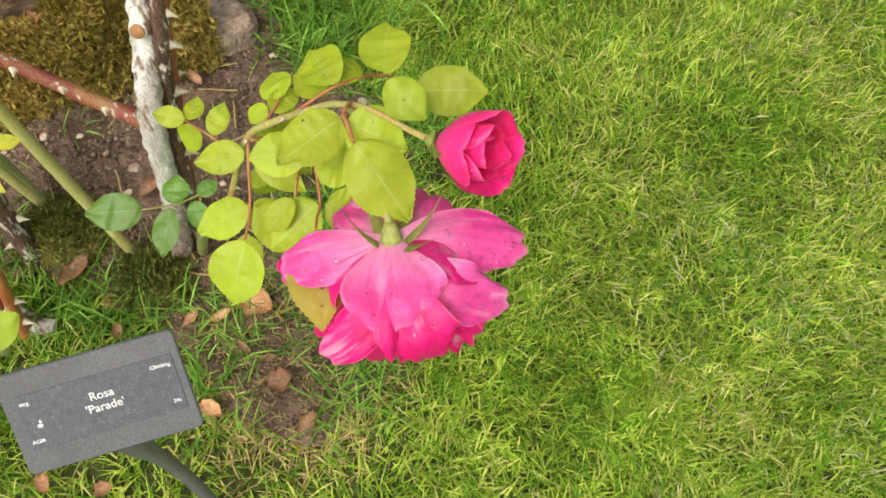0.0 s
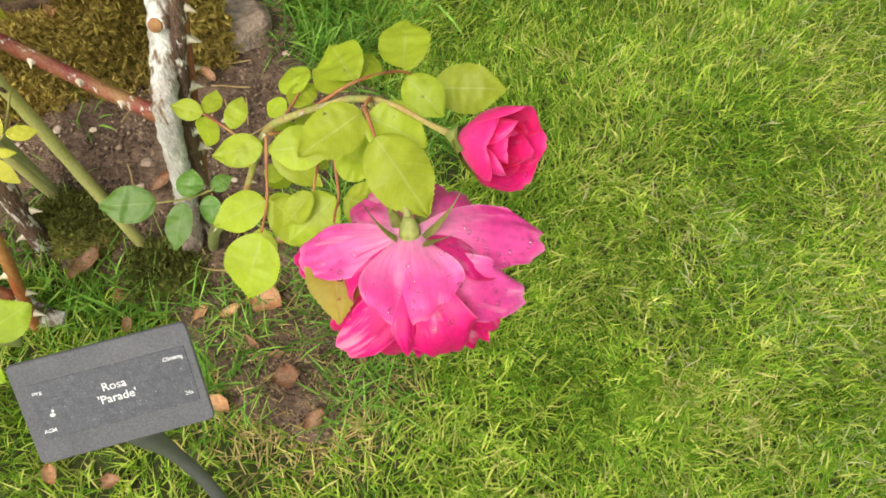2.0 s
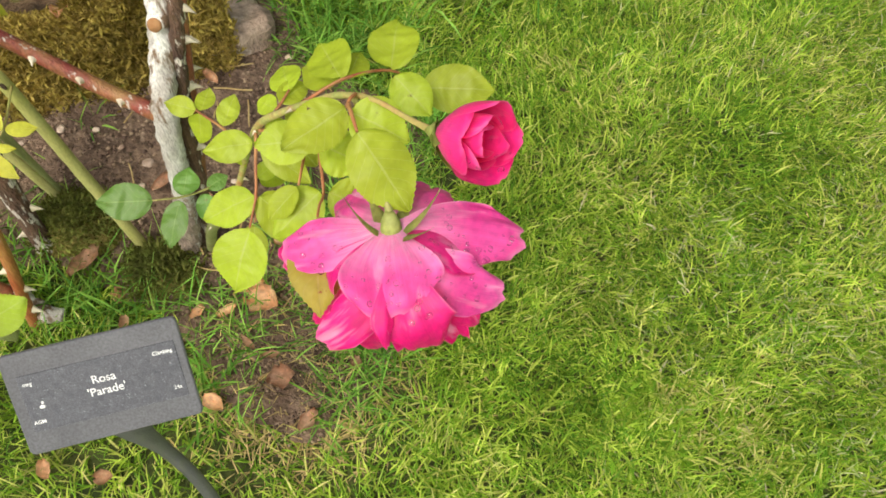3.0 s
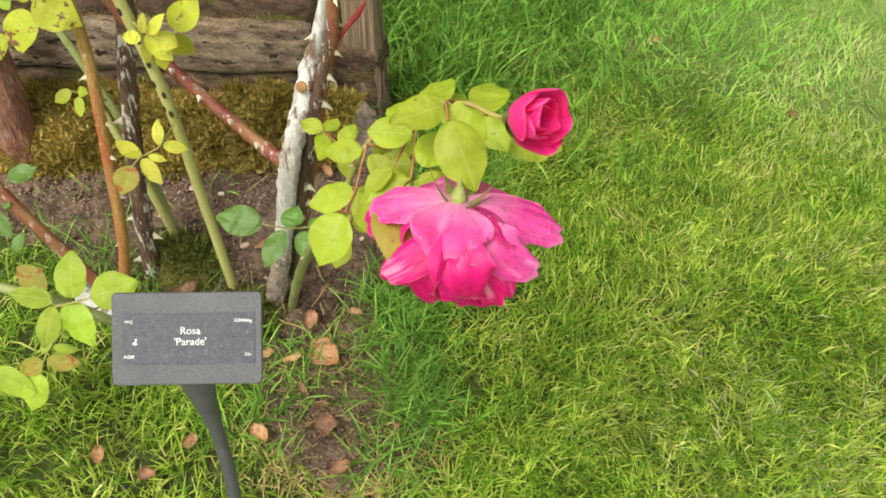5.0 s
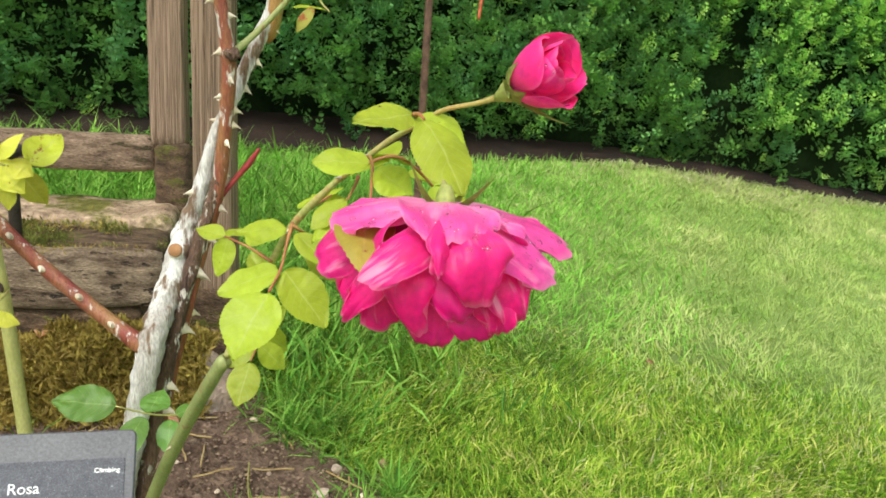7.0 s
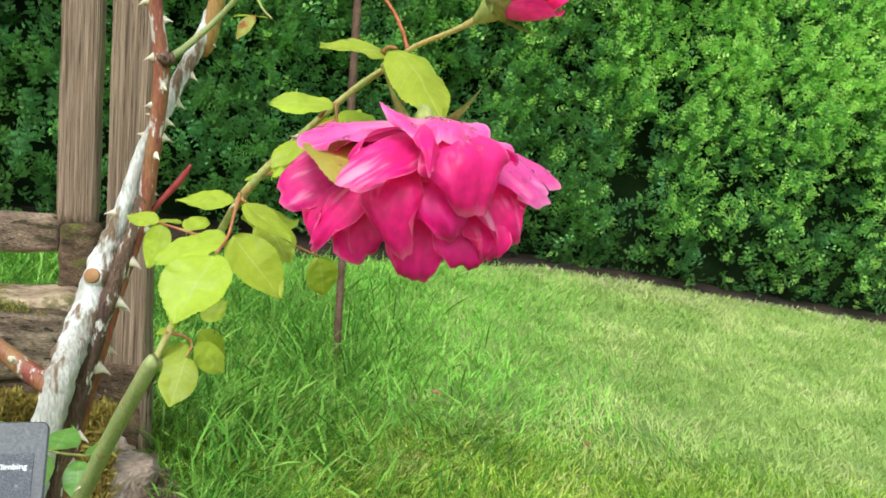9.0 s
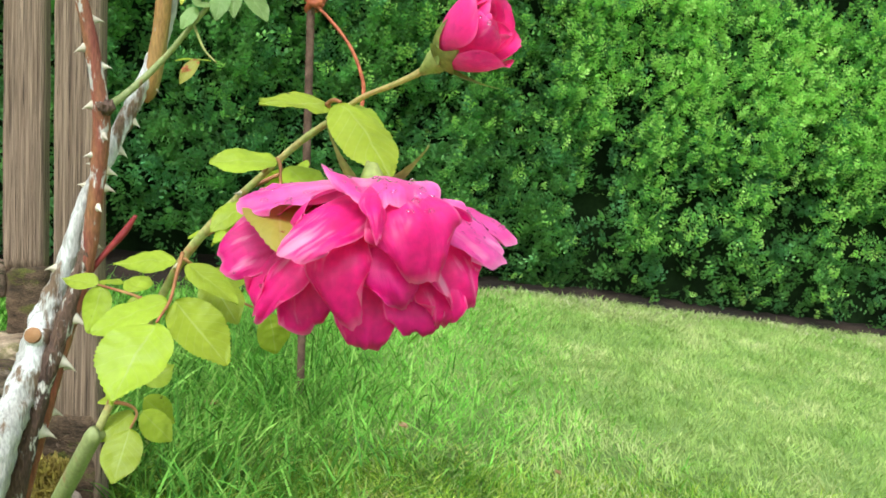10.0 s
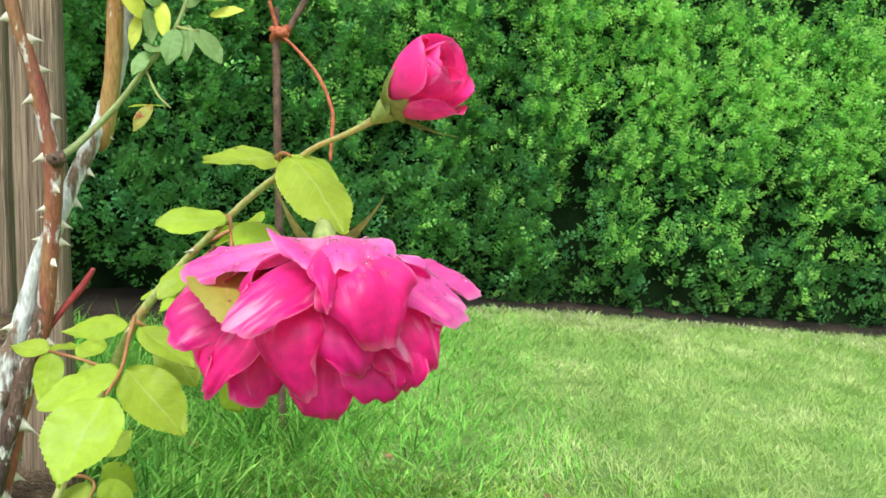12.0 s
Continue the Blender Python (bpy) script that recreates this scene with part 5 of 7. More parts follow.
cane([(-0.122, 0.378, 0.366, 0.0018), (-0.111, 0.382, 0.382, 0.0019), (-0.100, 0.384, 0.396, 0.0024), (-0.093, 0.384, 0.407, 0.0012)], CRIMSON, "short crimson new shoot", 10, 0.1, name="young_shoot")
cane([(-0.163, 0.345, 0.259, 0.0085), (-0.197, 0.350, 0.281, 0.0072), (-0.237, 0.357, 0.308, 0.0068), (-0.280, 0.360, 0.348, 0.0066), (-0.33, 0.37, 0.402, 0.0064), (-0.40, 0.385, 0.475, 0.006)], RED_BARK, "slanting red cane with pale thorns", 14, 0.08,
     [(0.16, 1.6, 1), (0.24, 4.5, 0.9), (0.31, 1.4, 1.1), (0.36, 4.8, 1), (0.43, 1.8, 1), (0.47, 3.9, 0.9), (0.54, 1.5, 1), (0.66, 4.4, 1), (0.78, 1.5, 1), (0.9, 4.7, 1)], 0.0090, scale=0.8)
cane([(-0.402, 0.296, 0.068, 0.0105), (-0.394, 0.294, 0.071, 0.0125), (-0.375, 0.286, 0.071, 0.0120), (-0.358, 0.281, 0.071, 0.0115), (-0.346, 0.277, 0.071, 0.0125), (-0.328, 0.273, 0.068, 0.0090), (-0.311, 0.271, 0.063, 0.0062)], WHITE_BARK, "pale flaking old cane base lying along the ground", 20, 0.36, name="cane_base", n=10, freq=130)
pg = cane([(-0.250, 0.346, 0.04, 0.0078), (-0.253, 0.346, 0.09, 0.0076), (-0.259, 0.345, 0.18, 0.0074), (-0.264, 0.341, 0.29, 0.0072), (-0.266, 0.334, 0.345, 0.0070), (-0.273, 0.324, 0.42, 0.0068), (-0.284, 0.31, 0.52, 0.006), (-0.29, 0.305, 0.58, 0.006)], PALE_CANE, "pale green cane with dark scars", 14, 0.05, scale=0.7)
scar_line = smooth([(-0.259, 0.345, 0.18), (-0.264, 0.341, 0.29), (-0.266, 0.334, 0.345), (-0.273, 0.324, 0.42), (-0.284, 0.31, 0.52)], 12)
for k, side in ((14, 0.4), (15, -0.5), (19, 0.5), (22, -0.35), (26, 0.3), (30, 0.45), (34, -0.2), (38, 0.3), (42, -0.1), (46, 0.35)):
    bm = bmesh.new()
    bmesh.ops.create_icosphere(bm, subdivisions=2, radius=1.0)
    c = Vector(scar_line[k]) + Vector((side, -0.9, 0.0)).normalized() * 0.0046
    bmesh.ops.transform(bm, matrix=pose(*c, 8, 0, 0) @ Matrix.Diagonal((0.0021, 0.0012, 0.0043, 1)), verts=bm.verts[:])
    part("scar", bm, SCAR, pg, "dark oval scar")
cane([(-0.346, 0.340, 0.055, 0.0095), (-0.342, 0.350, 0.15, 0.0090), (-0.328, 0.366, 0.276, 0.0088), (-0.318, 0.385, 0.36, 0.0092), (-0.311, 0.398, 0.405, 0.0092), (-0.300, 0.42, 0.52, 0.009), (-0.29, 0.435, 0.62, 0.009)], DARK_BARK, "old dark brown thorny cane", 14, 0.14,
     [(0.05, 0.3, 1.3), (0.09, 3.0, 1.2), (0.13, 0.1, 1.3), (0.18, 2.9, 1.0)] + spread(15, 5, 0.22, 0.95), 0.0105)
cane([(-0.340, 0.264, 0.05, 0.0070), (-0.329, 0.269, 0.10, 0.0070), (-0.3165, 0.285, 0.18, 0.0070), (-0.320, 0.308, 0.265, 0.0068), (-0.3205, 0.326, 0.359, 0.0066), (-0.332, 0.335, 0.44, 0.0062), (-0.345, 0.34, 0.52, 0.006)], ORANGE_BARK, "bright orange cane with pale thorns", 14, 0.07,
     [(0.06, 0.2, 1.5), (0.10, 3.3, 1.4), (0.13, 0.3, 1.5), (0.17, 3.0, 1.3), (0.21, 0.1, 1.3), (0.26, 2.8, 1.2)] + spread(9, 9, 0.3, 0.95), 0.0085, scale=0.76)
cane([(-0.335, 0.270, 0.11, 0.0062), (-0.37, 0.268, 0.165, 0.0060), (-0.405, 0.268, 0.22, 0.0058), (-0.46, 0.275, 0.30, 0.0056)], RED_BARK, "slanting red-brown lower cane", 12, 0.08, spread(4, 3), 0.007)
cane([(-0.345, 0.40, 0.07, 0.0065), (-0.365, 0.405, 0.18, 0.0062), (-0.40, 0.41, 0.28, 0.006), (-0.45, 0.415, 0.38, 0.0055), (-0.50, 0.42, 0.48, 0.005)], GREEN_CANE, "grey-green cane leaning away behind the orange one", 12, 0.06, scale=0.7)
cane([(-0.33, 0.385, 0.06, 0.0055), (-0.355, 0.39, 0.15, 0.0055), (-0.39, 0.40, 0.24, 0.005)], PALE_CANE, "thin pale cane behind the orange one", 10, 0.08, scale=0.8)
cane([(-0.28, 0.205, 0.165, 0.0045), (-0.33, 0.20, 0.185, 0.0045), (-0.40, 0.19, 0.20, 0.0045), (-0.46, 0.18, 0.21, 0.0045)], GREEN_CANE, "horizontal green shoot under the leaves", 10, 0.06, name="side_shoot")
cane([(-0.196, 0.362, 0.035, 0.0058), (-0.178, 0.340, 0.085, 0.0056), (-0.140, 0.295, 0.18, 0.0054), (-0.105, 0.255, 0.255, 0.0052), (-0.075, 0.222, 0.312, 0.0048), (-0.070, 0.2185, 0.320, 0.0046)], GREEN_CANE, "green flowering cane rising from the bed", 14, 0.06, [(0.55, 2.4, 0.7), (0.8, 5.5, 0.6)], 0.006, scale=0.85)
SHOOT_PTS = [(-0.073, 0.221, 0.314, 0.0018), (-0.060, 0.222, 0.345, 0.0019), (-0.045, 0.222, 0.380, 0.0019), (-0.033, 0.219, 0.403, 0.0021), (-0.014, 0.208, 0.426, 0.0018), (0.006, 0.197, 0.446, 0.0015), (0.019, 0.190, 0.458, 0.0015), (0.034, 0.180, 0.469, 0.0013)]
cane(SHOOT_PTS, SHOOT, "slender green-red flowering shoot", 12, 0.08, [(0.18, 0.3, 1), (0.28, 3.0, 0.9), (0.40, 2.0, 1.0), (0.52, 5.0, 0.9), (0.62, 2.2, 0.9), (0.72, 2.5, 1)], 0.0042, name="flowering_shoot")
cane([(0.032, 0.181, 0.468, 0.0013), (0.042, 0.171, 0.4755, 0.0011), (0.055, 0.158, 0.4810, 0.0011), (0.062, 0.151, 0.4845, 0.0014), (0.066, 0.147, 0.4870, 0.0019)], BUD_STALK, "orange-green bud stalk", 12, 0.05, name="bud_stalk")
cane([(0.029, 0.181, 0.4670, 0.0013), (0.033, 0.174, 0.4660, 0.0012), (0.0375, 0.163, 0.4615, 0.0012), (0.0415, 0.150, 0.4550, 0.0013), (0.0450, 0.139, 0.4485, 0.0016), (0.0460, 0.134, 0.4455, 0.003)], GREEN_STALK, "arched flower stalk", 12, 0.05, name="flower_stalk")


def leaflet(base, tip, width, face, mat, parent, fold=0.12, curl=0.18, wave=0.0, label="", seed=None):
    """One serrated leaflet from its foot to its tip; face is the way its upper side looks."""
    base, tip = Vector(base), Vector(tip)
    ln = (tip - base).length
    yv = (tip - base).normalized()
    zv = Vector(face)
    zv = (zv - yv * zv.dot(yv)).normalized()
    xv = yv.cross(zv)
    seed = rnd.random() * 50 if seed is None else seed
    bm = bmesh.new()
    uv = bm.loops.layers.uv.new("UVMap")
    rows, at = [], {}
    ny, nx = 42, 8
    for i in range(ny + 1):
        s = i / ny
        w = width / 2 * (math.sin(math.pi * s ** 0.90) ** 0.56 if 0 < s < 1 else 0.02) * (1.0 - 0.10 * s) * (1.0 - 0.50 * max(0.0, (s - 0.66) / 0.34) ** 1.4)
        tooth = (0.024 if i % 2 else -0.012) * width * (0.5 + rnd.random()) if 1 < i < ny else 0
        row = []
        for j in range(nx + 1):
            q = j / (nx / 2) - 1
            x = q * (w + (tooth * 0.5 if abs(q) > 0.99 else 0))
            z = fold * abs(x) - curl * ln * (s - 0.25) ** 2 + 0.06 * width * noise.noise(Vector((s * 3.4, q * 1.8, seed))) + 0.034 * width * noise.noise(Vector((s * 9.0, q * 4.5, seed))) + wave * width * math.sin(6 * s + seed) * q
            z -= 0.45 * x * x / width * (0.4 + 0.6 * math.sin(seed))
            v = bm.verts.new(base + xv * x + yv * (s * ln + (0.008 * ln if tooth > 0 and abs(q) > 0.99 else 0)) + zv * z)
            at[v] = (j / nx, s)
            row.append(v)
        rows.append(row)
    for r1, r2 in zip(rows, rows[1:]):
        for j in range(nx):
            f = bm.faces.new((r1[j], r1[j + 1], r2[j + 1], r2[j]))
            for loop in f.loops:
                loop[uv].uv = at[loop.vert]
    me = bpy.data.meshes.new("leaflet")
    bm.to_mesh(me)
    bm.free()
    for p in me.polygons:
        p.use_smooth = True
    me.materials.append(mat)
    ob = new("leaflet", me)
    ob.parent = parent
    ob.matrix_parent_inverse = parent.matrix_world.inverted()
    if label:
        ob["label"] = label
    return ob


def stalk(points, radius=0.0008, mat=None, label=""):
    return part("leaf", tube(smooth([(*p, radius * (1.2 - 0.5 * i / (len(points) - 1))) for i, p in enumerate(points)], 5), 8, 0.05), mat or STALK, rose, label)


def leaf(points, leaflets, mat=LEAF, stalk_mat=None, radius=0.0008, label="", **kw):
    """A compound leaf: its stalk and its leaflets (foot, tip, width, face[, material])."""
    st = stalk(points, radius, stalk_mat, label)
    for foot, tip, width, face, *rest in leaflets:
        shape = dict(fold=rnd.uniform(0.03, 0.20), curl=rnd.uniform(0.04, 0.24), wave=rnd.uniform(0.02, 0.06))
        leaflet(foot, tip, width, face, rest[0] if rest else mat, st, **{**shape, **kw})
    return st


UP = (0.0, -0.35, 1.0)
# leaves along the flowering shoot
leaf([(-0.033, 0.212, 0.405), (-0.033, 0.199, 0.397), (-0.033, 0.1855, 0.388), (-0.035, 0.170, 0.382)],
     [((-0.035, 0.169, 0.3817), (-0.0464, 0.1450, 0.358), 0.030, (-0.15, -0.72, 0.68)), ((-0.034, 0.1855, 0.388), (-0.0625, 0.1775, 0.3765), 0.021, (-0.2, -0.55, 0.85)), ((-0.031, 0.185, 0.388), (-0.007, 0.1734, 0.365), 0.025, (0.35, -0.65, 0.65)),
      ((-0.035, 0.208, 0.402), (-0.0605, 0.2035, 0.4015), 0.018, (-0.1, -0.42, 0.9)), ((-0.030, 0.207, 0.401), (-0.006, 0.194, 0.387), 0.016, (0.35, -0.5, 0.8)), ((-0.033, 0.222, 0.392), (-0.021, 0.234, 0.386), 0.013, (0.2, -0.5, 0.85))], label="lime-green leaf with a large drooping end leaflet")
leaf([(-0.045, 0.219, 0.380), (-0.060, 0.233, 0.382), (-0.0776, 0.2446, 0.384)],
     [((-0.0776, 0.2446, 0.384), (-0.0955, 0.2488, 0.3862), 0.0125, (0, -0.5, 0.85)), ((-0.075, 0.243, 0.3835), (-0.081, 0.2384, 0.3615), 0.0155, (-0.2, -0.85, 0.45)), ((-0.0745, 0.2445, 0.384), (-0.073, 0.2605, 0.385), 0.012, (0, -0.45, 0.9)),
      ((-0.061, 0.235, 0.3825), (-0.056, 0.2525, 0.389), 0.013, (0.1, -0.4, 1)), ((-0.058, 0.230, 0.3815), (-0.050, 0.219, 0.366), 0.011, (0.1, -0.7, 0.7))], label="small lime-green leaf on a thin red stalk")
leaf([(-0.033, 0.216, 0.402), (-0.024, 0.225, 0.393), (-0.014, 0.235, 0.382), (0.004, 0.236, 0.374)],
     [((-0.024, 0.226, 0.392), (-0.008, 0.214, 0.374), 0.021, (0.2, -0.75, 0.6)), ((-0.022, 0.228, 0.391), (-0.008, 0.243, 0.392), 0.017, (0.1, -0.45, 0.9)), ((0.004, 0.236, 0.374), (0.0085, 0.239, 0.353), 0.018, (0.25, -0.85, 0.4))], label="lime-green leaf behind the shoot")
leaf([(-0.066, 0.220, 0.334), (-0.058, 0.225, 0.331), (-0.0545, 0.226, 0.3265), (-0.0535, 0.210, 0.325)],
     [((-0.053, 0.207, 0.3255), (-0.0565, 0.192, 0.3065), 0.0185, (-0.05, -0.9, 0.4)), ((-0.0565, 0.228, 0.3265), (-0.0715, 0.2178, 0.3165), 0.0145, (-0.25, -0.75, 0.6)), ((-0.0525, 0.2268, 0.327), (-0.0385, 0.2285, 0.3125), 0.0145, (0.3, -0.8, 0.5)),
      ((-0.054, 0.238, 0.330), (-0.0405, 0.250, 0.3145), 0.0145, (0.2, -0.8, 0.5)), ((-0.062, 0.226, 0.333), (-0.071, 0.222, 0.3335), 0.008, UP), ((-0.052, 0.232, 0.339), (-0.040, 0.236, 0.348), 0.012, (0.1, -0.7, 0.6))], label="pale lime leaf low on the shoot")
leaf([(-0.004, 0.203, 0.436), (0.018, 0.212, 0.4445), (0.036, 0.233, 0.4275), (0.049, 0.241, 0.407)],
     [((0.0495, 0.241, 0.4065), (0.0865, 0.2403, 0.4062), 0.027, (0.1, -0.55, 0.85)), ((0.036, 0.235, 0.4265), (0.0365, 0.270, 0.428), 0.027, (0, -0.35, 1)), ((0.038, 0.231, 0.426), (0.056, 0.216, 0.414), 0.021, (0.15, -0.55, 0.8)),
      ((0.0165, 0.2125, 0.4445), (0.0014, 0.2407, 0.4415), 0.0235, (-0.1, -0.35, 1)), ((0.014, 0.213, 0.441), (-0.009, 0.234, 0.431), 0.018, (-0.2, -0.4, 0.9)), ((0.0195, 0.2135, 0.443), (0.022, 0.2375, 0.437), 0.0155, (0.1, -0.3, 1))], label="lime-green leaf on a long red stalk reaching back over the bed")
leaf([(-0.026, 0.214, 0.412), (-0.020, 0.222, 0.415), (-0.016, 0.230, 0.417)],
     [((-0.016, 0.230, 0.417), (-0.024, 0.250, 0.414), 0.019, (-0.15, -0.35, 1)), ((-0.021, 0.224, 0.415), (-0.008, 0.238, 0.414), 0.014, (0.1, -0.35, 1)), ((-0.022, 0.220, 0.414), (-0.034, 0.228, 0.412), 0.012, (-0.1, -0.4, 1))], label="small lime-green leaf in the bend of the shoot")
leaf([(0.002, 0.199, 0.443), (0.008, 0.184, 0.449), (0.011, 0.174, 0.4455), (0.012, 0.161, 0.4285), (0.0125, 0.150, 0.433), (0.0130, 0.1425, 0.4355)],
     [((0.0095, 0.1735, 0.4475), (-0.0165, 0.171, 0.4478), 0.0205, (-0.1, -0.5, 0.87)), ((0.0125, 0.173, 0.4455), (0.031, 0.169, 0.437), 0.022, (0.2, -0.5, 0.85)), ((0.0105, 0.1605, 0.428), (-0.0105, 0.1425, 0.4185), 0.023, (-0.2, -0.6, 0.8)),
      ((0.0145, 0.1605, 0.4275), (0.0315, 0.158, 0.419), 0.021, (0.2, -0.6, 0.8)), ((0.0130, 0.1420, 0.4355), (0.0165, 0.1010, 0.4255), 0.026, (-0.05, -0.40, 0.92), LEAF_OLIVE)], label="lime-green leaf on a red stalk, its olive end leaflet tucked under the petals")
leaf([(0.002, 0.196, 0.436), (0.003, 0.178, 0.436), (0.002, 0.160, 0.4335)], [((0.0015, 0.1585, 0.4335), (-0.0125, 0.149, 0.4225), 0.013, (-0.3, -0.6, 0.7))], label="small folded leaflet beside the shoot")
leaf([(0.030, 0.182, 0.468), (0.029, 0.176, 0.472), (0.0277, 0.1714, 0.472)],
     [((0.0275, 0.1712, 0.472), (0.004, 0.1508, 0.4707), 0.023, (-0.12, -0.52, 0.85)), ((0.0295, 0.1705, 0.4705), (0.0535, 0.162, 0.4625), 0.024, (0.2, -0.45, 0.9)), ((0.0337, 0.1585, 0.4722), (0.0547, 0.1373, 0.4475), 0.0275, (0.22, -0.50, 0.85))], label="pale green leaf at the shoot top, its end leaflet drooping before the bloom")
stalk([(0.0285, 0.173, 0.4722), (0.031, 0.166, 0.4735), (0.0337, 0.1585, 0.4725)], 0.0009, STALK, "red stalk of the drooping leaflet")
# dark green leaf low on the old wood
leaf([(-0.120, 0.300, 0.235), (-0.138, 0.284, 0.243), (-0.157, 0.273, 0.253)],
     [((-0.157, 0.273, 0.253), (-0.196, 0.267, 0.258), 0.028, (0, -0.55, 0.85)), ((-0.140, 0.284, 0.244), (-0.138, 0.304, 0.252), 0.021, (0, -0.5, 0.9)), ((-0.142, 0.280, 0.243), (-0.149, 0.250, 0.226), 0.021, (-0.1, -0.8, 0.5)),
      ((-0.126, 0.295, 0.238), (-0.112, 0.305, 0.241), 0.014, UP), ((-0.128, 0.291, 0.236), (-0.124, 0.272, 0.222), 0.017, (0.1, -0.8, 0.6))], mat=LEAF_DARK, stalk_mat=GREEN_STALK, label="dark green older leaf with brown specks")

# yellowing leaves on the left-hand canes
YUP = (0.1, -0.78, 0.62)
leaf([(-0.270, 0.328, 0.395), (-0.250, 0.312, 0.399), (-0.230, 0.300, 0.400)],
     [((-0.228, 0.320, 0.398), (-0.216, 0.343, 0.414), 0.0245, (0.1, -0.9, 0.4), LEAF_SPOTTED), ((-0.236, 0.322, 0.391), (-0.2265, 0.338, 0.365), 0.018, YUP), ((-0.240, 0.304, 0.402), (-0.222, 0.300, 0.383), 0.019, (0.1, -0.8, 0.5)), ((-0.232, 0.303, 0.402), (-0.2165, 0.304, 0.394), 0.016, (0.2, -0.6, 0.8)),
      ((-0.236, 0.300, 0.404), (-0.2215, 0.304, 0.4205), 0.0105, YUP), ((-0.240, 0.298, 0.405), (-0.238, 0.302, 0.420), 0.008, YUP), ((-0.241, 0.296, 0.402), (-0.2535, 0.291, 0.404), 0.011, YUP), ((-0.243, 0.302, 0.394), (-0.2445, 0.299, 0.377), 0.010, YUP), ((-0.234, 0.306, 0.388), (-0.2355, 0.304, 0.369), 0.011, YUP)],
     mat=LEAF_YELLOW, stalk_mat=GREEN_STALK, label="tuft of bright yellow young leaves on the pale cane", wave=0.08)
leaf([(-0.258, 0.338, 0.300), (-0.2547, 0.301, 0.2959), (-0.2654, 0.285, 0.2928), (-0.2677, 0.274, 0.2911)],
     [((-0.2677, 0.2739, 0.2911), (-0.2707, 0.252, 0.2765), 0.022, YUP, LEAF_BLUSH), ((-0.2654, 0.285, 0.2928), (-0.2812, 0.2795, 0.3095), 0.0135, YUP), ((-0.2645, 0.284, 0.2915), (-0.2445, 0.273, 0.2775), 0.0145, YUP), ((-0.261, 0.2885, 0.2925), (-0.2455, 0.2906, 0.2887), 0.007, YUP), ((-0.256, 0.300, 0.2965), (-0.2608, 0.3129, 0.3135), 0.011, YUP), ((-0.2535, 0.302, 0.2955), (-0.236, 0.3097, 0.2882), 0.0115, YUP)],
     mat=LEAF_YELLOW, stalk_mat=GREEN_STALK, label="yellow young leaf between the canes")
leaf([(-0.300, 0.215, 0.170), (-0.3003, 0.180, 0.195), (-0.3067, 0.1769, 0.2096), (-0.3173, 0.183, 0.2184)],
     [((-0.2935, 0.184, 0.2156), (-0.2997, 0.2086, 0.2465), 0.030, YUP), ((-0.277, 0.1875, 0.2174), (-0.241, 0.2035, 0.2305), 0.033, (0.1, -0.75, 0.65)), ((-0.2965, 0.1807, 0.2125), (-0.2712, 0.1615, 0.1855), 0.0285, YUP), ((-0.3095, 0.1799, 0.2137), (-0.3490, 0.1754, 0.2144), 0.020, YUP), ((-0.3073, 0.1764, 0.2093), (-0.3120, 0.1528, 0.1820), 0.0225, YUP),
      ((-0.3162, 0.1833, 0.2185), (-0.3448, 0.1912, 0.2321), 0.0235, YUP, LEAF_BLUSH), ((-0.303, 0.188, 0.213), (-0.3085, 0.199, 0.2255), 0.016, YUP, LEAF_YELLOW)], mat=LEAF_FRESH, stalk_mat=GREEN_STALK, label="fresh green leaf beside the name plate, one leaflet blushed orange")
stalk([(-0.3067, 0.1769, 0.2096), (-0.292, 0.181, 0.2135), (-0.277, 0.1875, 0.2174)], 0.0008, GREEN_STALK, "thin green stalk of the leaflet beside the plate")
leaf([(-0.31, 0.200, 0.172), (-0.3215, 0.1725, 0.1647), (-0.3279, 0.1608, 0.1521), (-0.3288, 0.1516, 0.1417)],
     [((-0.3288, 0.1516, 0.1417), (-0.3345, 0.1285, 0.1155), 0.0245, YUP), ((-0.3256, 0.160, 0.1509), (-0.2955, 0.1645, 0.1514), 0.0165, YUP, LEAF_BLUSH), ((-0.329, 0.159, 0.151), (-0.3495, 0.1475, 0.140), 0.017, YUP, LEAF_BLUSH), ((-0.3215, 0.1686, 0.1602), (-0.2995, 0.1714, 0.1601), 0.010, YUP), ((-0.325, 0.170, 0.163), (-0.331, 0.162, 0.158), 0.009, YUP), ((-0.331, 0.1397, 0.1285), (-0.381, 0.1445, 0.1415), 0.0245, YUP)],
     mat=LEAF_FRESH, stalk_mat=GREEN_STALK, label="yellow-green leaf hanging low with blushed leaflets")
leaf([(-0.325, 0.345, 0.436), (-0.3288, 0.3411, 0.438), (-0.3494, 0.3366, 0.4353)],
     [((-0.3505, 0.3364, 0.4353), (-0.3725, 0.3455, 0.4515), 0.023, YUP), ((-0.348, 0.336, 0.4343), (-0.3415, 0.3205, 0.4125), 0.023, YUP), ((-0.3289, 0.3413, 0.4385), (-0.3100, 0.3507, 0.4476), 0.013, YUP), ((-0.3274, 0.3405, 0.4368), (-0.3029, 0.334, 0.4241), 0.014, YUP)], mat=LEAF_YELLOW, stalk_mat=STALK, label="bright yellow leaf high on the canes")
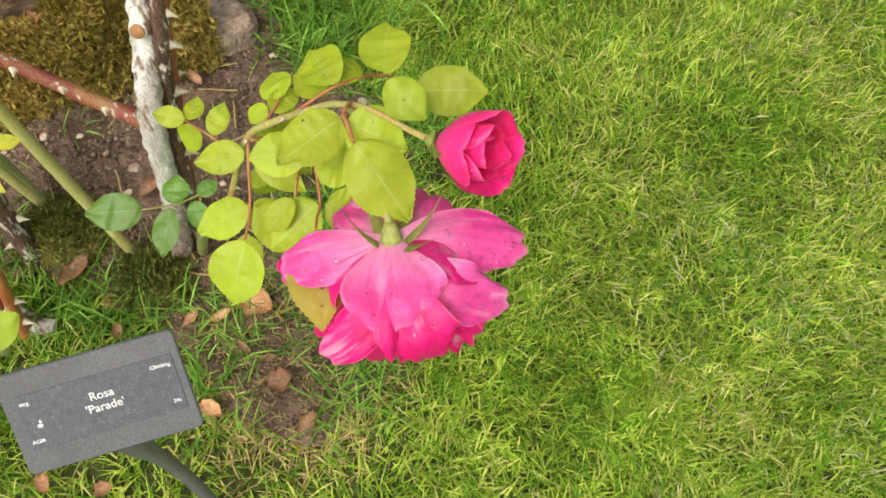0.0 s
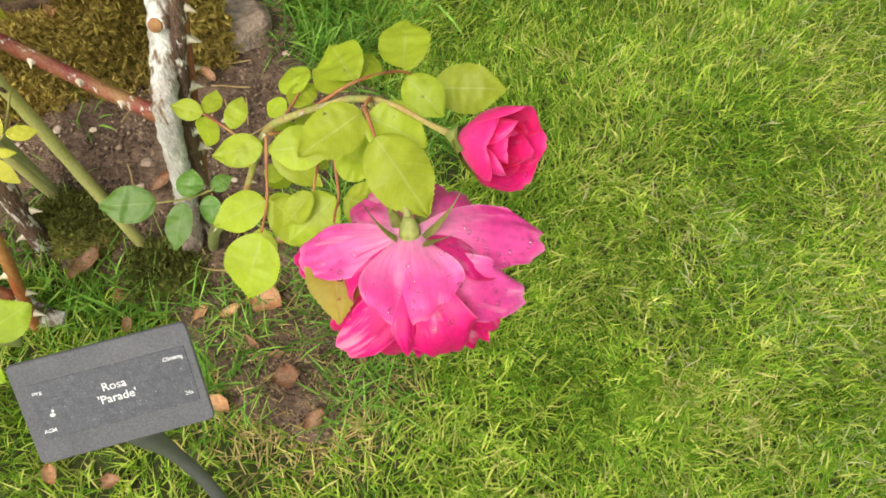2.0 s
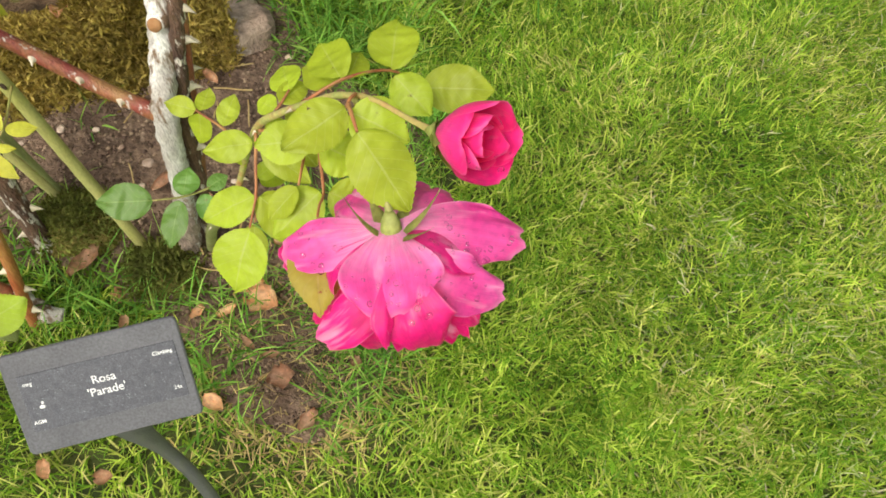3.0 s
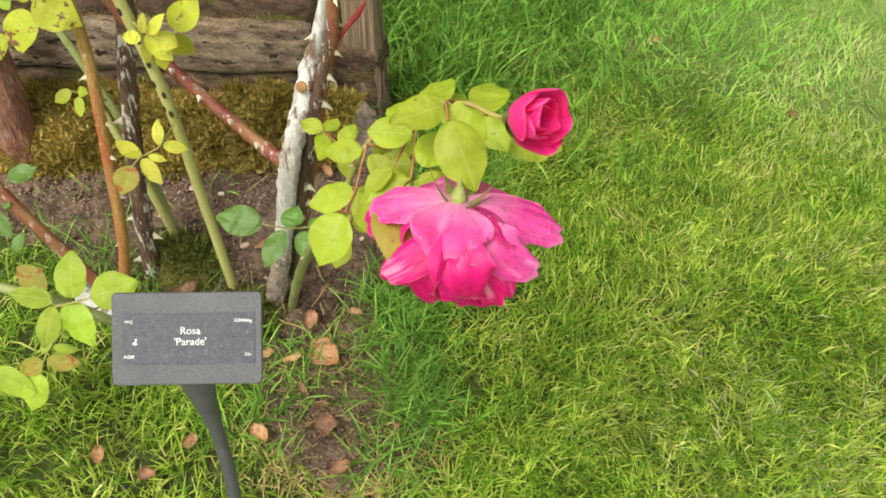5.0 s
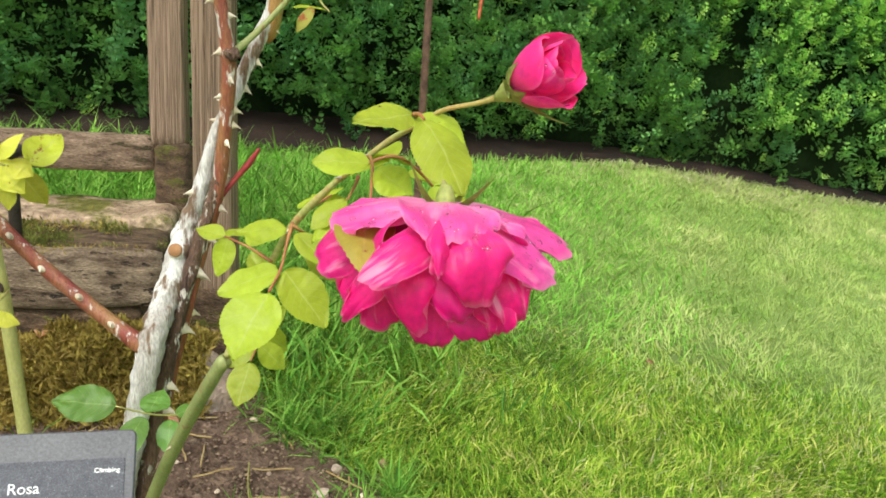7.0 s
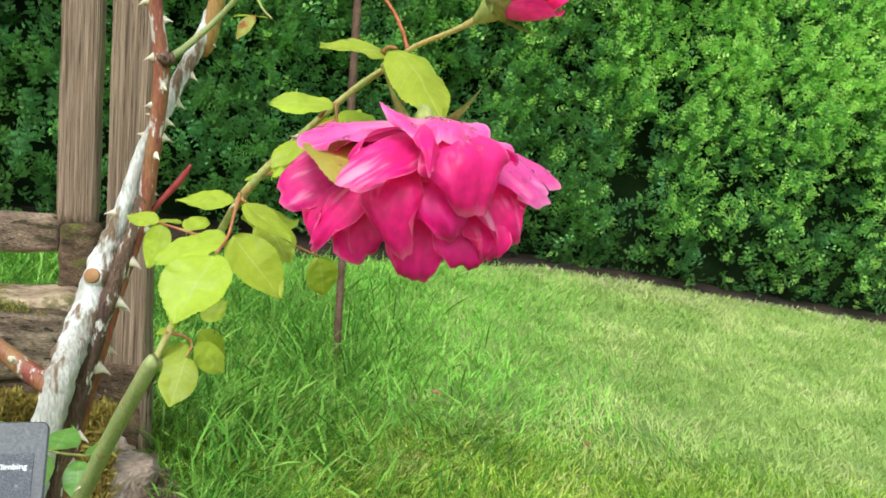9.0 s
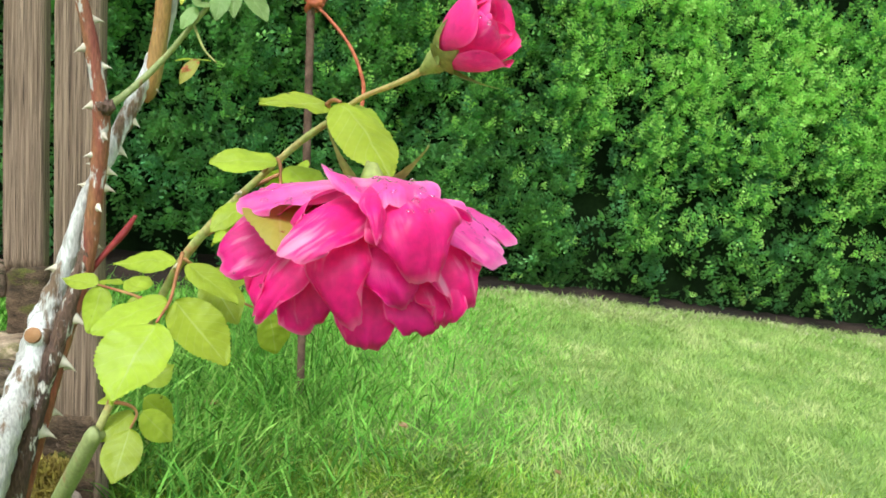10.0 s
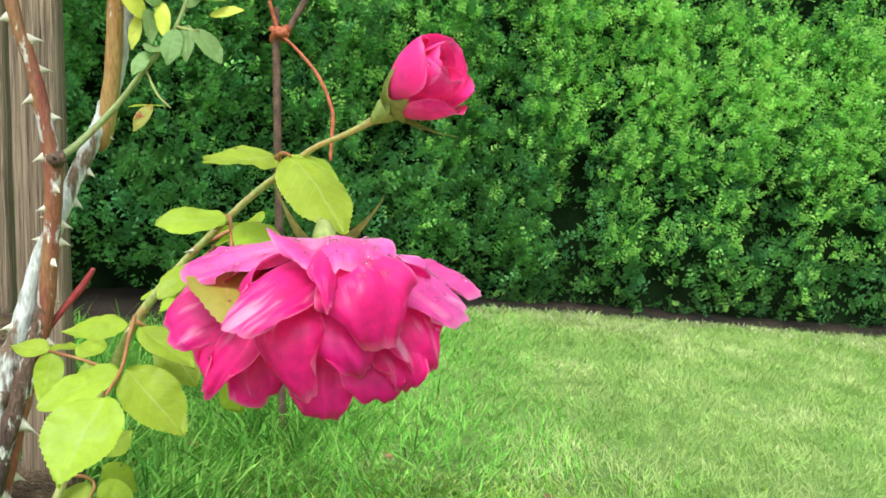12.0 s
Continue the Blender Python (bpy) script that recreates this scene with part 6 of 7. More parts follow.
leaf([(-0.343, 0.340, 0.425), (-0.350, 0.320, 0.412), (-0.360, 0.314, 0.408), (-0.376, 0.312, 0.407)],
     [((-0.3465, 0.3165, 0.4079), (-0.3063, 0.3129, 0.3955), 0.034, YUP, LEAF_RUSTED), ((-0.3555, 0.3141, 0.4064), (-0.3516, 0.328, 0.4240), 0.018, YUP, LEAF_SPOTTED), ((-0.3535, 0.3114, 0.4025), (-0.3518, 0.2905, 0.3745), 0.030, YUP, LEAF_RUSTED), ((-0.3740, 0.3108, 0.4053), (-0.3985, 0.2985, 0.3925), 0.024, YUP), ((-0.380, 0.3154, 0.4123), (-0.4060, 0.3224, 0.4255), 0.024, YUP),
      ((-0.3737, 0.3138, 0.409), (-0.3644, 0.3092, 0.4013), 0.012, YUP), ((-0.3652, 0.2961, 0.384), (-0.3945, 0.2804, 0.3675), 0.026, YUP, LEAF_RUSTED), ((-0.390, 0.2812, 0.368), (-0.3732, 0.2783, 0.3616), 0.018, YUP, LEAF_SPOTTED)],
     mat=LEAF_FRESH, stalk_mat=GREEN_STALK, label="yellow-green rust-spotted leaves high on the canes")
leaf([(-0.425, 0.275, 0.20), (-0.415, 0.266, 0.225), (-0.4091, 0.2765, 0.2451)],
     [((-0.4091, 0.2765, 0.2451), (-0.384, 0.288, 0.2545), 0.017, YUP), ((-0.412, 0.270, 0.238), (-0.436, 0.268, 0.243), 0.017, YUP), ((-0.4182, 0.2541, 0.2207), (-0.398, 0.243, 0.2047), 0.018, YUP), ((-0.414, 0.264, 0.226), (-0.4025, 0.2615, 0.2275), 0.010, YUP), ((-0.3925, 0.2359, 0.1955), (-0.3888, 0.2481, 0.2092), 0.012, YUP)],
     mat=LEAF_DARK, stalk_mat=GREEN_STALK, label="small dark green leaf beside the red-brown cane")
leaf([(-0.385, 0.405, 0.25), (-0.396, 0.394, 0.262), (-0.408, 0.388, 0.268)], [((-0.408, 0.388, 0.268), (-0.4235, 0.378, 0.2585), 0.014, YUP), ((-0.400, 0.386, 0.264), (-0.3945, 0.3735, 0.2495), 0.012, YUP), ((-0.402, 0.390, 0.268), (-0.388, 0.386, 0.270), 0.011, YUP)], mat=LEAF, stalk_mat=GREEN_STALK, label="small soft green leaf on the thin pale cane")
# leaves on the upper side shoot
leaf([(-0.060, 0.382, 0.530), (-0.052, 0.377, 0.514), (-0.044, 0.374, 0.506)],
     [((-0.072, 0.388, 0.507), (-0.048, 0.378, 0.5085), 0.007, UP, LEAF), ((-0.056, 0.379, 0.508), (-0.066, 0.372, 0.492), 0.009, YUP, LEAF_BLUSH)], stalk_mat=GREEN_STALK, label="small ragged leaf with a brown edge")
leaf([(-0.040, 0.375, 0.555), (-0.034, 0.372, 0.553), (-0.026, 0.37, 0.552)],
     [((-0.040, 0.372, 0.553), (-0.044, 0.364, 0.531), 0.013, YUP), ((-0.028, 0.371, 0.553), (-0.012, 0.364, 0.533), 0.016, (0.3, -0.7, 0.6)), ((-0.034, 0.373, 0.556), (-0.0335, 0.364, 0.533), 0.012, (-0.4, -0.8, 0.4)), ((-0.058, 0.380, 0.540), (-0.066, 0.372, 0.526), 0.010, YUP), ((-0.060, 0.380, 0.545), (-0.046, 0.372, 0.539), 0.011, (0.2, -0.5, 0.8)),
      ((-0.052, 0.376, 0.566), (-0.058, 0.37, 0.592), 0.014, YUP), ((-0.034, 0.372, 0.566), (-0.020, 0.368, 0.586), 0.014, YUP), ((-0.060, 0.382, 0.560), (-0.072, 0.374, 0.578), 0.013, YUP, LEAF_YELLOW), ((-0.064, 0.384, 0.562), (-0.067, 0.378, 0.541), 0.008, YUP, LEAF_YELLOW), ((-0.058, 0.382, 0.566), (-0.054, 0.374, 0.544), 0.010, (0.5, -0.8, 0.2)), ((-0.050, 0.378, 0.570), (-0.046, 0.370, 0.547), 0.011, (-0.3, -0.9, 0.2), LEAF_YELLOW),
      ((-0.066, 0.385, 0.575), (-0.084, 0.378, 0.585), 0.012, YUP, LEAF_YELLOW), ((-0.030, 0.370, 0.575), (-0.010, 0.366, 0.572), 0.013, YUP, LEAF_YELLOW), ((-0.046, 0.374, 0.575), (-0.040, 0.368, 0.598), 0.014, YUP), ((-0.020, 0.372, 0.562), (0.000, 0.366, 0.566), 0.010, YUP, LEAF_YELLOW)],
     mat=LEAF_PALE, stalk_mat=GREEN_STALK, label="dull pale green leaves of the upper side shoot")


# ---- the bloom ----
def petal(m, az, th0, th1, ln, wd, cup, mat, parent, roll=0.0, seed=0.0, notch=0.05, ruffle=0.08, lift=0.0, twist=0.0):
    """A petal that leaves the axis at th0 and ends at th1 degrees from it; cup bends its sides inward, roll turns its rim outward."""
    bm = bmesh.new()
    uv = bm.loops.layers.uv.new("UVMap")
    ns, nq = 18, 14
    r, h = 0.004, lift
    spine = []
    for i in range(ns + 1):
        s = i / ns
        th = radians(th0 + (th1 - th0) * s ** 1.2 + roll * max(0.0, (s - 0.72) / 0.28) ** 2)
        spine.append((r, h, th))
        r += math.sin(th) * ln / ns
        h += math.cos(th) * ln / ns
    ca, sa = math.cos(radians(az)), math.sin(radians(az))
    rows, at = [], {}
    for i in range(ns + 1):
        s = i / ns
        r, h, th = spine[i]
        w = wd / 2 * (0.20 + 0.80 * math.sin(min(1.0, s / 0.66) * math.pi / 2) ** 1.1) * max(0.0, 1 - (max(0.0, s - 0.66) / 0.352) ** 2.6) ** 0.5
        row = []
        for j in range(nq + 1):
            q = 2 * j / nq - 1
            edge = abs(q) ** 3
            drop = notch * ln * (max(0, s - 0.6) / 0.4) ** 2 * (q * q * 0.9 + 0.7 * math.exp(-(q / 0.30) ** 2) + 0.6 * noise.noise(Vector((q * 3.2, seed, 1))))
            inward = cup * q * q * w - roll / 90.0 * 0.18 * w * edge * s
            inward += ruffle * w * (s ** 1.5) * (noise.noise(Vector((q * 1.9, s * 2.4, seed * 3.3))) + 0.7 * edge * math.sin(7 * s + seed * 5 + 2 * q))
            rr = r - math.sin(th) * drop - math.cos(th) * inward
            hh = h - math.cos(th) * drop + math.sin(th) * inward
            y = q * w * (1 - 0.16 * cup * q * q) + twist * w * s
            v = bm.verts.new(m @ Vector((rr * ca - y * sa, rr * sa + y * ca, hh)))
            at[v] = (j / nq, s)
            row.append(v)
        rows.append(row)
    for r1, r2 in zip(rows, rows[1:]):
        for j in range(nq):
            f = bm.faces.new((r1[j], r1[j + 1], r2[j + 1], r2[j]))
            for loop in f.loops:
                loop[uv].uv = at[loop.vert]
    me = bpy.data.meshes.new("petal")
    bm.to_mesh(me)
    bm.free()
    for p in me.polygons:
        p.use_smooth = True
    me.materials.append(mat)
    ob = new("petal", me)
    ob.parent = parent
    ob.matrix_parent_inverse = parent.matrix_world.inverted()
    return ob


def axis_pose(place, axis, right=(1, 0, 0)):
    z = Vector(axis).normalized()
    x = (Vector(right) - z * Vector(right).dot(z)).normalized()
    y = z.cross(x)
    m = Matrix((x, y, z)).transposed().to_4x4()
    m.translation = Vector(place)
    return m


def sepal(m, az, th0, th1, ln, wd, parent):
    bm = bmesh.new()
    rows = []
    ns = 10
    r, h = 0.003, 0.0
    ca, sa = math.cos(radians(az)), math.sin(radians(az))
    for i in range(ns + 1):
        s = i / ns
        th = radians(th0 + (th1 - th0) * s)
        w = wd / 2 * (1 - s) ** 0.8 * (0.7 + 0.6 * math.sin(math.pi * min(1, s * 1.6))) + 0.0002
        row = []
        for q in (-1, -0.4, 0.4, 1):
            rr, y = r - math.cos(th) * 0.3 * w * q * q, q * w
            row.append(bm.verts.new(m @ Vector((rr * ca - y * sa, rr * sa + y * ca, h + math.sin(th) * 0.3 * w * q * q))))
        rows.append(row)
        r += math.sin(th) * ln / ns
        h += math.cos(th) * ln / ns
    for r1, r2 in zip(rows, rows[1:]):
        for j in range(3):
            bm.faces.new((r1[j], r1[j + 1], r2[j + 1], r2[j]))
    bmesh.ops.solidify(bm, geom=bm.faces[:], thickness=0.0005)
    return part("sepal", bm, SEPAL, parent)


BLOOM = axis_pose((0.046, 0.133, 0.444), (0.02, -0.40, -0.92))
cup_pts = [(-0.006, 0.0022), (-0.002, 0.0040), (0.002, 0.0047), (0.006, 0.0040), (0.008, 0.003)]
bloom = part("bloom", tube([(*(BLOOM @ Vector((0, 0, a))), b) for a, b in cup_pts], 14, 0.04), SEPAL, rose, "large open deep pink rose bloom, nodding, beaded with water")
for az, a, b, ln in ((352, 124, 158, 0.030), (35, 110, 134, 0.024), (160, 134, 164, 0.028), (232, 130, 110, 0.022), (300, 135, 120, 0.020)):
    sepal(BLOOM @ pose(0, 0, 0.004), az, a, b, ln, 0.006, bloom)


def draped(root, mid, tip, wd, face, cup, lift_l, lift_r, mat, parent, seed, point=0.0):
    """A broad petal whose middle runs from root through mid to tip; cup bends its sides back from face, the lifts raise its two upper corners (mm), point narrows its end."""
    o = BLOOM.translation
    root, mid, tip = (Vector(p) * 0.001 for p in (root, mid, tip))
    wd, lift_l, lift_r = wd * 0.001, lift_l * 0.001, lift_r * 0.001
    b = 2 * mid - (root + tip) / 2
    nf = Vector(face).normalized()
    bm = bmesh.new()
    uv = bm.loops.layers.uv.new("UVMap")
    ns, nq = 26, 22
    ln = (mid - root).length + (tip - mid).length
    rows, at = [], {}
    for i in range(ns + 1):
        s = i / ns
        p = root * (1 - s) ** 2 + b * (2 * s * (1 - s)) + tip * s * s
        t = ((b - root) * (1 - s) + (tip - b) * s).normalized()
        nn = (nf - t * nf.dot(t)).normalized()
        side = t.cross(nn)
        w = wd / 2 * (0.20 + 0.80 * math.sin(min(1.0, s / 0.62) * math.pi / 2) ** 1.15) * (1 - point * max(0.0, (s - 0.55) / 0.45) ** 1.5)
        row = []
        for j in range(nq + 1):
            q = 2 * j / nq - 1
            far = abs(q) ** 2.2
            ripple = noise.noise(Vector((q * 1.7, s * 1.9, seed * 3.3)))
            fine = noise.noise(Vector((q * 4.5, s * 4.0, seed * 1.9)))
            back = -cup * w * abs(q) ** 1.6 * (0.55 + 0.45 * s) + 0.26 * w * s * ripple + 0.12 * w * s * fine + 0.035 * w * s * noise.noise(Vector((q * 11, s * 9, seed)))
            back += (lift_l * max(0.0, -q) ** 1.8 + lift_r * max(0.0, q) ** 1.8) * s ** 1.4
            back += 0.20 * w * far * s * math.sin(8 * s + seed * 5 + 2.5 * q) - 0.10 * w * max(0.0, (s - 0.86) / 0.14) ** 2
            # the end is rounded, a little uneven and often notched
            crown = 0.24 * ln * max(0.0, (s - 0.45) / 0.55) ** 2 * (abs(q) ** 2.6 + 0.18 * math.exp(-((q - 0.15 * math.sin(seed)) / 0.16) ** 2) * (0.6 + 0.4 * math.sin(seed * 9)) + 0.16 * noise.noise(Vector((q * 3.0, seed, 1))) + 0.06 * noise.noise(Vector((q * 9.0, seed, 5))))
            v = bm.verts.new(o + p + side * (q * w * (1 - 0.12 * cup * q * q) * (1 - 0.16 * far * max(0.0, (s - 0.6) / 0.4) ** 2)) + nn * back - t * crown)
            at[v] = (j / nq, s)
            row.append(v)
        rows.append(row)
    for r1, r2 in zip(rows, rows[1:]):
        for j in range(nq):
            f = bm.faces.new((r1[j], r1[j + 1], r2[j + 1], r2[j]))
            for loop in f.loops:
                loop[uv].uv = at[loop.vert]
    me = bpy.data.meshes.new("petal")
    bm.to_mesh(me)
    bm.free()
    for p in me.polygons:
        p.use_smooth = True
    me.materials.append(mat)
    ob = new("petal", me)
    ob.parent = parent
    ob.matrix_parent_inverse = parent.matrix_world.inverted()
    return ob


DRAPED = [
    # root, middle, tip (millimetres from the calyx), width, face, bend, corner lifts, pointed end, outer
    ((-2, 0, -2), (-24, -6, -4), (-47, -7, -10), 24, (0.0, -0.36, 0.93), 0.24, 2, 0, 0.0, 1),  # broad upper
    ((0, -1, -1), (2, -20, 1), (6, -38, -7), 42, (0.0, -0.30, 0.95), 0.16, -3, 10, 0.1, 1),  # front top
    ((3, 1, -2), (27, 3, -8), (55, 5, -19), 30, (0.10, -0.22, 0.96), 0.18, 0, 0, 0.12, 1),  # side top
    ((3, -5, -3), (24, -19, -10), (47, -18, -24), 27, (0.28, -0.52, 0.80), 0.18, 0, 0, 0.12, 1),  # side lower
    ((-4, 3, -6), (-34, -1, -22), (-53, -1, -34), 25, (-0.15, -0.93, 0.35), 0.10, 3, 0, 0.0, 0),  # far fold
    ((3, -12, -2), (-10, -33, -10), (-29, -42, -23), 21, (-0.25, -0.74, 0.62), 0.28, 0, 0, 0.0, 0),  # arm
    ((2, -16, -2), (1, -39, -6), (1, -47, -18), 12, (0.45, -0.85, 0.3), 0.80, 0, 0, 0.5, 0),  # small fold
    ((4, -12, -3), (12, -40, -10), (17, -40, -32), 35, (0.12, -0.90, 0.42), 0.30, 0, 0, 0.35, 0),  # big convex
    ((-6, -8, -8), (-26, -23, -29), (-38, -21, -49), 17, (-0.60, -0.78, 0.15), 0.35, 0, 0, 0.45, 0),  # pale hanging
    ((-6, -4, -8), (-32, -10, -33), (-38, -8, -48), 18, (-0.75, -0.65, 0.0), 0.25, 0, 0, 0.3, 0),  # behind it
    ((-3, -12, -7), (-11, -36, -24), (-4, -32, -48), 24, (-0.12, -1, 0.12), 0.38, 0, 0, 0.45, 0),  # streaked hanging
    ((-4, -6, -10), (-17, -20, -36), (-16, -17, -51), 26, (-0.15, -1, 0), 0.15, 3, 2, 0.1, 0),  # lower, dark
    ((0, -6, -12), (0, -24, -39), (1, -18, -59), 25, (0, -1, -0.05), 0.18, 2, 3, 0.25, 0),  # lowest
    ((3, -10, -8), (7, -35, -26), (12, -33, -41), 23, (0.1, -1, 0.1), 0.40, 0, 0, 0.3, 0),  # under the convex one
    ((8, -6, -6), (26, -26, -25), (33, -25, -43), 23, (0.42, -0.9, 0.15), 0.20, 0, 3, 0.15, 0),  # side hanging
    ((4, -6, -10), (14, -26, -37), (18, -24, -52), 22, (0.15, -1, 0), 0.25, 3, 3, 0.1, 0),  # ruffled
    ((6, -6, -9), (22, -28, -32), (25, -26, -49), 18, (0.3, -1, 0), 0.40, 3, 0, 0.2, 0),  # lower ruffled
    ((10, 4, -8), (23, 2, -18), (27, 0, -32), 22, (0.7, -0.6, 0.2), 0.2, 0, 0, 0.1, 0),  # back
    ((2, 6, -5), (10, 20, -8), (18, 32, -18), 34, (0.1, 0.35, 0.92), 0.2, 0, 0, 0.1, 1),  # rear top
    ((-3, 6, -5), (-14, 16, -8), (-26, 24, -16), 32, (-0.25, 0.3, 0.9), 0.2, 0, 0, 0.1, 1),  # rear top
]
for i, (root, mid, tip, wd, face, cup, lift_l, lift_r, point, outer) in enumerate(DRAPED):
    draped(root, mid, tip, wd, face, cup, lift_l, lift_r, PETAL_OUT if outer else PETAL, bloom, 1 + i * 1.71, point)
PETALS = [
    # az, start, end, length, width, cup, roll
    (206, 88, 16, 0.040, 0.036, 0.18, 20), (262, 86, 10, 0.038, 0.036, 0.18, 18), (312, 88, 10, 0.042, 0.036, 0.18, 24), (350, 88, 8, 0.042, 0.034, 0.18, 24),
    (234, 80, -2, 0.042, 0.036, 0.22, 14), (288, 80, -2, 0.043, 0.036, 0.22, 14), (182, 80, -2, 0.042, 0.034, 0.22, 14),
    (70, 56, -18, 0.038, 0.030, 0.28, 20), (112, 56, -18, 0.039, 0.030, 0.28, 18), (150, 56, -14, 0.039, 0.030, 0.3, 22), (196, 56, -14, 0.040, 0.030, 0.3, 16), (262, 56, -14, 0.040, 0.032, 0.3, 14), (310, 56, -14, 0.040, 0.032, 0.3, 16), (14, 56, -16, 0.040, 0.030, 0.28, 24),
    (90, 40, -14, 0.040, 0.026, 0.4, 18), (180, 40, -14, 0.041, 0.026, 0.4, 16), (0, 40, -14, 0.041, 0.026, 0.4, 16), (270, 40, -14, 0.041, 0.026, 0.4, 12), (45, 22, -6, 0.040, 0.022, 0.5, 14), (225, 20, -6, 0.040, 0.022, 0.5, 10)]
for i, (az, a, b, ln, wd, cup, roll) in enumerate(PETALS):
    petal(BLOOM, az + rnd.uniform(-6, 6), a + rnd.uniform(-4, 4), b + rnd.uniform(-6, 6), 0.93 * ln * rnd.uniform(0.92, 1.04), wd * rnd.uniform(0.95, 1.1), cup * rnd.uniform(0.8, 1.3), PETAL, bloom, roll * rnd.uniform(0.4, 1.5),
          i * 1.37, notch=0.03 + 0.05 * rnd.random(), ruffle=0.26, lift=0.003 + 0.00012 * i, twist=rnd.uniform(-0.2, 0.2))

BUD = axis_pose((0.066, 0.147, 0.4870), (0.66, -0.56, 0.50))


def round_axis(m, toward):
    """The turn round an axis, in degrees, that faces a direction."""
    v = m.to_3x3().inverted() @ Vector(toward)
    return math.degrees(math.atan2(v.y, v.x))


bud = part("bud", tube([(*(BUD @ Vector((0, 0, a))), b) for a, b in ((-0.004, 0.0016), (-0.001, 0.0027), (0.002, 0.0042), (0.005, 0.0049), (0.008, 0.0050), (0.011, 0.0052))], 16, 0.04), SEPAL, rose, "half-open deep pink rose bud with green sepals")
for toward, a, b, ln, wd in (((-0.75, -0.45, 0.35), 52, 6, 0.0185, 0.0135), ((-0.25, -0.90, -0.35), 54, 8, 0.0180, 0.0135), ((0.55, -0.10, -0.85), 58, 36, 0.027, 0.0050), ((0.3, 0.8, 0.4), 30, 10, 0.018, 0.0110), ((-0.2, 0.6, 0.8), 34, 20, 0.016, 0.0100)):
    sepal(BUD @ pose(0, 0, 0.004), round_axis(BUD, toward), a, b, ln, wd, bud)
for i, (toward, a, b, ln, wd, cup, roll) in enumerate((((0.15, 0.85, 0.50), 44, -8, 0.0335, 0.0330, 0.62, 26), ((-0.70, -0.35, 0.55), 46, -12, 0.0320, 0.0340, 0.66, 8), ((0.45, -0.40, -0.75), 50, 2, 0.0285, 0.0300, 0.50, 62), ((0.75, 0.45, -0.35), 44, -4, 0.0310, 0.0290, 0.55, 36),
                                                      ((-0.1, -0.8, -0.2), 34, -14, 0.0310, 0.0250, 0.75, 10), ((0.3, 0.2, 0.9), 30, -12, 0.0320, 0.0240, 0.75, 12), ((0.2, 0.5, -0.8), 26, -12, 0.0300, 0.0220, 0.8, 14), ((-0.5, 0.4, -0.3), 20, -10, 0.0310, 0.0190, 0.9, 10), ((0.5, -0.6, 0.4), 16, -8, 0.0300, 0.0170, 0.95, 8))):
    petal(BUD, round_axis(BUD, toward), a - 4, b, 0.92 * ln, 0.82 * wd, cup, PETAL_BUD, bud, roll, 3 + i * 2.1, notch=0.03, ruffle=0.05, lift=0.006)

# water drops on the upper petals
bpy.context.view_layer.update()
deps = bpy.context.evaluated_depsgraph_get()
for i in range(170):
    az = rnd.choice((0, 12, 22, 35, 50, 70, 92, 110, 150, 180, 200, 250, 300, 340))
    q = BLOOM @ Vector((rnd.uniform(0.022, 0.050) * math.cos(radians(az + rnd.uniform(-24, 24))), rnd.uniform(0.022, 0.050) * math.sin(radians(az + rnd.uniform(-24, 24))), 0))
    hit, at, nor, _, ob, _ = scene.ray_cast(deps, q + Vector((0, -0.012, 0.06)), Vector((0, 0.012, -0.06)).normalized())
    if hit and ob.name.startswith("petal"):
        bm = bmesh.new()
        s = rnd.choice((0.0005, 0.0007, 0.0009, 0.0013))
        bmesh.ops.create_icosphere(bm, subdivisions=2, radius=s)
        if nor.z < 0:
            nor = -nor
        bmesh.ops.transform(bm, matrix=axis_pose(at + nor * s * 0.25, nor) @ Matrix.Diagonal((1, 1, 0.40, 1)), verts=bm.verts[:])
        part("water_drop", bm, DROP, bloom).visible_shadow = False

# ---- name plate on a stem ----
right = Vector((0.095, 0.0300, -0.0030)).normalized()
down = Vector((0.011, -0.0415, -0.0450))
down = (down - right * down.dot(right)).normalized()
face = right.cross(-down)
plate_m = Matrix((right, -down, face)).transposed().to_4x4()
plate_m.translation = Vector((-0.137, 0.120, 0.2885))
sign = thing("plant_label", (-0.145, 0.112, 0.022), "dark grey plastic plant name plate on a flat stem", "plant label")


def rounded_plate(w, h, t, r, bevel, n=6):
    bm = bmesh.new()
    rings = []
    for inset, z in ((bevel, -t / 2), (0, -t / 2 + bevel), (0, t / 2 - bevel), (bevel, t / 2)):
        ring = []
        for cx, cy, a0 in ((w / 2 - r, h / 2 - r, 0), (-w / 2 + r, h / 2 - r, 90), (-w / 2 + r, -h / 2 + r, 180), (w / 2 - r, -h / 2 + r, 270)):
            for k in range(n + 1):
                a = radians(a0 + 90 * k / n)
                ring.append(bm.verts.new((cx + (r - inset) * math.cos(a), cy + (r - inset) * math.sin(a), z)))
        rings.append(ring)
    m = len(rings[0])
    for r1, r2 in zip(rings, rings[1:]):
        for k in range(m):
            bm.faces.new((r1[k], r1[(k + 1) % m], r2[(k + 1) % m], r2[k]))
    bm.faces.new(rings[0][::-1])
    bm.faces.new(rings[-1])
    return bm


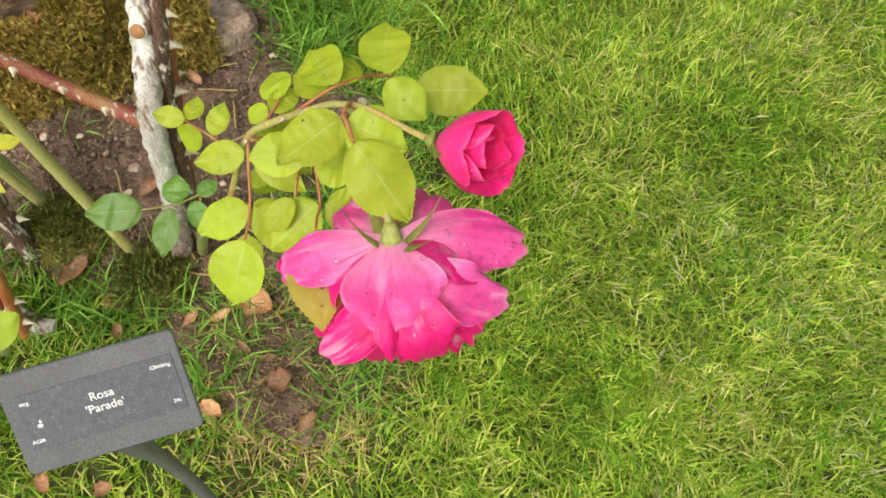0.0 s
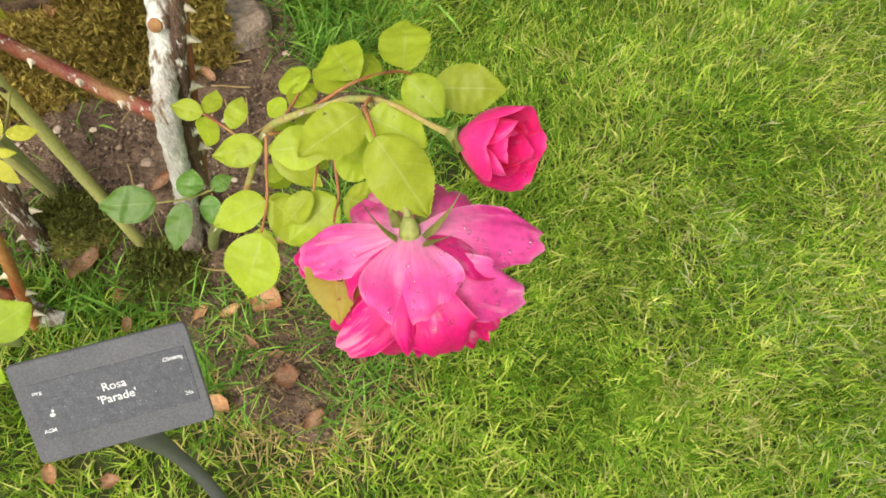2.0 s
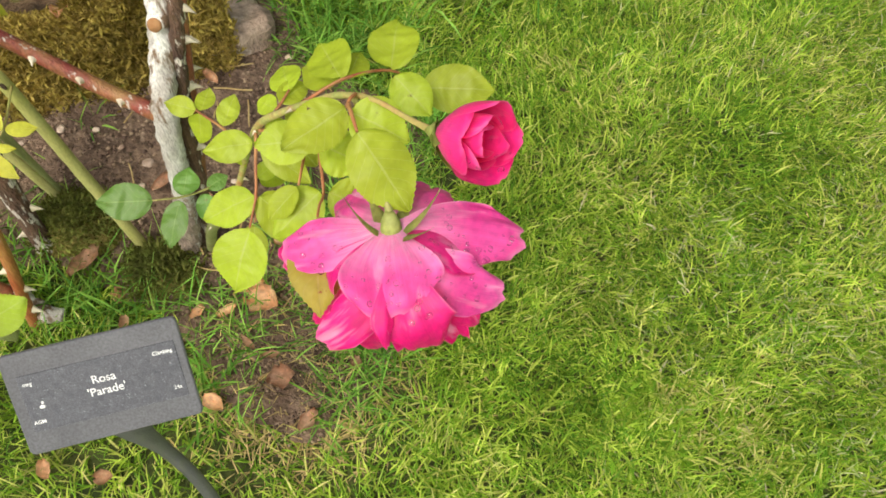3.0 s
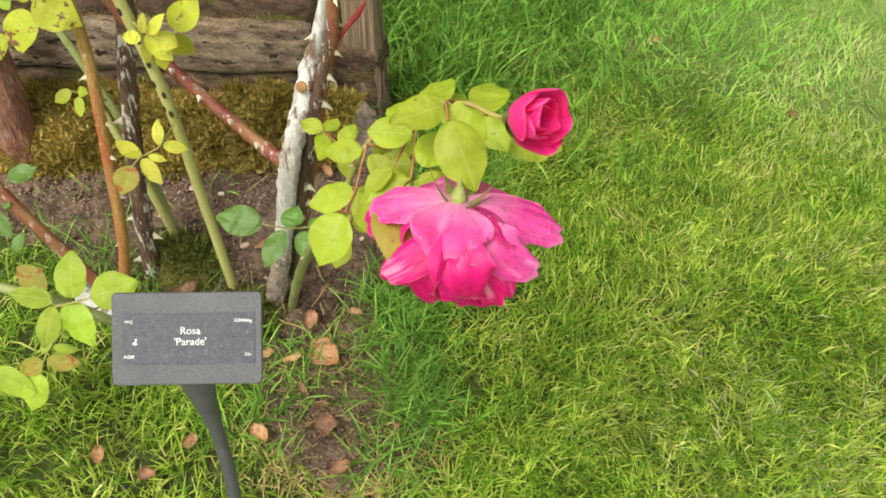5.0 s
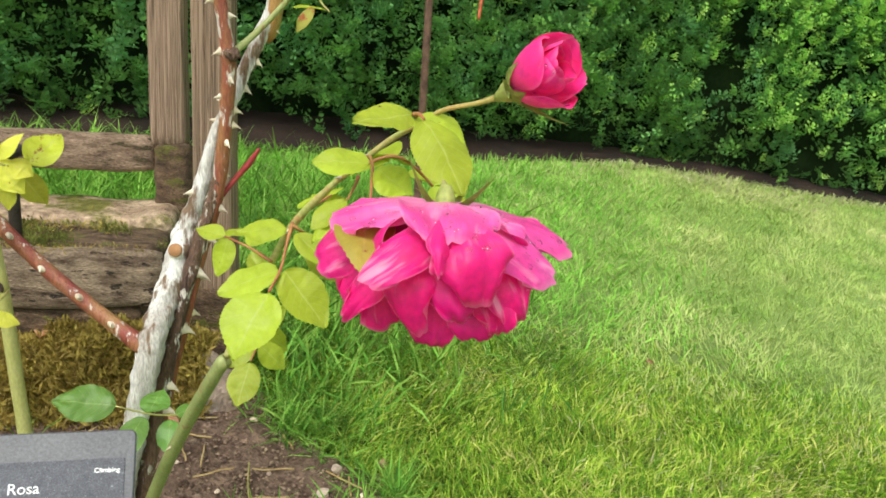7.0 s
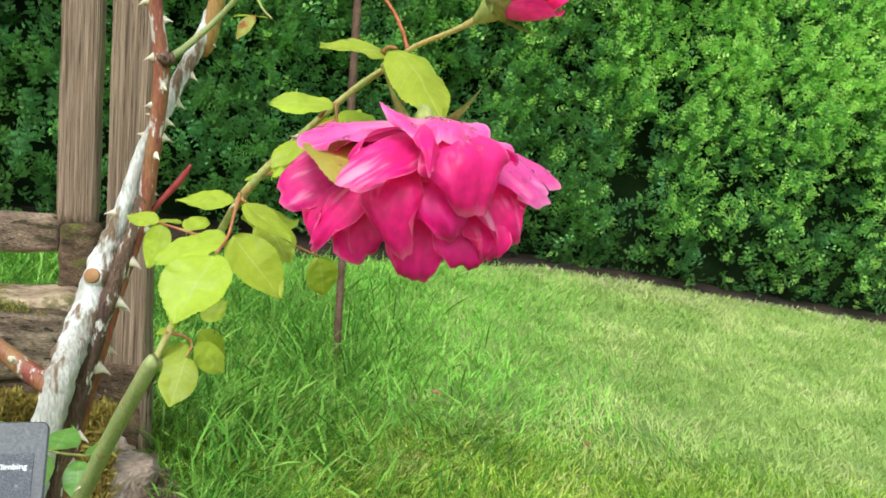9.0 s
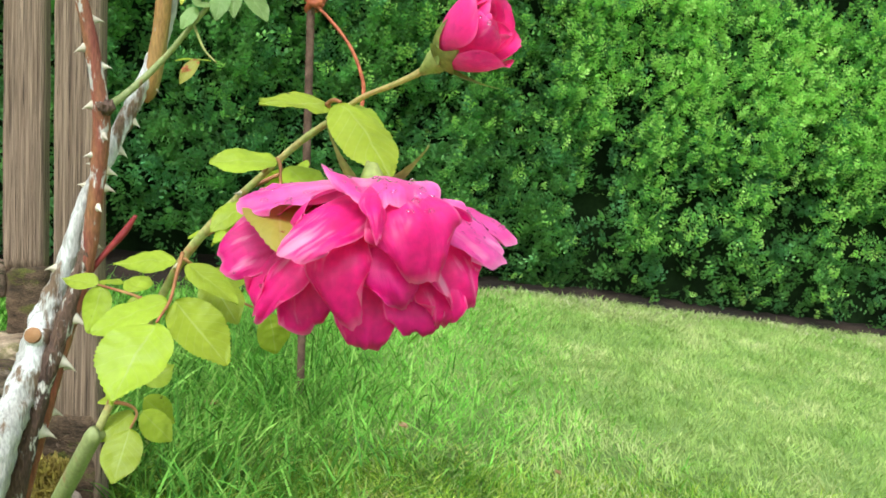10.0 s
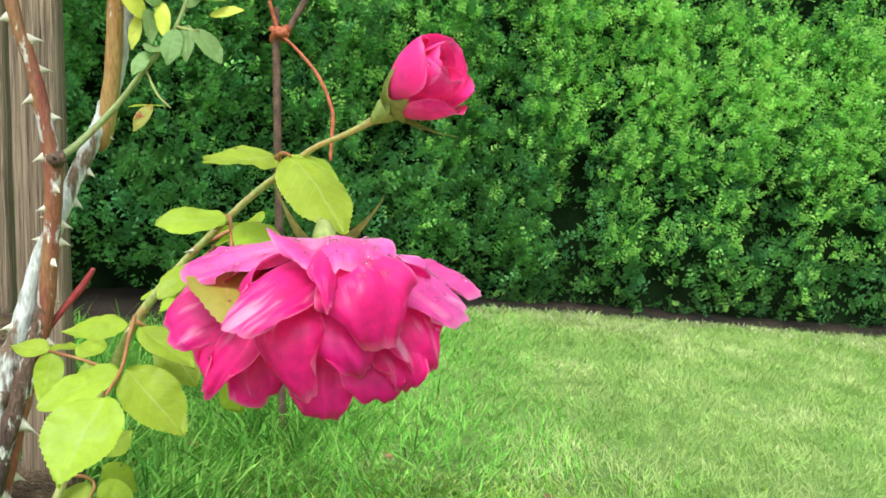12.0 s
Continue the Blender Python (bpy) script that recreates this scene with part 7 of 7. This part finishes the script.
bm = rounded_plate(0.100, 0.0625, 0.0032, 0.0035, 0.0008)
bmesh.ops.transform(bm, matrix=plate_m, verts=bm.verts[:])
plate = part("plate", bm, PLASTIC, sign, smooth_faces=False)
bm = rounded_plate(0.0885, 0.0350, 0.0005, 0.0008, 0.0001, 3)
for v in bm.verts:
    v.co.z += 0.00015 * noise.noise(v.co * 200)
bmesh.ops.transform(bm, matrix=plate_m @ pose(0.001, 0.0000, 0.0018), verts=bm.verts[:])
part("label_tape", bm, TAPE, plate, "scuffed dark label tape", smooth_faces=False)


def words(text, x, y, size, bold=0.0):
    cu = bpy.data.curves.new("lettering", "FONT")
    cu.body, cu.size, cu.align_x, cu.align_y, cu.extrude, cu.offset = text, size, "CENTER", "CENTER", 0.00006, bold
    tmp = new("tmp", cu)
    bpy.context.view_layer.update()
    me = bpy.data.meshes.new_from_object(tmp.evaluated_get(bpy.context.evaluated_depsgraph_get()))
    bpy.data.objects.remove(tmp)
    me.transform(plate_m @ pose(x, y, 0.00215))
    me.name = "lettering"
    me.materials.clear()
    me.materials.append(LETTER)
    ob = new("lettering", me)
    ob.parent = plate
    ob.matrix_parent_inverse = plate.matrix_world.inverted()
    ob["label"] = "white printed words " + text


words("Rosa", 0.0022, 0.0052, 0.0070, 0.00004)
words("'Parade'", 0.0022, -0.0022, 0.0070, 0.00004)
words("Climbing", 0.0375, 0.0120, 0.0032, 0.00003)
words("mrg", -0.0385, 0.0120, 0.0032, 0.00003)
words("AGM", -0.0385, -0.0120, 0.0032, 0.00003)
words("24a", 0.0405, -0.0110, 0.0032, 0.00003)
bm = bmesh.new()
bmesh.ops.create_uvsphere(bm, u_segments=14, v_segments=8, radius=1.0)
bmesh.ops.transform(bm, matrix=plate_m @ pose(-0.0345, -0.0030, 0.0021) @ Matrix.Diagonal((0.0016, 0.0012, 0.00012, 1)), verts=bm.verts[:])
bmesh.ops.create_uvsphere(bm, u_segments=12, v_segments=6, radius=1.0, matrix=plate_m @ pose(-0.0338, -0.0006, 0.0021) @ Matrix.Diagonal((0.0008, 0.0010, 0.00012, 1)))
part("emblem", bm, LETTER, plate, "small white printed emblem")
# stem: a flat web that flares into the plate
bm = bmesh.new()
rows = []
foot = Vector((-0.145, 0.112, 0.010))
top = plate_m @ Vector((0.004, -0.026, -0.002))
side = Vector((0.955, 0.295, 0.0)).normalized()
for k in range(15):
    t = k / 14
    c = foot.lerp(top, t) + Vector((0.002, 0.006, 0.0)) * math.sin(math.pi * t)
    if t > 0.8:
        c = c.lerp(plate_m @ Vector((0.004, -0.034 + 0.012 * (t - 0.8) / 0.2, -0.0022)), (t - 0.8) / 0.2)
    w = 0.0052 + 0.0105 * max(0, (t - 0.70) / 0.30) ** 1.6
    dep = side.cross(Vector((0, 0, 1))).normalized() * 0.0022
    rows.append([bm.verts.new(c + side * (w * a) + dep * b) for a, b in ((-1, -0.4), (-0.7, -1), (-0.25, -0.5), (0.25, -0.5), (0.7, -1), (1, -0.4), (1, 0.7), (-1, 0.7))])
for r1, r2 in zip(rows, rows[1:]):
    for k in range(8):
        bm.faces.new((r1[k], r1[(k + 1) % 8], r2[(k + 1) % 8], r2[k]))
bm.faces.new(rows[0])
bm.faces.new(rows[-1][::-1])
part("stem", bm, PLASTIC, sign, "flat channelled plastic stem")
